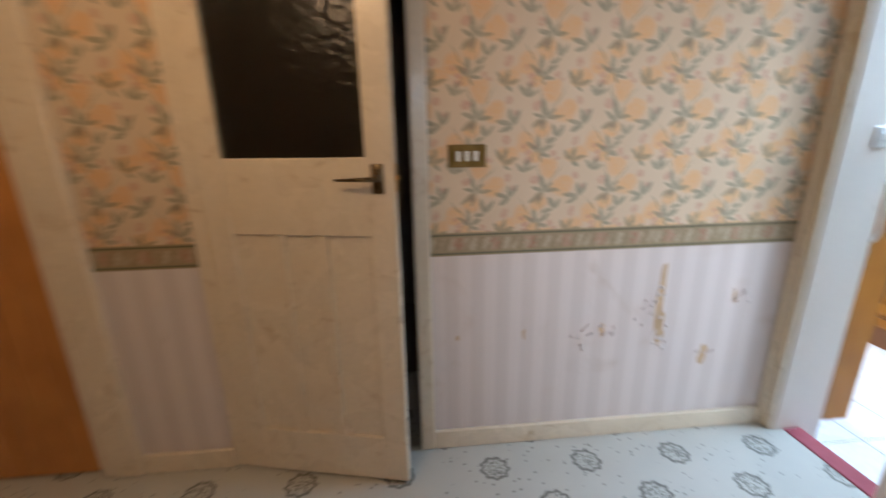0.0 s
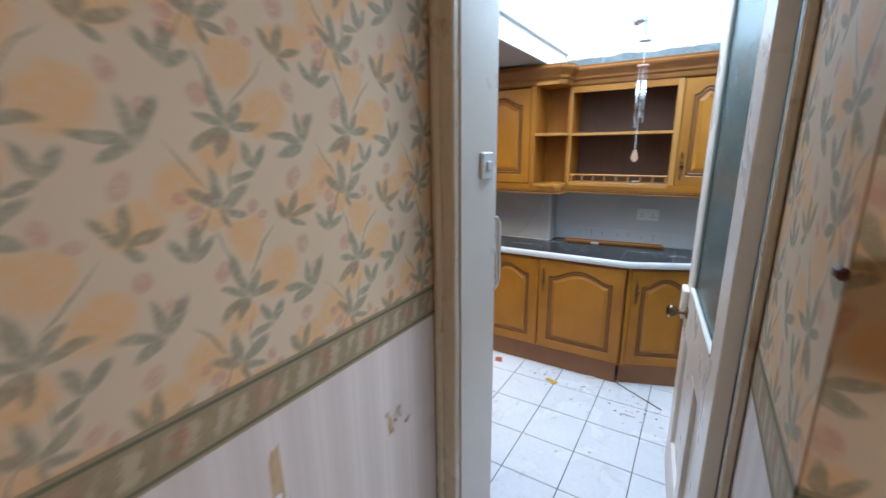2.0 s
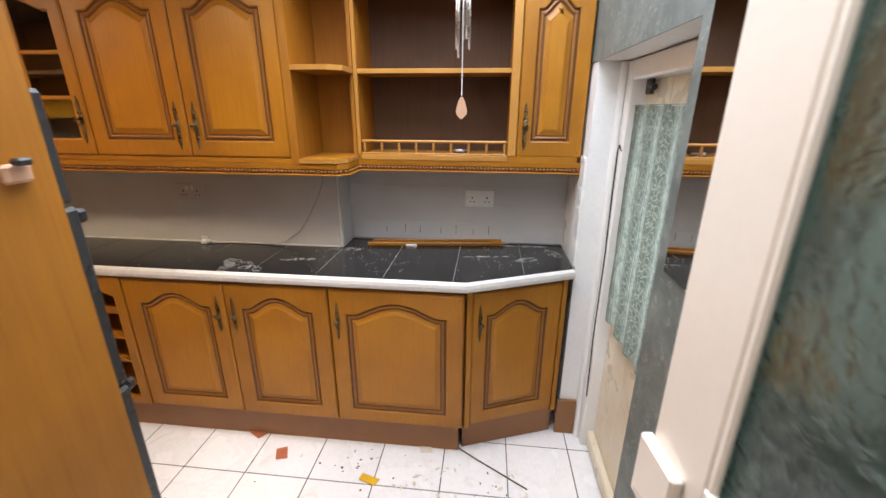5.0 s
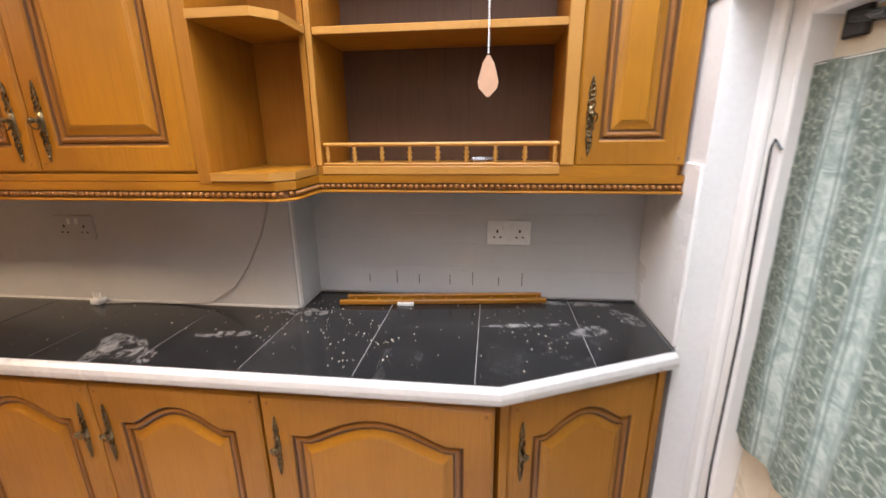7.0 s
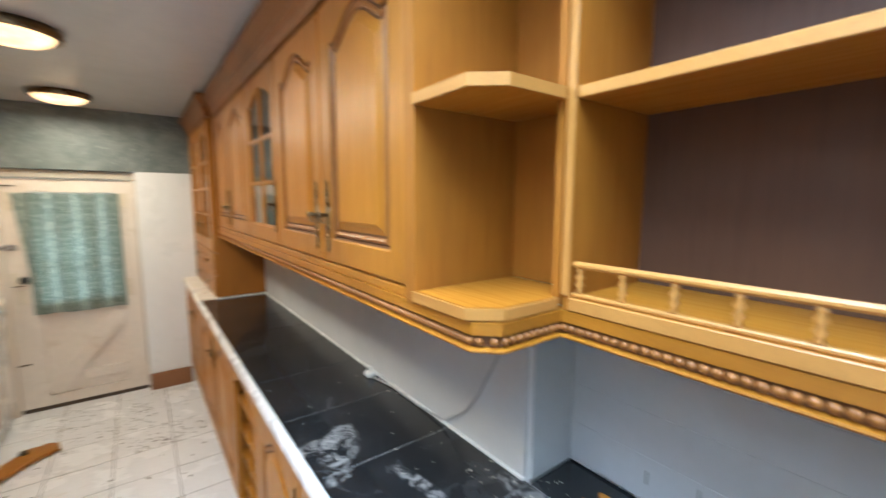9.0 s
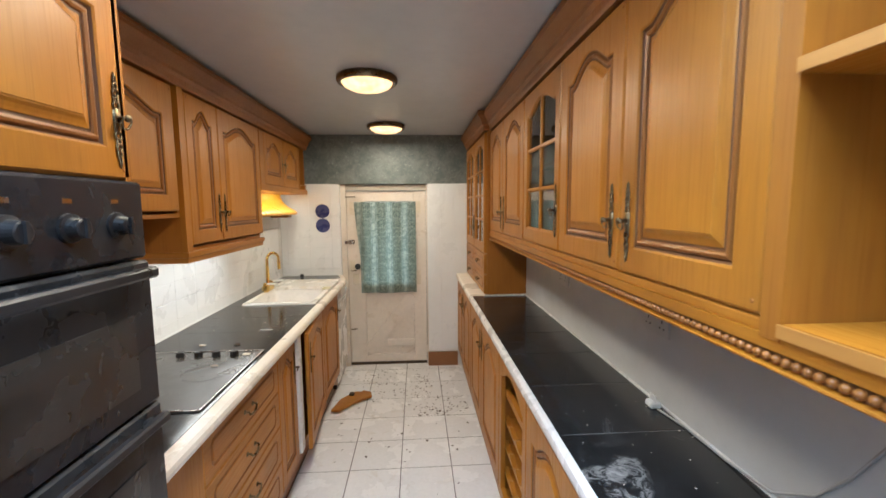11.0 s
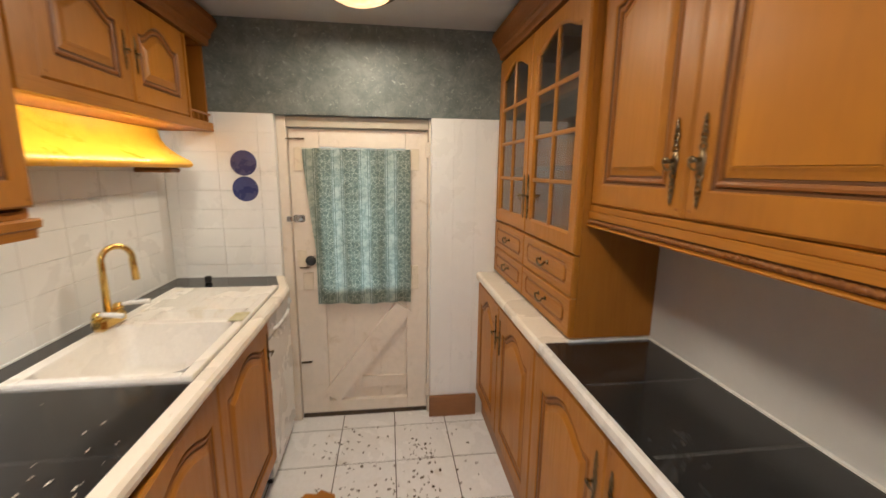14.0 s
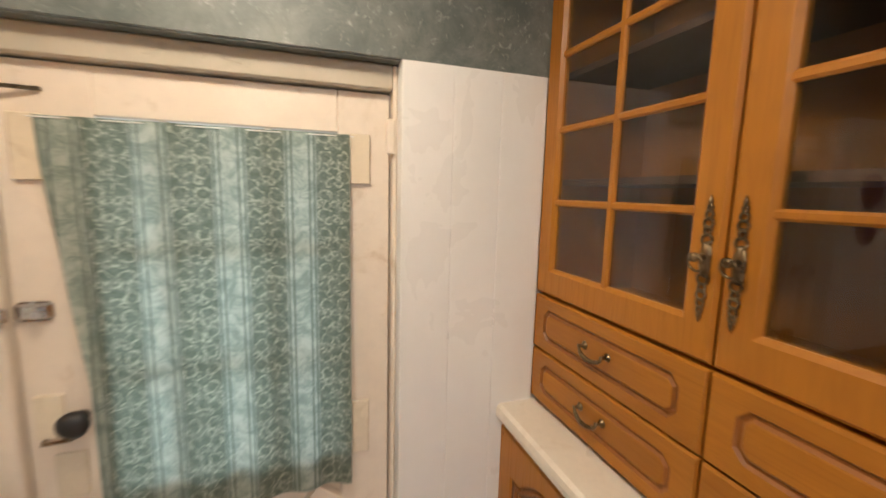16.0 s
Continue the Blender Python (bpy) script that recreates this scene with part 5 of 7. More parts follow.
# yellow pelmet under the cabinet over the sink
bm = bmesh.new()
prof = []
for k in range(14):
    f = k / 13
    prof.append((2.222 + 0.022 * f + 0.108 * f ** 2.6, 1.646 - 0.142 * f))
prof += [(2.362, 1.492), (2.364, 1.482), (2.358, 1.474)]
y0, y1 = 4.63, 5.60
a = [bm.verts.new((x, y0, z)) for x, z in prof]
b = [bm.verts.new((x, y1, z)) for x, z in prof]
for k in range(16):
    bm.faces.new((a[k], a[k + 1], b[k + 1], b[k]))
p = thing("yellow_pelmet", "bright yellow curved pelmet lit from above over the sink", "pelmet")
part("panel", bm, yellow, p, smooth=True)
bm = bmesh.new()
edge = [(2.1795, 1.646)] + prof + [(2.30, 1.4705), (2.1795, 1.4705)]
near, far = [bm.verts.new((x, y1 + 0.0005, z)) for x, z in edge], [bm.verts.new((x, y1 + 0.010, z)) for x, z in edge]
bm.faces.new(near)
bm.faces.new(far[::-1])
for k in range(len(edge)):
    bm.faces.new((near[k], near[(k + 1) % len(edge)], far[(k + 1) % len(edge)], far[k]))
part("end_panel", bm, yellow, p)
part("bottom_lip", boxes((2.3385, 2.357, y0, y1, 1.470, 1.480), bevel=0.003), yellow, p)
part("bracket", boxes((2.1795, 2.33, 5.46, 5.56, 1.448, 1.4695), bevel=0.006), glaze, p, "dark wooden bracket")
t = thing("under_cabinet_light", "lit strip light fixed under the oak cabinet", "strip light")
part("housing", boxes((2.27, 2.335, 3.80, 4.54, 1.3125, 1.3445), bevel=0.004), white_plastic, t)
bm = bmesh.new()
tube(bm, [(2.30, 3.83, 1.302), (2.30, 4.51, 1.302)], 0.008, 10)
part("tube", bm, tube_glow, t, smooth=True)

# oven housing
u = thing("oven_housing", "tall oak oven housing with an arched top door", "tall cabinet", left_at(2.2555, 2.805))
W = 2.8265 - 2.2555
D = 2.805 - 2.1715
part("side_panel", boxes((0, 0.018, 0.0, D, 0.0, ZT)), oak_plain, u)
part("side_panel", boxes((W - 0.018, W, 0.0, D, 0.0, ZT)), oak_plain, u)
part("body", boxes((0.018, W - 0.018, 0.03, D, 0.15, 0.70), (0.018, W - 0.018, 0.03, D, 1.60, ZT), (0.018, W - 0.018, 0.05, D, 0.0, 0.1495)), oak_plain, u)
d = panel_door(u, 0.002, 1.598, W - 0.004, 0.44, rise=0.06)
pull(d, W - 0.034, 0.12)
d = panel_door(u, 0.002, 0.165, W - 0.004, 0.52, rise=0.06)
pull(d, W - 0.034, 0.40)
o = thing("double_oven", "black built-in double oven with two glass doors and control knobs", "oven", left_at(2.2555, 2.805))
part("body", boxes((0.019, W - 0.019, 0.03, 0.5, 0.7005, 1.5995)), black_oven, o)
part("control_panel", boxes((0.004, W - 0.004, -0.022, 0.029, 1.432, 1.594), bevel=0.006), black_oven, o)
for z0, z1 in ((1.108, 1.427), (0.705, 1.103)):
    d = part("oven_door", boxes((0.004, W - 0.004, -0.026, 0.029, z0, z1), bevel=0.006), black_oven, o)
    part("window", boxes((0.07, W - 0.07, -0.0285, -0.0262, z0 + 0.05, z1 - 0.11)), steel_black, d)
    part("handle", boxes((0.03, W - 0.03, -0.062, -0.042, z1 - 0.035, z1 - 0.012), (0.05, 0.075, -0.043, -0.0262, z1 - 0.032, z1 - 0.015), (W - 0.075, W - 0.05, -0.043, -0.0262, z1 - 0.032, z1 - 0.015), bevel=0.005), black_plastic, d)
for k in range(4):
    bm = bmesh.new()
    lathe(bm, [(0.026, -0.022), (0.026, -0.027), (0.019, -0.029), (0.017, -0.047), (0.014, -0.049)], (W - 0.09 - 0.11 * k, 0, 1.505), 20, "Y")
    box(bm, W - 0.093 - 0.11 * k, W - 0.087 - 0.11 * k, -0.054, -0.047, 1.488, 1.522)
    part("knob", bm, black_plastic, o, smooth=False)
    part("dial_mark", boxes((W - 0.10 - 0.11 * k, W - 0.08 - 0.11 * k, -0.0226, -0.0221, 1.548, 1.556)), chrome, o)

# left base units
u = thing("drawer_unit", "oak base unit with four drawers below the hob", "drawer unit", left_at(3.095, XLB))
W = 3.765 - 3.095
part("body", carcass(W, XLB - 2.18, 0.15, 0.858), oak_plain, u)
zs = [0.165, 0.34, 0.515, 0.685, 0.848]
for a, b in zip(zs, zs[1:]):
    f = drawer_front(u, 0.002, a, W - 0.004, b - a - 0.004)
    shared("drawer_pull", BAIL, f, pose(W / 2, 0, (b - a) / 2), "bronze bail pull")
solid("filler_panel", boxes((2.70, 2.764, 2.829, 3.093, 0.15, 0.858)), oak, "plain oak filler beside the oven housing", "filler panel")


def left_base(y0, y1, label, hx, swing=0.0):
    u = thing("base_cabinet", label, "base cabinet", left_at(y0, XLB), "oak base cabinets on the sink side")
    w = y1 - y0
    part("body", carcass(w, XLB - 2.18, 0.15, 0.858, lid=y0 < 4.1), oak_plain, u)
    m = pose(w, 0, 0, 0, 0, swing) @ pose(-w, 0, 0)
    d = panel_door(u, 0.002, 0.165, w - 0.004, 0.675, rise=0.055 if w > 0.3 else 0.04, side=0.06, m=m)
    pull(d, 0.032 if hx == "s" else w - 0.034, 0.53, 0.92)
    return u


left_base(3.7675, 4.045, "narrow oak base cabinet with an arched panel door", "n")
solid("appliance_panel", boxes((2.70, 2.778, 4.049, 4.112, 0.19, 0.852), bevel=0.004), white_plastic, "white edge of a panel between the oak doors", "filler panel")
left_base(4.125, 4.69, "oak base cabinet, its arched door standing slightly open", "s", 5.0)
left_base(4.6925, 5.23, "oak base cabinet with an arched panel door", "n")
solid("plinth", boxes((2.69, 2.708, 2.83, 4.95, 0.0, 0.1495)), plinth_wood, "dark brown plinth board below the sink side cabinets", "plinth")
w = thing("dishwasher", "white slimline appliance with a recessed handle at the counter end", "dishwasher", left_at(5.2335, 2.755))
part("body", boxes((0, 0.40, 0.012, 0.55, 0.05, 0.855)), white_plastic, w)
part("door", boxes((0.004, 0.396, -0.006, 0.0118, 0.12, 0.735), bevel=0.006), white_plastic, w)
part("control_panel", boxes((0.004, 0.396, -0.012, 0.0118, 0.74, 0.850), bevel=0.008), white_plastic, w)
bm = bmesh.new()
tube(bm, [(0.06, -0.014, 0.765), (0.12, -0.02, 0.755), (0.28, -0.02, 0.755), (0.34, -0.014, 0.765)], 0.008, 8)
part("handle", bm, white_plastic, w, smooth=True)
bm = bmesh.new()
lathe(bm, [(0.016, -0.012), (0.015, -0.022), (0.011, -0.026)], (0.355, 0, 0.80), 16, "Y")
part("dial", bm, white_plastic, w)
part("foot", boxes((0.03, 0.06, 0.03, 0.06, 0.0, 0.0498), (0.34, 0.37, 0.03, 0.06, 0.0, 0.0498), (0.03, 0.06, 0.48, 0.51, 0.0, 0.0498), (0.34, 0.37, 0.48, 0.51, 0.0, 0.0498)), black_plastic, w)

# left worktop, with holes for sink and hob
w = thing("worktop", "black tiled worktop with a cream edge beside the sink and hob", "worktop")
part("slab", boxes((2.1795, 2.752, 2.829, 3.155, 0.8585, 0.8992), (2.1795, 2.249, 3.155, 3.712, 0.8585, 0.8992), (2.734, 2.752, 3.155, 3.712, 0.8585, 0.8992), (2.1795, 2.752, 3.712, 4.585, 0.8585, 0.8992), (2.1795, 2.272, 4.585, 5.50, 0.8585, 0.892), (2.7495, 2.752, 4.585, 5.50, 0.8585, 0.892)), worktop_grout, w)
bm = bmesh.new()
prism(bm, [(2.1795, 5.5005), (2.752, 5.5005), (2.70, 5.7195), (2.1795, 5.7195)], 0.8585, 0.892)
part("end_slab", bm, dark_grout, w)
bm = bmesh.new()
sweep(bm, [(2.785, 2.829), (2.785, 5.49), (2.712, 5.725)], [(-0.034, 0.8602), (0.006, 0.8602), (0.014, 0.866), (0.017, 0.88), (0.014, 0.893), (0.004, 0.9005), (-0.030, 0.9015), (-0.034, 0.898)])
part("edge", bm, cream_top, w, "cream laminate edge")
LY = [2.83, 3.155, 3.712, 4.002, 4.281, 4.572]
for a, b in zip(LY, LY[1:]):
    if a == 3.155:
        part("tile", boxes((2.181, 2.249, a + 0.001, b - 0.001, 0.893, 0.9)), black_tile, w)
        part("tile", boxes((2.734, 2.75, a + 0.001, b - 0.001, 0.893, 0.9)), black_tile, w)
    else:
        part("tile", boxes((2.181, 2.7505, a + 0.001, b - 0.001, 0.893, 0.9)), black_tile, w)
part("tile", boxes((2.181, 2.271, 4.5735, 5.4995, 0.893, 0.9)), black_tile, w)
bm = bmesh.new()
prism(bm, [(2.181, 5.501), (2.75, 5.501), (2.702, 5.7195), (2.181, 5.7195)], 0.893, 0.9)
part("tile", bm, black_tile, w)
solid("sealant", boxes((2.1796, 2.186, 2.83, 5.7195, 0.9003, 0.906), (2.1861, 2.70, 5.713, 5.7195, 0.9003, 0.906)), white_plastic, "white sealant bead along the tiled wall", "sealant")

# hob
h = thing("hob", "black glass electric hob with steel trim and four knobs", "hob")
part("plate", boxes((2.2505, 2.7325, 3.1565, 3.7105, 0.885, 0.9035)), hob_glass, h)
part("trim", boxes((2.2505, 2.2565, 3.1565, 3.7105, 0.9036, 0.9065), (2.7265, 2.7325, 3.1565, 3.7105, 0.9036, 0.9065), (2.2566, 2.7264, 3.7045, 3.7105, 0.9036, 0.9065), (2.2566, 2.7264, 3.1565, 3.1625, 0.9036, 0.9065), bevel=0.0015), steel, h, "bright steel edge")
for k in range(4):
    bm = bmesh.new()
    lathe(bm, [(0.017, 0.9036), (0.017, 0.910), (0.014, 0.922), (0.012, 0.923)], (2.40 + 0.075 * k, 3.655, 0), 16)
    part("knob", bm, black_plastic, h)
bm = bmesh.new()
for rr in (0.088, 0.083):
    tube(bm, [(2.60 + rr * math.cos(2 * math.pi * k / 40), 3.47 + rr * math.sin(2 * math.pi * k / 40), 0.9034) for k in range(41)], 0.0007, 4, False)
part("heat_ring", bm, worn_ring, h, "faint worn heat ring")
for name, x, y, z, w, d, mat, label in (("paint_flake", 2.42, 3.80, 0.9003, 0.030, 0.016, pale_scrap, "pale flake lying on the black worktop"), ("dark_chip", 2.575, 3.80, 0.9003, 0.026, 0.018, dirt, "dark chip lying on the black worktop"),
                                        ("paint_flake", 2.675, 3.655, 0.9037, 0.034, 0.024, pale_scrap, "pale flake lying on the hob glass"), ("dark_chip", 2.60, 3.53, 0.9045, 0.030, 0.014, pale_scrap, "grey crumb lying on the hob glass")):
    bm = bmesh.new()
    prism(bm, [(x - w / 2, y), (x - w * 0.2, y - d / 2), (x + w * 0.4, y - d * 0.35), (x + w / 2, y + d * 0.2), (x + w * 0.1, y + d / 2), (x - w * 0.35, y + d * 0.4)], z, z + 0.004)
    solid(name, bm, mat, label, "flake" if mat is pale_scrap else "chip")

# sink
s = thing("inset_sink", "cream composite sink with a bowl, half bowl and drainer, stained", "sink")


def bowl(bm, x0, x1, y0, y1, z, deep, rad):
    """A rounded basin whose rim lies at z."""
    def loop(a, b, c, d, r, zz):
        out = []
        for cx, cy, t0 in ((b - r, c + r, -90), (b - r, d - r, 0), (a + r, d - r, 90), (a + r, c + r, 180)):
            out += [bm.verts.new((cx + r * math.cos(radians(t0 + 18 * k)), cy + r * math.sin(radians(t0 + 18 * k)), zz)) for k in range(6)]
        return out
    rows = [loop(x0 - 0.004, x1 + 0.004, y0 - 0.004, y1 + 0.004, rad + 0.004, z), loop(x0, x1, y0, y1, rad, z - 0.006), loop(x0 + 0.012, x1 - 0.012, y0 + 0.012, y1 - 0.012, rad, z - deep + 0.02), loop(x0 + 0.03, x1 - 0.03, y0 + 0.03, y1 - 0.03, rad, z - deep)]
    n = len(rows[0])
    for a, b in zip(rows, rows[1:]):
        for k in range(n):
            bm.faces.new((a[k], a[(k + 1) % n], b[(k + 1) % n], b[k]))
    bm.faces.new(rows[-1])
    return rows[0]


SZ = 0.912
bm = bmesh.new()
box(bm, 2.273, 2.315, 4.586, 5.498, 0.893, SZ, 0.005, 2)
box(bm, 2.715, 2.7485, 4.586, 5.498, 0.893, SZ, 0.005, 2)
box(bm, 2.3151, 2.7149, 4.586, 4.615, 0.893, SZ, 0.004, 2)
box(bm, 2.3151, 2.7149, 5.02, 5.055, 0.893, SZ - 0.003, 0.004, 2)
box(bm, 2.3151, 2.7149, 5.165, 5.498, 0.893, SZ - 0.005)
box(bm, 2.3151, 2.39, 5.0551, 5.1649, 0.893, SZ - 0.003)
part("rim", bm, sink_cream, s)
bm = bmesh.new()
bowl(bm, 2.319, 2.711, 4.619, 5.016, SZ - 0.004, 0.165, 0.05)
part("bowl", bm, sink_cream, s, smooth=True)
bm = bmesh.new()
bowl(bm, 2.394, 2.711, 5.059, 5.161, SZ - 0.006, 0.10, 0.035)
part("half_bowl", bm, sink_cream, s, smooth=True)
bm = bmesh.new()
for k in range(8):
    box(bm, 2.345 + 0.045 * k, 2.352 + 0.045 * k, 5.21, 5.46, SZ - 0.0049, SZ - 0.0038, 0.0005)
part("drainer_rib", bm, sink_cream, s)
t = thing("brass_tap", "polished brass mixer tap with a swan neck and white lever handles", "tap")
part("base", boxes((2.275, 2.325, 4.93, 5.06, SZ, SZ + 0.05), bevel=0.012), brass, t)
bm = bmesh.new()
pts = [(2.30, 4.995, SZ + 0.05), (2.30, 4.995, SZ + 0.235)]
for k in range(1, 13):
    a = math.pi * k / 12 * 1.05
    pts.append((2.30 + 0.030 * (1 - math.cos(a)), 4.995 + 0.036 * (1 - math.cos(a)), SZ + 0.235 + 0.048 * math.sin(a)))
pts.append((pts[-1][0] + 0.004, pts[-1][1], pts[-1][2] - 0.075))
tube(bm, pts, [0.013] + [0.010] * (len(pts) - 3) + [0.011, 0.012], 12)
part("spout", bm, brass, t, smooth=True)
for dy in (-0.055, 0.055):
    bm = bmesh.new()
    lathe(bm, [(0.018, SZ + 0.05), (0.016, SZ + 0.062), (0.012, SZ + 0.07)], (2.30, 4.995 + dy, 0), 14)
    part("valve", bm, brass, t, smooth=True)
    bm = bmesh.new()
    tube(bm, [(2.30, 4.995 + dy, SZ + 0.062), (2.335, 4.995 + dy * 1.2, SZ + 0.066), (2.395, 4.995 + dy * 1.5, SZ + 0.066)], [0.006, 0.008, 0.0095], 10)
    part("lever", bm, white_plastic, t, "white lever", True)


# ---- ceiling lights ----
for x, y in LAMPS:
    c = thing("ceiling_light", "lit frosted bowl ceiling light in a dark bronze ring", "ceiling light", pose(x, y, 0), "ceiling lights")
    bm = bmesh.new()
    lathe(bm, [(0.150, CEIL), (0.154, CEIL - 0.016), (0.148, CEIL - 0.030), (0.134, CEIL - 0.034), (0.128, CEIL - 0.028), (0.10, CEIL - 0.024)], seg=40)
    part("rim", bm, bronze, c, "dark bronze ring", True)
    bm = bmesh.new()
    lathe(bm, [(0.1275, CEIL - 0.0285), (0.118, CEIL - 0.042), (0.09, CEIL - 0.056), (0.055, CEIL - 0.064), (0.02, CEIL - 0.067)], seg=40)
    b = part("bowl", bm, bowl_glow, c, "lit frosted glass bowl", True)
    b.visible_shadow = False
c = thing("hall_lamp", "warm hanging bulb in the hall", "pendant lamp", pose(-0.3, 0.95, 0))
bm = bmesh.new()
tube(bm, [(0, 0, HTOP), (0, 0, 2.45)], 0.004, 6)
part("flex", bm, white_plastic, c)
bm = bmesh.new()
lathe(bm, [(0.012, 2.45), (0.02, 2.42), (0.035, 2.37), (0.03, 2.33), (0.01, 2.315)], seg=20)
b = part("bulb", bm, bowl_glow, c, smooth=True)
b.visible_shadow = False

# ---- kitchen end: back door ----
door = thing("back_door", "old cream painted back door with a glazed top and braced lower panel", "door", kind="structure")
Y = 5.785
part("frame", boxes((2.7152, 2.764, 5.7605, 5.85, 0.0, 1.7405), (3.5085, 3.5198, 5.7605, 5.85, 0.0, 1.7405), bevel=0.004), cream_old, door, "cracked cream door frame")
part("head", boxes((2.7642, 3.5083, 5.7605, 5.85, 1.684, 1.7405), bevel=0.004), old_lintel, door, "weathered grey-cream head board")
bm = bmesh.new()
for b in ((2.768, 2.925, Y, Y + 0.04, 0.03, 1.680), (3.385, 3.505, Y, Y + 0.04, 0.03, 1.680), (2.9252, 3.3848, Y, Y + 0.04, 1.585, 1.680), (2.9252, 3.3848, Y, Y + 0.04, 0.72, 0.80), (2.9252, 3.3848, Y, Y + 0.04, 0.03, 0.105)):
    box(bm, *b, bevel=0.003)
part("stiles_and_rails", bm, cream_old, door)
for k in range(3):
    x = 2.9255 + 0.1531 * k
    part("board", boxes((x, x + 0.1525, Y + 0.020, Y + 0.036, 0.1052, 0.7198), bevel=0.001), cream_old, door)
# added dark strip that closes the gap between door leaf and floor
part("draught_strip", boxes((2.768, 3.505, Y + 0.004, Y + 0.05, 0.0005, 0.0295)), dirt, door, "dark strip filling the gap under the door")
bm = bmesh.new()
for (xa, za), (xb, zb) in (((2.94, 0.13), (3.37, 0.68)),):
    d = Vector((xb - xa, 0, zb - za)).normalized()
    n = Vector((-d.z, 0, d.x)) * 0.055
    vs = [Vector((xa, Y - 0.008, za)) + n, Vector((xa, Y - 0.008, za)) - n, Vector((xb, Y - 0.008, zb)) - n, Vector((xb, Y - 0.008, zb)) + n]
    f = bm.faces.new([bm.verts.new(v) for v in vs])
    r = bmesh.ops.extrude_face_region(bm, geom=[f])
    for v in (g for g in r["geom"] if isinstance(g, bmesh.types.BMVert)):
        v.co.y += 0.0276
part("brace", bm, cream_old, door, "diagonal brace board")
part("lower_ledge", boxes((3.12, 3.3845, Y + 0.002, Y + 0.0198, 0.18, 0.25), bevel=0.003), cream_old, door)
pane = part("pane", boxes((2.9252, 3.3848, Y + 0.018, Y + 0.022, 0.8002, 1.5848)), clear_glass, door)
pane.visible_shadow = False
bm = bmesh.new()
for x in (3.04, 3.235):
    box(bm, x - 0.009, x + 0.009, Y + 0.008, Y + 0.0175, 0.8, 1.585, 0.003)
for z in (1.06, 1.32):
    box(bm, 2.925, 3.385, Y + 0.008, Y + 0.0175, z - 0.009, z + 0.009, 0.003)
part("glazing_bar", bm, cream_old, door)
bm = bmesh.new()
box(bm, 2.775, 2.835, Y - 0.012, Y, 1.185, 1.225, 0.008)
lathe(bm, [(0.010, -0.012), (0.011, -0.026), (0.008, -0.03)], (2.815, Y, 1.205), 14, "Y")
box(bm, 2.745, 2.774, 5.748, 5.7604, 1.19, 1.22, 0.004)
bolt_blocks = ((2.785, 2.835, 0.935, 1.03), (2.795, 2.845, 1.46, 1.584), (3.412, 3.458, 1.47, 1.584), (2.81, 2.865, 0.80, 0.90), (3.412, 3.455, 0.79, 0.93))
part("night_latch", bm, chrome, door, "dull chrome night latch")
bm = bmesh.new()
lathe(bm, [(0.012, 0.0), (0.009, -0.018), (0.026, -0.032), (0.028, -0.046), (0.018, -0.054)], (2.862, Y, 0.976), 18, "Y")
part("knob", bm, black_plastic, door, "black door knob", True)
bm = bmesh.new()
tube(bm, [(2.795, Y - 0.004, 0.93), (2.80, Y - 0.02, 0.932), (2.85, Y - 0.02, 0.935)], 0.004, 6)
tube(bm, [(2.775, Y - 0.004, 0.36), (2.835, Y - 0.008, 0.365)], 0.006, 6)
tube(bm, [(2.76, 5.757, 1.625), (2.85, Y - 0.004, 1.628)], 0.004, 6)
part("bolt", bm, bronze, door, "rusty bolt and key")
part("hinge", boxes((3.492, 3.512, 5.752, 5.7604, 1.54, 1.62), (3.492, 3.512, 5.752, 5.7604, 0.12, 0.2), bevel=0.003), cream_old, door)
for x0, x1, z0, z1 in bolt_blocks:
    part("mounting_block", boxes((x0, x1, Y - 0.009, Y - 0.0002, z0, z1), bevel=0.002), cream, door)
structure("outside_step", boxes((2.3, 3.9, 5.951, 6.6, -0.1, 0.0)), dark_grout, "stone step outside the back door", "step")


def curtain(name, label, x0, x1, z0, z1, y, cloth, sway, hem=0.012):
    """A short gathered curtain with soft folds."""
    bm = bmesh.new()
    nx, nz = 64, 30
    grid = []
    for j in range(nz + 1):
        f = j / nz
        z = z1 + (z0 - z1) * f
        row = []
        for i in range(nx + 1):
            g = i / nx
            fold = (0.003 + 0.005 * f) * math.sin(g * 30 + 1.5 * noise.noise((g * 3, f * 1.5, 0))) + 0.004 * noise.noise((g * 8, f * 5, 2))
            xx = x0 + sway(f) + (x1 - x0 - sway(f)) * g
            row.append(bm.verts.new((xx, y + fold, z + hem * 0.3 * math.sin(g * 9) * f)))
        grid.append(row)
    for j in range(nz):
        for i in range(nx):
            bm.faces.new((grid[j][i], grid[j][i + 1], grid[j + 1][i + 1], grid[j + 1][i]))
    c = thing(name, label, "curtain")
    part("cloth", bm, cloth, c, smooth=True)
    bm = bmesh.new()
    tube(bm, [(x0 - 0.01, y, z1 - 0.004), (x1 + 0.01, y, z1 - 0.004)], 0.0014, 6)
    part("wire", bm, white_plastic, c)
    return c


curtain("curtain", "faded sea-green patterned curtain hung on the back door", 2.838, 3.410, 0.715, 1.580, 5.770, cloth_back, lambda f: 0.048 * min(1.0, f / 0.62) ** 1.3)

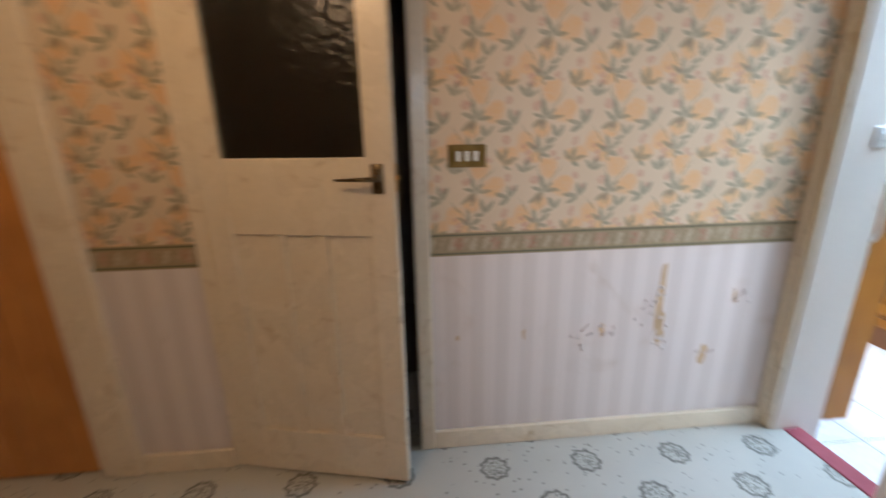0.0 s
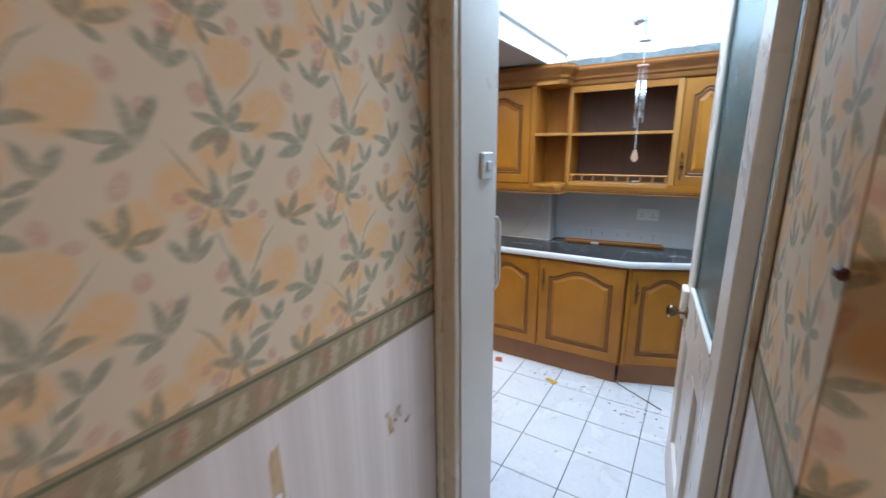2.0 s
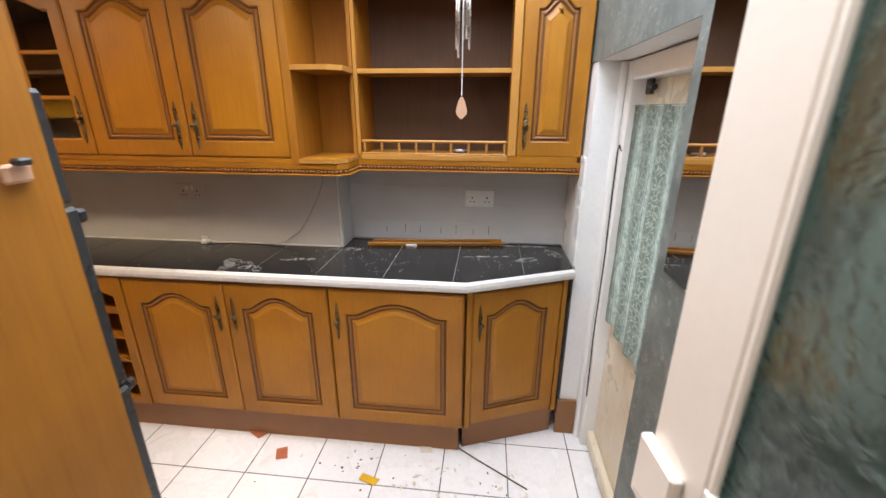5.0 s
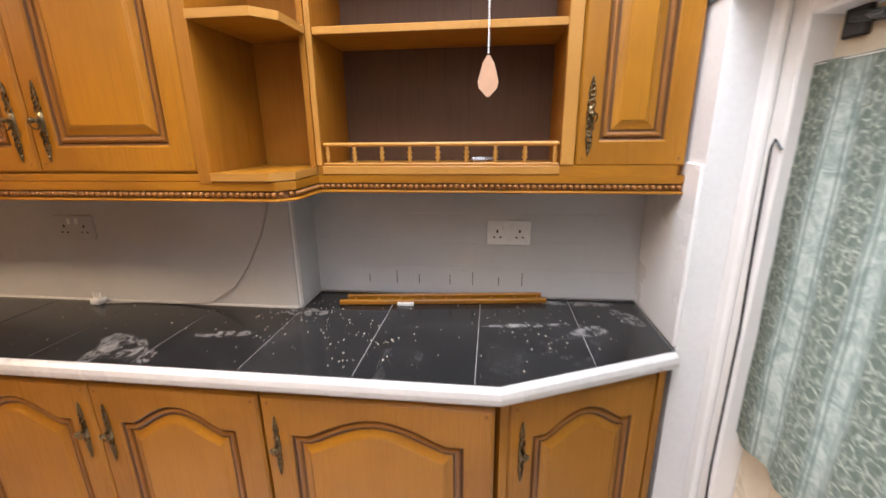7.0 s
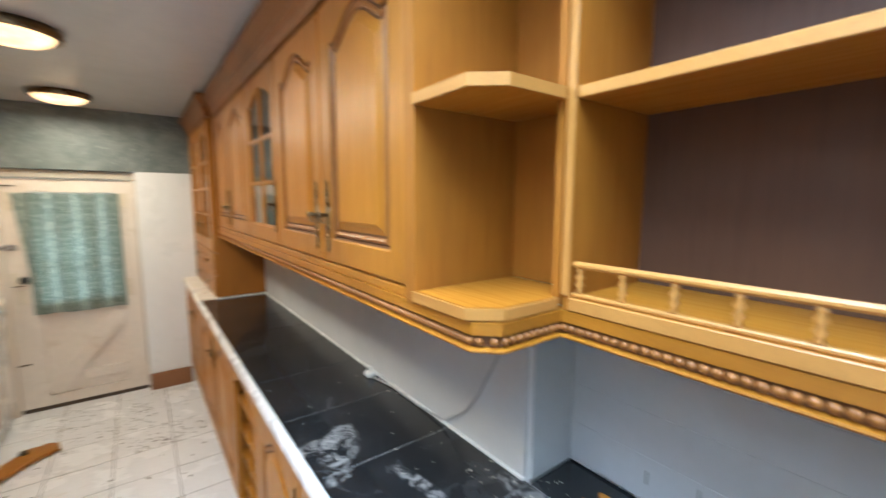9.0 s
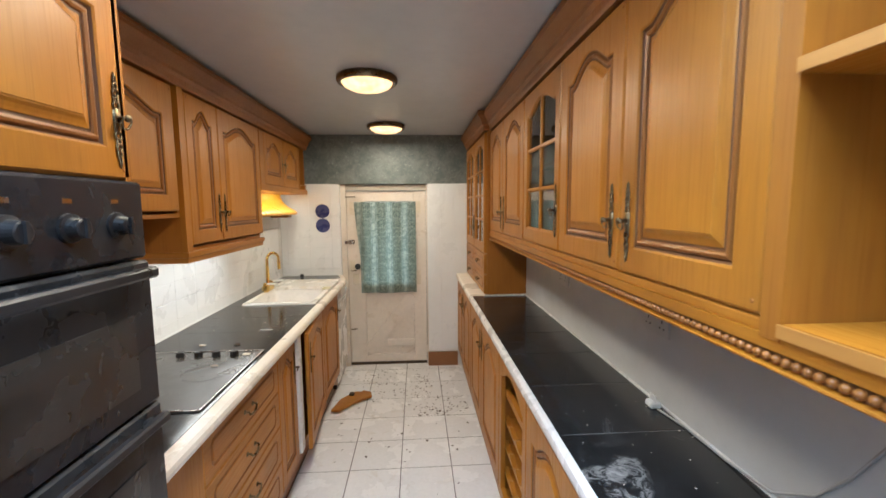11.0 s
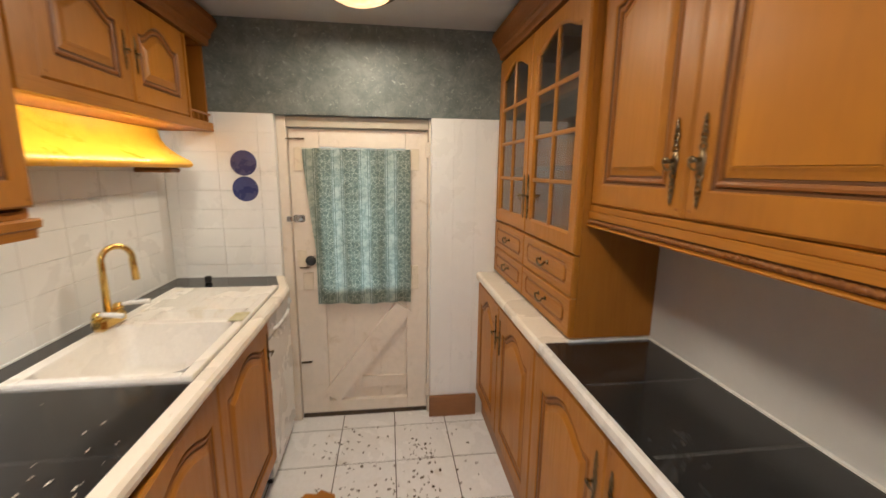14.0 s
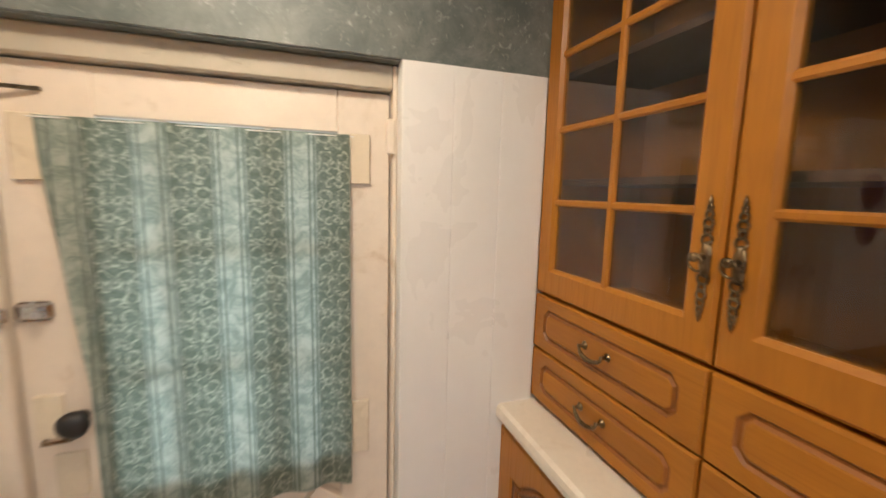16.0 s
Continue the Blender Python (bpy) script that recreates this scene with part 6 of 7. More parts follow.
# tiled walls, discs, pilaster skirting
structure("skirting", boxes((3.516, 3.80, 5.708, 5.7255, 0.0, 0.135), bevel=0.003), plinth_wood, "brown wooden skirting beside the back door", "skirting")
for z in (1.497, 1.366):
    bm = bmesh.new()
    lathe(bm, [(0.064, 0.0), (0.063, -0.0018), (0.02, -0.002)], (2.558, 5.7195, z), 36, "Y")
    solid("blue_disc", bm, blue_disc, "round dark blue sticker on the white tiles", "sticker", "blue stickers")
bm = boxes((2.365, 2.395, 5.60, 5.625, 0.9003, 0.935), bevel=0.006)
solid("plug", bm, black_plastic, "small dark plug lying on the worktop", "plug")

# ---- side door in the recess ----
sd = thing("side_door", "cream boarded side door behind a green curtain", "door", kind="structure")
part("frame", boxes((3.2185, 3.26, 1.07, 1.135, 0, 1.738), (3.94, 4.029, 1.07, 1.135, 0, 1.738), (3.2602, 3.9398, 1.07, 1.135, 1.67, 1.738), (3.985, 4.029, 1.1352, 1.155, 0, 1.738), bevel=0.006), white_gloss, sd, "white moulded frame")
for k in range(6):
    x = 3.2605 + 0.1133 * k
    part("board", boxes((x, x + 0.112, 1.055, 1.078, 0.015, 0.74), bevel=0.002), cream, sd)
    part("board", boxes((x, x + 0.112, 1.055, 1.078, 1.56, 1.669), bevel=0.002), cream, sd)
part("stile", boxes((3.2605, 3.33, 1.055, 1.078, 0.7402, 1.5598), (3.87, 3.9395, 1.055, 1.078, 0.7402, 1.5598)), cream, sd)
pane = part("pane", boxes((3.3302, 3.8698, 1.064, 1.068, 0.7402, 1.5598)), clear_glass, sd)
pane.visible_shadow = False
part("weather_board", boxes((3.2605, 3.939, 1.0785, 1.11, 0.03, 0.10), bevel=0.006), cream, sd)
bm = bmesh.new()
tube(bm, [(3.90, 1.085, 1.655), (3.80, 1.10, 1.64)], 0.010, 8)
box(bm, 3.86, 3.915, 1.078, 1.09, 1.62, 1.675, 0.003)
part("closer", bm, black_plastic, sd, "black latch")
bm = bmesh.new()
tube(bm, [(3.935, 1.137, 1.42), (3.955, 1.14, 1.44), (3.962, 1.142, 1.42), (3.955, 1.141, 1.2), (3.945, 1.14, 1.0), (3.948, 1.14, 0.6), (3.93, 1.138, 0.3)], 0.003, 5)
part("cable", bm, black_plastic, sd, "loose dark wire")
curtain("curtain", "sea-green patterned curtain hung over the side door", 3.352, 3.945, 0.72, 1.585, 1.11, cloth_side, lambda f: 0.0)
structure("skirting", boxes((4.011, 4.0298, 1.156, 1.25, 0.0, 0.2), bevel=0.003), plinth_wood, "brown wooden skirting in the recess", "skirting")
m = solid("wall_mirror", boxes((2.35, 3.168, 1.2392, 1.244, 1.232, 2.0), bevel=0.001), mirror_mat, "frameless mirror on the teal wall", "mirror")

# ---- glazed door from the hall, standing open ----
ang = math.degrees(math.atan2(0.055, 0.56))
kd = thing("kitchen_door", "white painted half-glazed door standing open into the kitchen", "door", pose(2.035, 1.288, 0, 0, 0, ang), kind="structure")
L, T, Z0, Z1 = 0.79, 0.036, 0.285, 2.25
GL, GR, GZ0, GZ1 = 0.112, 0.668, 1.108, 2.14
bm = bmesh.new()
for b in ((0, GL, -T, 0, Z0, Z1), (GR, L, -T, 0, Z0, Z1), (GL + 0.0002, GR - 0.0002, -T, 0, GZ1, Z1), (GL + 0.0002, GR - 0.0002, -T, 0, 0.925, GZ0), (GL + 0.0002, GR - 0.0002, -T, 0, Z0, 0.46)):
    box(bm, *b, bevel=0.003)
box(bm, 0.29, 0.37, -T, 0, 0.4602, 0.9248, 0.003)
part("stiles_and_rails", bm, door_white, kd)
bm = bmesh.new()
for b in ((GL, GL + 0.014, -0.012, -0.0005, GZ0, GZ1), (GR - 0.014, GR, -0.012, -0.0005, GZ0, GZ1), (GL, GR, -0.012, 0.003, GZ0, GZ0 + 0.016), (GL, GR, -0.012, -0.0005, GZ1 - 0.014, GZ1)):
    box(bm, *b, bevel=0.004)
part("glazing_bead", bm, door_white, kd)
part("lower_panel", boxes((GL + 0.0005, 0.2895, -0.026, -0.014, 0.4605, 0.9245), (0.3705, GR - 0.0005, -0.026, -0.014, 0.4605, 0.9245)), door_white, kd)
part("glass", boxes((GL + 0.001, GR - 0.001, -0.020, -0.014, GZ0 + 0.001, GZ1 - 0.001)), rippled, kd, "rippled obscure glass")
bm = bmesh.new()
lathe(bm, [(0.024, 0.0), (0.022, 0.004), (0.008, 0.008), (0.008, 0.030), (0.020, 0.042), (0.026, 0.056), (0.020, 0.068), (0.006, 0.072)], (L - 0.10, 0.0, 1.012), 20, "Y")
part("knob", bm, bronze, kd, "dark bronze knob", True)
part("lock_block", boxes((L - 0.09, L + 0.004, 0.0002, 0.02, 0.98, 1.095), bevel=0.004), door_white, kd, "white rim lock")

# switches and handle on the reveal
sw = thing("light_switch", "white plastic light switch on the door lining", "light switch")
part("plate", boxes((2.098, 2.168, 1.915, 1.9249, 1.538, 1.618), bevel=0.004), white_plastic, sw)
part("rocker", boxes((2.120, 2.148, 1.909, 1.9149, 1.564, 1.593), bevel=0.003), white_plastic, sw)
bm = bmesh.new()
for x in (2.106, 2.160):
    lathe(bm, [(0.003, 0.0), (0.002, -0.001)], (x, 1.9149, 1.578), 8, "Y")
part("screw", bm, chrome, sw)
gh = thing("grab_handle", "white moulded grab handle on the edge of the doorway", "handle")
bm = bmesh.new()
tube(bm, [(2.208, 1.932, 1.410), (2.222, 1.927, 1.405), (2.230, 1.922, 1.388), (2.232, 1.921, 1.20), (2.224, 1.926, 1.172), (2.208, 1.932, 1.162)], 0.0085, 10)
part("bar", bm, white_plastic, gh, smooth=True)
k = thing("coat_hook", "small pink and black hook on the oven housing", "hook")
bm = bmesh.new()
box(bm, 2.735, 2.77, 2.243, 2.2553, 1.475, 1.50, 0.004)
part("plate", bm, tag_wood, k)
part("peg", boxes((2.742, 2.762, 2.228, 2.2428, 1.498, 1.508), bevel=0.003), black_plastic, k)


def socket(name, m, label, blank=False):
    s = thing(name, label, "socket", m, "sockets")
    part("plate", boxes((-0.073, 0.073, -0.009, 0.0, -0.0425, 0.0425), bevel=0.003), splash if "painted" in label else white_plastic, s)
    if blank:
        return s
    for sx in (-0.037, 0.037):
        part("pin_hole", boxes((sx - 0.003, sx + 0.003, -0.0095, -0.0088, 0.000, 0.010), (sx - 0.014, sx - 0.007, -0.0095, -0.0088, -0.018, -0.013), (sx + 0.007, sx + 0.014, -0.0095, -0.0088, -0.018, -0.013)), black_plastic, s)
        part("rocker", boxes((sx * 0.4 - 0.006, sx * 0.4 + 0.006, -0.013, -0.0091, 0.012, 0.032), bevel=0.002), white_plastic, s)
    return s


socket("double_socket", pose(4.3412, 1.673, 1.137, 0, 0, -90), "white double socket on the grey splashback")
socket("double_socket", pose(4.1919, 3.965, 1.162, 0, 0, -90), "painted-over double socket above the black worktop")
socket("double_socket", pose(4.1919, 3.13, 1.165, 0, 0, -90), "painted-over double socket above the black worktop")
bm = boxes((4.142, 4.178, 3.062, 3.100, 0.9008, 0.922), bevel=0.005)
for dy in (-0.012, 0.0, 0.012):
    box(bm, 4.155, 4.159, 3.078 + dy, 3.083 + dy, 0.9222, 0.942)
solid("loose_plug", bm, white_plastic, "white mains plug lying pins up on the worktop", "plug")
bm = bmesh.new()
tube(bm, [(4.16, 3.057, 0.905), (4.178, 2.95, 0.9045), (4.179, 2.80, 0.9045), (4.180, 2.667, 0.915), (4.188, 2.58, 0.972), (4.188, 2.524, 1.046), (4.188, 2.46, 1.16), (4.188, 2.43, 1.236), (4.188, 2.42, 1.298)], 0.003, 6)
solid("cable", bm, grey_cable, "pale cable looping down the splashback", "cable", smooth=True)
lr = thing("loose_gallery_rail", "loose oak gallery rail lying on the black worktop", "rail", pose(4.226, 2.236, 0.902, 0, 0, -83.5) @ pose(0, 0, 0, 9, 0, 0))
part("front_bar", boxes((0.0, 0.70, -0.004, 0.010, 0.0, 0.016), bevel=0.002), oak_h, lr)
part("back_bar", boxes((0.02, 0.69, 0.032, 0.044, 0.0, 0.016), bevel=0.002), oak_h, lr)
for k in range(9):
    part("peg", boxes((0.045 + 0.078 * k, 0.053 + 0.078 * k, 0.0102, 0.0318, 0.003, 0.010), bevel=0.002), oak_h, lr)
solid("label_tag", boxes((4.236, 4.252, 1.985, 2.04, 0.9008, 0.911), bevel=0.001), white_plastic, "small white label against the batten", "label")
for y in (1.62, 1.70, 1.79, 1.87, 1.98, 2.06, 2.16):
    solid("wall_mark", boxes((4.3402, 4.3412, y, y + 0.0025, 0.945, 0.985 + 0.01 * math.sin(y * 40))), dirt, "short dark scratch on the splashback", "scratch", "scratches")
solid("silver_tube", boxes((4.20, 4.225, 1.72, 1.80, 1.3752, 1.392), bevel=0.007), chrome, "small silver tube on the open shelf", "tube")

# wind chime and spotlight bar in the rooflight well
wc = thing("wind_chime", "wind chime of silver tubes with a pale wooden tag", "wind chime")
CX, CY = 3.90, 1.745
bm = bmesh.new()
lathe(bm, [(0.032, 2.105), (0.034, 2.098), (0.030, 2.092)], (CX, CY, 0), 20)
part("top_disc", bm, tag_wood, wc)
bm = bmesh.new()
tube(bm, [(CX, CY, 2.105), (CX, CY, 2.262)], 0.0015, 5)
tube(bm, [(CX, CY, 2.093), (CX, CY, 1.615)], 0.0012, 5)
for k in range(60):
    bmesh.ops.create_icosphere(bm, subdivisions=1, radius=0.0028, matrix=pose(CX, CY, 1.617 + 0.0058 * k))
for k in range(5):
    a = 2 * math.pi * k / 5
    tube(bm, [(CX + 0.024 * math.cos(a), CY + 0.024 * math.sin(a), 2.093), (CX + 0.024 * math.cos(a), CY + 0.024 * math.sin(a), 2.02)], 0.0008, 4)
part("cord", bm, white_plastic, wc)
for k in range(5):
    a = 2 * math.pi * k / 5
    bm = bmesh.new()
    lo = 1.80 - 0.03 * (k % 3)
    tube(bm, [(CX + 0.024 * math.cos(a), CY + 0.024 * math.sin(a), 2.02), (CX + 0.024 * math.cos(a), CY + 0.024 * math.sin(a), lo)], 0.0055, 10)
    part("chime_tube", bm, chrome, wc, "silver tube", True)
bm = bmesh.new()
out = [(0.003, 0.045), (0.012, 0.030), (0.0215, -0.005), (0.019, -0.017), (0.003, -0.034), (-0.003, -0.034), (-0.019, -0.017), (-0.0215, -0.005), (-0.012, 0.030), (-0.003, 0.045)]
a = [bm.verts.new((CX - 0.003, CY + x, 1.566 + z)) for x, z in out]
b = [bm.verts.new((CX + 0.003, CY + x, 1.566 + z)) for x, z in out]
for k in range(10):
    bm.faces.new((a[k], a[(k + 1) % 10], b[(k + 1) % 10], b[k]))
bm.faces.new(a[::-1])
bm.faces.new(b)
part("tag", bm, tag_wood, wc, "pale wooden tag")
sp = thing("spotlight", "white hanging spotlight stem with a chrome lamp", "spotlight")
bm = bmesh.new()
tube(bm, [(CX, CY, TOP - 0.025), (CX, CY, 2.42), (CX - 0.01, CY, 2.40), (CX, CY, 2.36), (CX, CY, 2.235)], 0.011, 10)
part("stem", bm, white_plastic, sp, smooth=True)
bm = bmesh.new()
lathe(bm, [(0.012, 2.26), (0.03, 2.25), (0.036, 2.235), (0.002, 2.236)], (CX, CY, 0), 18)
part("cup", bm, white_plastic, sp, smooth=True)
bm = bmesh.new()
tube(bm, [(CX - 0.01, CY, 2.36), (CX - 0.05, CY + 0.03, 2.345), (CX - 0.075, CY + 0.05, 2.335)], [0.014, 0.024, 0.028], 14)
part("lamp_head", bm, chrome, sp, smooth=True)

# ---- hall things ----
pl = thing("switch_plate", "brushed brass three-gang light switch on the flower paper", "light switch")
part("plate", boxes((0.490, 0.630, 1.987, 1.9922, 1.497, 1.578), bevel=0.0015), brass_plate, pl)
for k in range(3):
    part("rocker", boxes((0.521 + 0.032 * k, 0.535 + 0.032 * k, 1.983, 1.9869, 1.52, 1.555), bevel=0.001), white_plastic, pl)
hd = thing("hall_door", "cream half-glazed door standing ajar with three lower panels", "door", pose(-0.374, 1.955, 0, 0, 0, -13.0), kind="structure")
L, T, Z0, Z1 = 0.69, 0.036, FLOOR_HALL + 0.012, 2.26
GZ0 = 1.55
bm = bmesh.new()
for b in ((0, 0.095, 0, T, Z0, Z1), (L - 0.095, L, 0, T, Z0, Z1), (0.0952, L - 0.0952, 0, T, 2.14, Z1), (0.0952, L - 0.0952, 0, T, 1.29, GZ0), (0.0952, L - 0.0952, 0, T, Z0, 0.48), (0.245, 0.285, 0, T, 0.4802, 1.2898), (0.405, 0.445, 0, T, 0.4802, 1.2898)):
    box(bm, *b, bevel=0.003)
part("stiles_and_rails", bm, cream, hd)
for a, b in ((0.0955, 0.2448), (0.2852, 0.4048), (0.4452, L - 0.0955)):
    part("lower_panel", boxes((a, b, 0.012, 0.024, 0.4805, 1.2895)), cream, hd)
part("glass", boxes((0.0955, L - 0.0955, 0.014, 0.019, GZ0 + 0.0005, 2.1395)), hall_glass, hd, "dark obscure glass")
bm = bmesh.new()
box(bm, L - 0.075, L - 0.035, -0.006, 0, 1.435, 1.53, 0.003)
lathe(bm, [(0.012, -0.006), (0.011, -0.03), (0.008, -0.034)], (L - 0.055, 0, 1.485), 14, "Y")
tube(bm, [(L - 0.055, -0.034, 1.485), (L - 0.10, -0.04, 1.484), (L - 0.185, -0.036, 1.482)], [0.008, 0.007, 0.004], 8)
part("lever_handle", bm, bronze, hd, "dark bronze lever handle", True)
part("latch", boxes((L + 0.0002, L + 0.003, 0.01, 0.026, 1.44, 1.53), (L + 0.0031, L + 0.011, 0.012, 0.024, 1.478, 1.494)), brass, hd)
pd = thing("pine_door", "orange varnished pine door in a cream frame", "door", kind="structure")
bm = bmesh.new()
for k in range(7):
    box(bm, -1.70 + 0.105 * k, -1.5965 + 0.105 * k, 1.995, 2.03, FLOOR_HALL + 0.01, 2.32, 0.004)
part("boards", bm, pine, pd)
ws = thing("wall_shelf_box", "dark red stained wooden shelf box on the papered wall", "wall shelf")
part("top", boxes((1.475, 1.5433, 0.75, 1.19, 1.505, 1.527), bevel=0.004), dark_red, ws)
part("box", boxes((1.49, 1.5433, 0.80, 1.165, 1.415, 1.5048), bevel=0.003), dark_red, ws)
solid("wall_peg", boxes((1.525, 1.545, 1.2382, 1.2482, 1.50, 1.513), bevel=0.003), dark_red, "small dark peg at the papered corner", "peg")

# ---- floor and worktop litter ----
random.seed(21)
STICK = ((3.885, 1.79), (3.655, 1.414))
bm = bmesh.new()
tube(bm, [(STICK[0][0], STICK[0][1], 0.012), (3.78, 1.62, 0.006), (STICK[1][0], STICK[1][1], 0.004)], 0.003, 6)
solid("thin_rod", bm, dirt, "thin dark metal rod lying on the floor tiles", "rod", smooth=True)


def paper(name, cx, cy, w, h, turn, material, label, category="scrap"):
    bm = bmesh.new()
    c, s = math.cos(radians(turn)), math.sin(radians(turn))
    pts = [(-w, -h), (w, -h * 0.8), (w * 0.9, h), (-w * 0.85, h * 0.9)]
    vs = [bm.verts.new((cx + c * x - s * y, cy + s * x + c * y, 0.003 + 0.006 * random.random())) for x, y in pts]
    low = [bm.verts.new((v.co.x, v.co.y, v.co.z - 0.002)) for v in vs]
    bm.faces.new(vs)
    for k in range(4):
        bm.faces.new((vs[k], vs[(k + 1) % 4], low[(k + 1) % 4], low[k]))
    solid(name, bm, material, label, category)


orange_card = surface("orange_card", (0.45, 0.13, 0.06), (0.40, 0.11, 0.05), 60, 12, 0.8)
yellow_cloth = surface("yellow_duster", (0.72, 0.42, 0.02), (0.66, 0.36, 0.02), 120, 20, 0.95, relief=0.8, depth=0.004)
paper("card_scrap", 3.725, 2.565, 0.035, 0.028, 20, orange_card, "torn orange card on the floor tiles")
paper("card_scrap", 3.845, 2.75, 0.05, 0.03, 60, orange_card, "torn brown card beside the plinth")
paper("paper_scrap", 3.835, 1.885, 0.030, 0.030, 10, pale_scrap, "pale folded paper on the floor tiles")
paper("paper_scrap", 3.63, 2.112, 0.045, 0.02, 70, yellow_cloth, "crumpled yellow paper on the floor tiles")
paper("paper_scrap", 3.50, 1.585, 0.04, 0.015, 80, white_plastic, "white plastic wrapper on the floor tiles")
paper("card_box", 3.72, 3.50, 0.055, 0.038, 25, black_plastic, "flat black box on the floor tiles")
bm = bmesh.new()
bmesh.ops.create_icosphere(bm, subdivisions=4, radius=0.05)
for v in bm.verts:
    k = 1 + 0.35 * noise.noise(v.co * 26)
    v.co = Vector((3.40 + v.co.x * k, 1.285 + v.co.y * k * 0.7, max(0.001, 0.022 + v.co.z * k * 0.55)))
solid("yellow_duster", bm, yellow_cloth, "crumpled yellow duster on the floor", "cloth", smooth=True)
bm = bmesh.new()
pts = [(2.76, 4.85), (2.80, 5.02), (2.90, 5.15), (2.95, 5.135), (2.965, 5.165), (3.03, 5.13), (3.04, 5.06), (2.92, 4.97), (2.82, 4.84)]
prism(bm, pts[::-1], 0.012, 0.030, 0.003)
b = solid("broken_plinth", bm, oak_h, "broken piece of oak board lying on the floor", "broken board")
solid("chip", boxes((2.86, 2.90, 5.06, 5.10, 0.0305, 0.05), bevel=0.006), dirt, "dark chip on the broken board", "debris")
solid("chip", boxes((2.86, 2.92, 4.98, 5.06, 0.0, 0.0115)), dirt, "dark chip under the broken board", "debris")


def litter(name, n, area, size, material, label, z=0.0, dense=None):
    bm = bmesh.new()
    x0, x1, y0, y1 = area
    for _ in range(n):
        if dense and random.random() < 0.7:
            cx, cy = random.choice(dense)
            cx, cy = cx + random.gauss(0, 0.09), cy + random.gauss(0, 0.09)
            if not (x0 < cx < x1 and y0 < cy < y1):
                continue
        else:
            cx, cy = random.uniform(x0, x1), random.uniform(y0, y1)
        r = size * random.uniform(0.3, 1.0)
        t = random.uniform(0, math.pi)
        el = random.uniform(0.25, 0.8)
        vs = []
        for k in range(5):
            a = 2 * math.pi * k / 5 + random.uniform(-0.3, 0.3)
            x, y = r * math.cos(a), r * el * math.sin(a)
            vs.append(bm.verts.new((cx + x * math.cos(t) - y * math.sin(t), cy + x * math.sin(t) + y * math.cos(t), z + 0.001 + random.uniform(0, 0.002))))
        top = bm.verts.new((cx, cy, z + 0.003 + 0.3 * r * random.random()))
        for k in range(5):
            bm.faces.new((vs[k], vs[(k + 1) % 5], top))
        bm.faces.new(vs[::-1])
    solid(name, bm, material, label, "debris", "", "stuff")


litter("floor_debris", 330, (2.86, 3.80, 4.2, 5.68), 0.013, dirt, "dark leaf bits and grit scattered near the back door", 0, ((3.0, 5.2), (3.45, 5.4), (3.4, 5.15), (3.7, 4.9), (3.5, 4.85), (3.05, 5.5)))
litter("floor_debris", 120, (2.9, 3.8, 1.4, 4.2), 0.010, dirt, "sparse dark grit on the white tiles", 0, ((3.6, 1.5), (3.5, 1.6), (3.7, 2.2), (3.5, 3.5), (3.7, 3.6)))
litter("floor_scraps", 50, (3.0, 3.8, 1.4, 3.0), 0.018, pale_scrap, "pale paper flakes on the white tiles", 0, ((3.75, 1.8), (3.55, 1.9), (3.6, 1.5)))
litter("worktop_crumbs", 290, (3.83, 4.32, 1.30, 3.2), 0.0038, pale_scrap, "pale crumbs on the black worktop", 0.9005, ((4.2, 2.4), (4.1, 2.3), (4.0, 2.1), (4.1, 1.6)))
litter("worktop_crumbs", 40, (2.3, 2.74, 3.75, 4.5), 0.006, pale_scrap, "pale scraps on the sink side worktop", 0.9003, ((2.65, 4.2),))
solid("match_stub", boxes((2.60, 2.66, 4.02, 4.026, 0.9003, 0.905)), white_plastic, "white stub on the worktop", "scrap")
solid("dry_sponge", boxes((2.69, 2.745, 5.0, 5.09, 0.9125, 0.919), bevel=0.003), sink_moss, "dried-up olive sponge cloth on the sink edge", "sponge")

# ---- pieces: floor tiles and wall tiles ----
def tile_mesh(name, w, h, t, bev, material):
    bm = bmesh.new()
    box(bm, -w / 2, w / 2, -h / 2, h / 2, -t, 0.0)
    top = [e for e in bm.edges if all(v.co.z > -1e-6 for v in e.verts)]
    bmesh.ops.bevel(bm, geom=top, offset=bev, segments=1, affect="EDGES")
    return linked(name, bm, material)


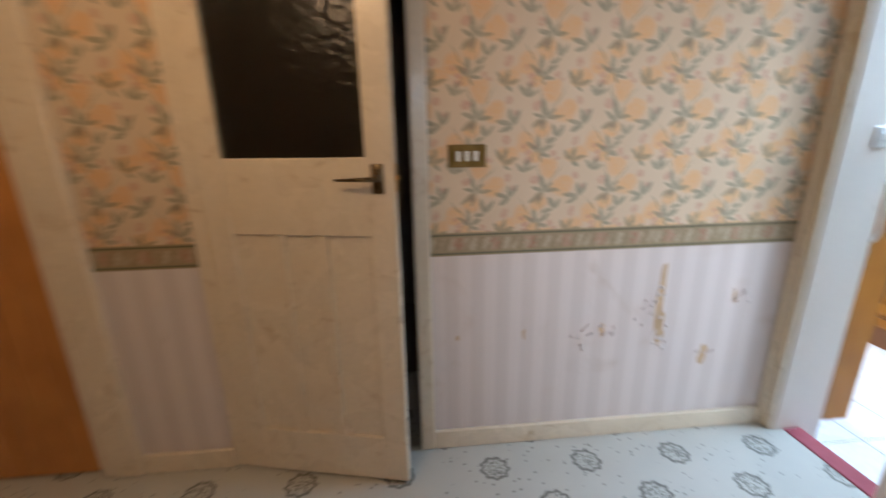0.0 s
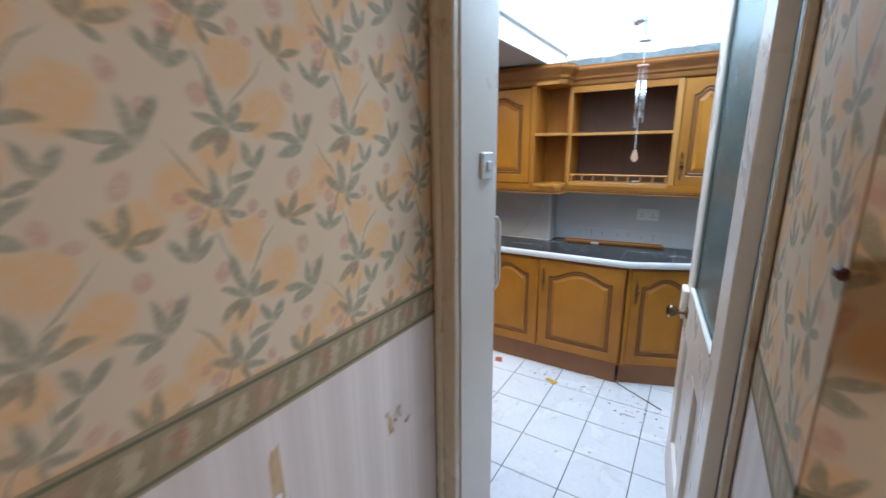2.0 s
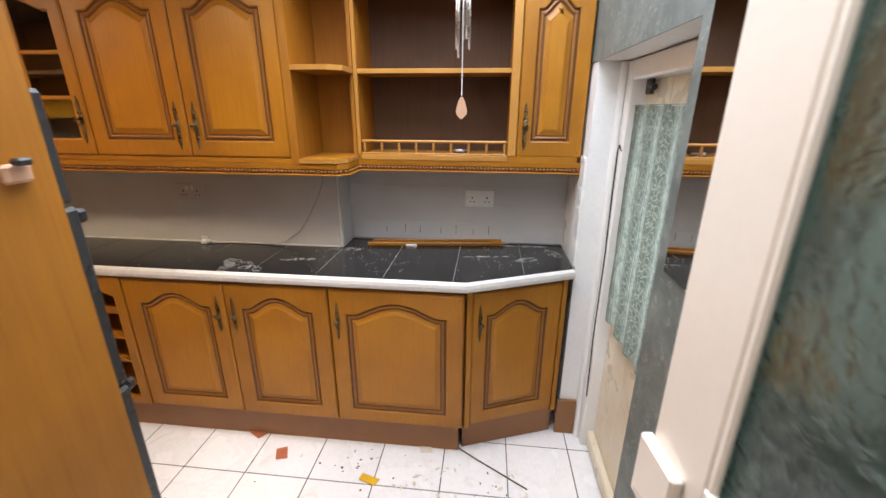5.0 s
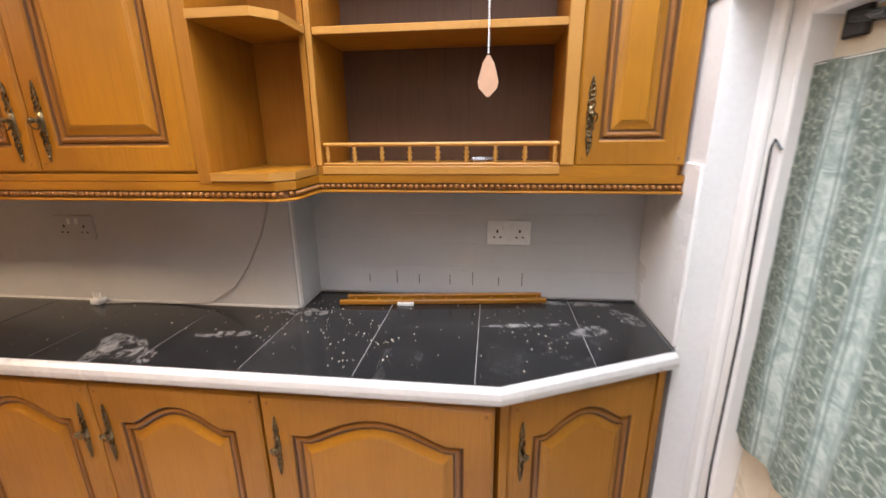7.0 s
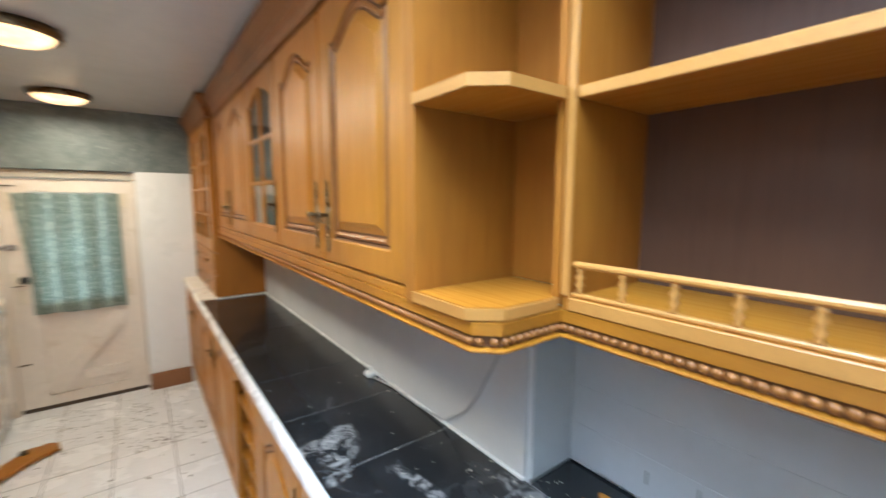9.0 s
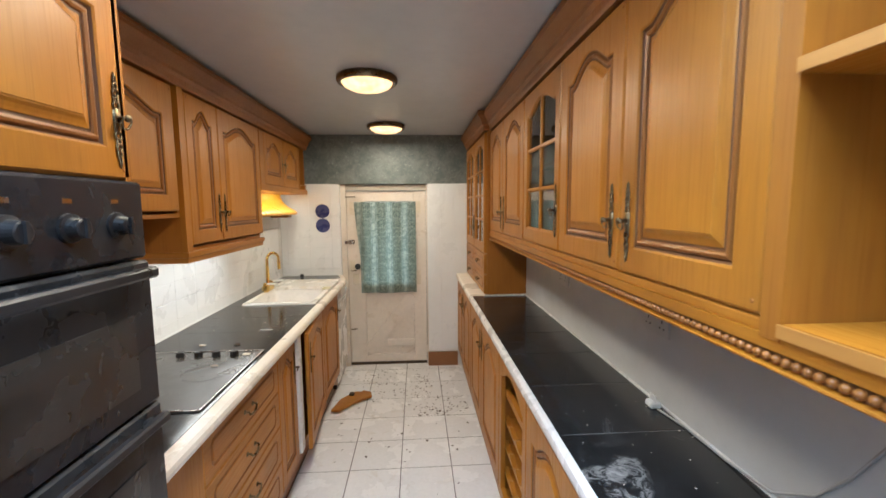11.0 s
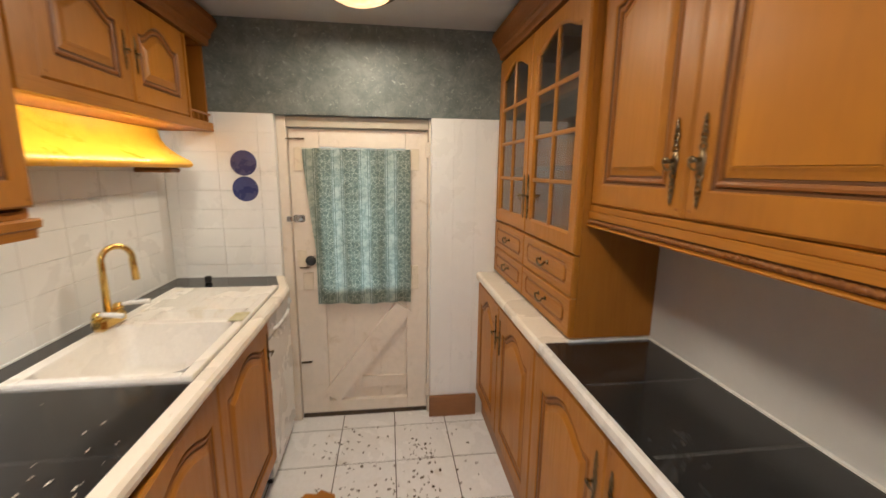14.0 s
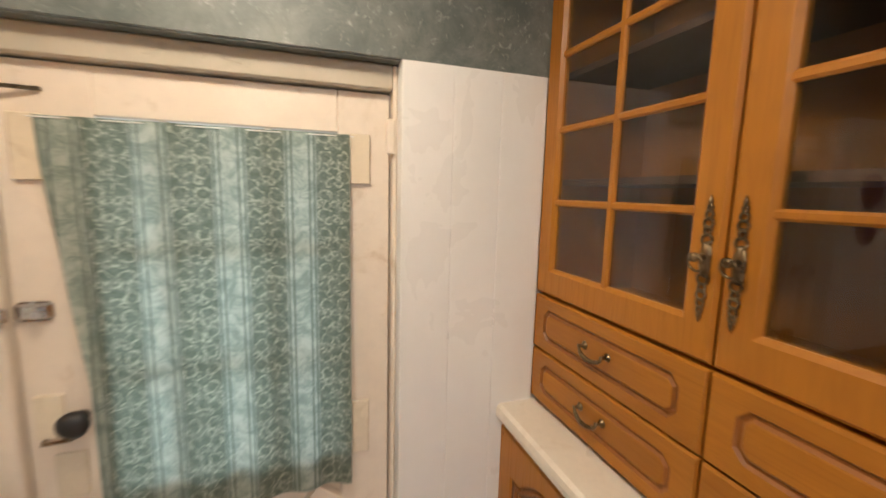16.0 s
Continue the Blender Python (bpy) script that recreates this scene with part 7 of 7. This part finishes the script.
FX, FY = 0.2995, 0.2967
FT = tile_mesh("tile", FX - 0.0045, FY - 0.0045, 0.008, 0.0012, floor_tile)
for i in range(-5, 3):
    for j in range(-2, 15):
        x, y = 3.607 + FX * (i + 0.5), 1.497 + FY * (j + 0.5)
        if y < 1.05 or y > 5.9 or x < 2.2 or x > 4.4:
            continue
        shared("tile", FT, floor, pose(x, y, 0.0005 * ((i * 7 + j * 3) % 3) / 3, 0.05 * ((i * 5 + j) % 3 - 1), 0.05 * ((i + j * 3) % 3 - 1), 0))
part("grout", boxes((2.1702, 2.174, 2.83, 5.7295, 0.86, 1.66)), grout, wall_west)
part("grout", boxes((2.1742, 2.715, 5.7262, 5.7298, 0.86, 1.7445), (3.5205, 3.8885, 5.7262, 5.7298, 0.0, 1.7445)), grout, wall_north)
WT = tile_mesh("tile", 0.1505, 0.1505, 0.006, 0.0015, wall_tile)
WL = tile_mesh("tile", 0.199, 0.0967, 0.006, 0.0012, wall_tile)
for i in range(14):
    for j in range(8):
        shared("tile", WL, wall_west, pose(2.18, 2.935 + 0.2 * i, 0.9185 + 0.0975 * j, 0, 0, 0) @ pose(0, 0, 0, 90, 0, 90))
for x0, x1 in ((2.18, 2.234), (2.235, 2.434), (2.435, 2.634), (2.635, 2.7145)):
    for j in range(8):
        shared("tile", WL, wall_north, pose((x0 + x1) / 2, 5.7198, 0.9185 + 0.0975 * j, 90, 0, 0) @ Matrix.Diagonal(((x1 - x0) / 0.199, 1, 1, 1)))
    shared("tile", WL, wall_north, pose((x0 + x1) / 2, 5.7198, 1.6965, 90, 0, 0) @ Matrix.Diagonal(((x1 - x0) / 0.199, 0.0935 / 0.0967, 1, 1)))
for i in range(3):
    shared("tile", WT, wall_north, pose(3.582 + 0.1225 * i, 5.7198, 0.94, 90, 0, 0) @ Matrix.Diagonal((0.1222 / 0.1505, 1.606 / 0.1505, 1, 1)))
ST = tile_mesh("tile", 0.1994, 0.0970, 0.0035, 0.0005, splash)
for i in range(6):
    for j in range(4):
        y0, y1 = max(1.2445, 1.195 + 0.2 * i), min(2.351, 1.3945 + 0.2 * i)
        shared("tile", ST, wall_recess, pose(4.3414, (y0 + y1) / 2, 0.956 + 0.0975 * j, 0, 0, 0) @ pose(0, 0, 0, 90, 0, -90) @ Matrix.Diagonal(((y1 - y0) / 0.1988, 1, 1, 1)))
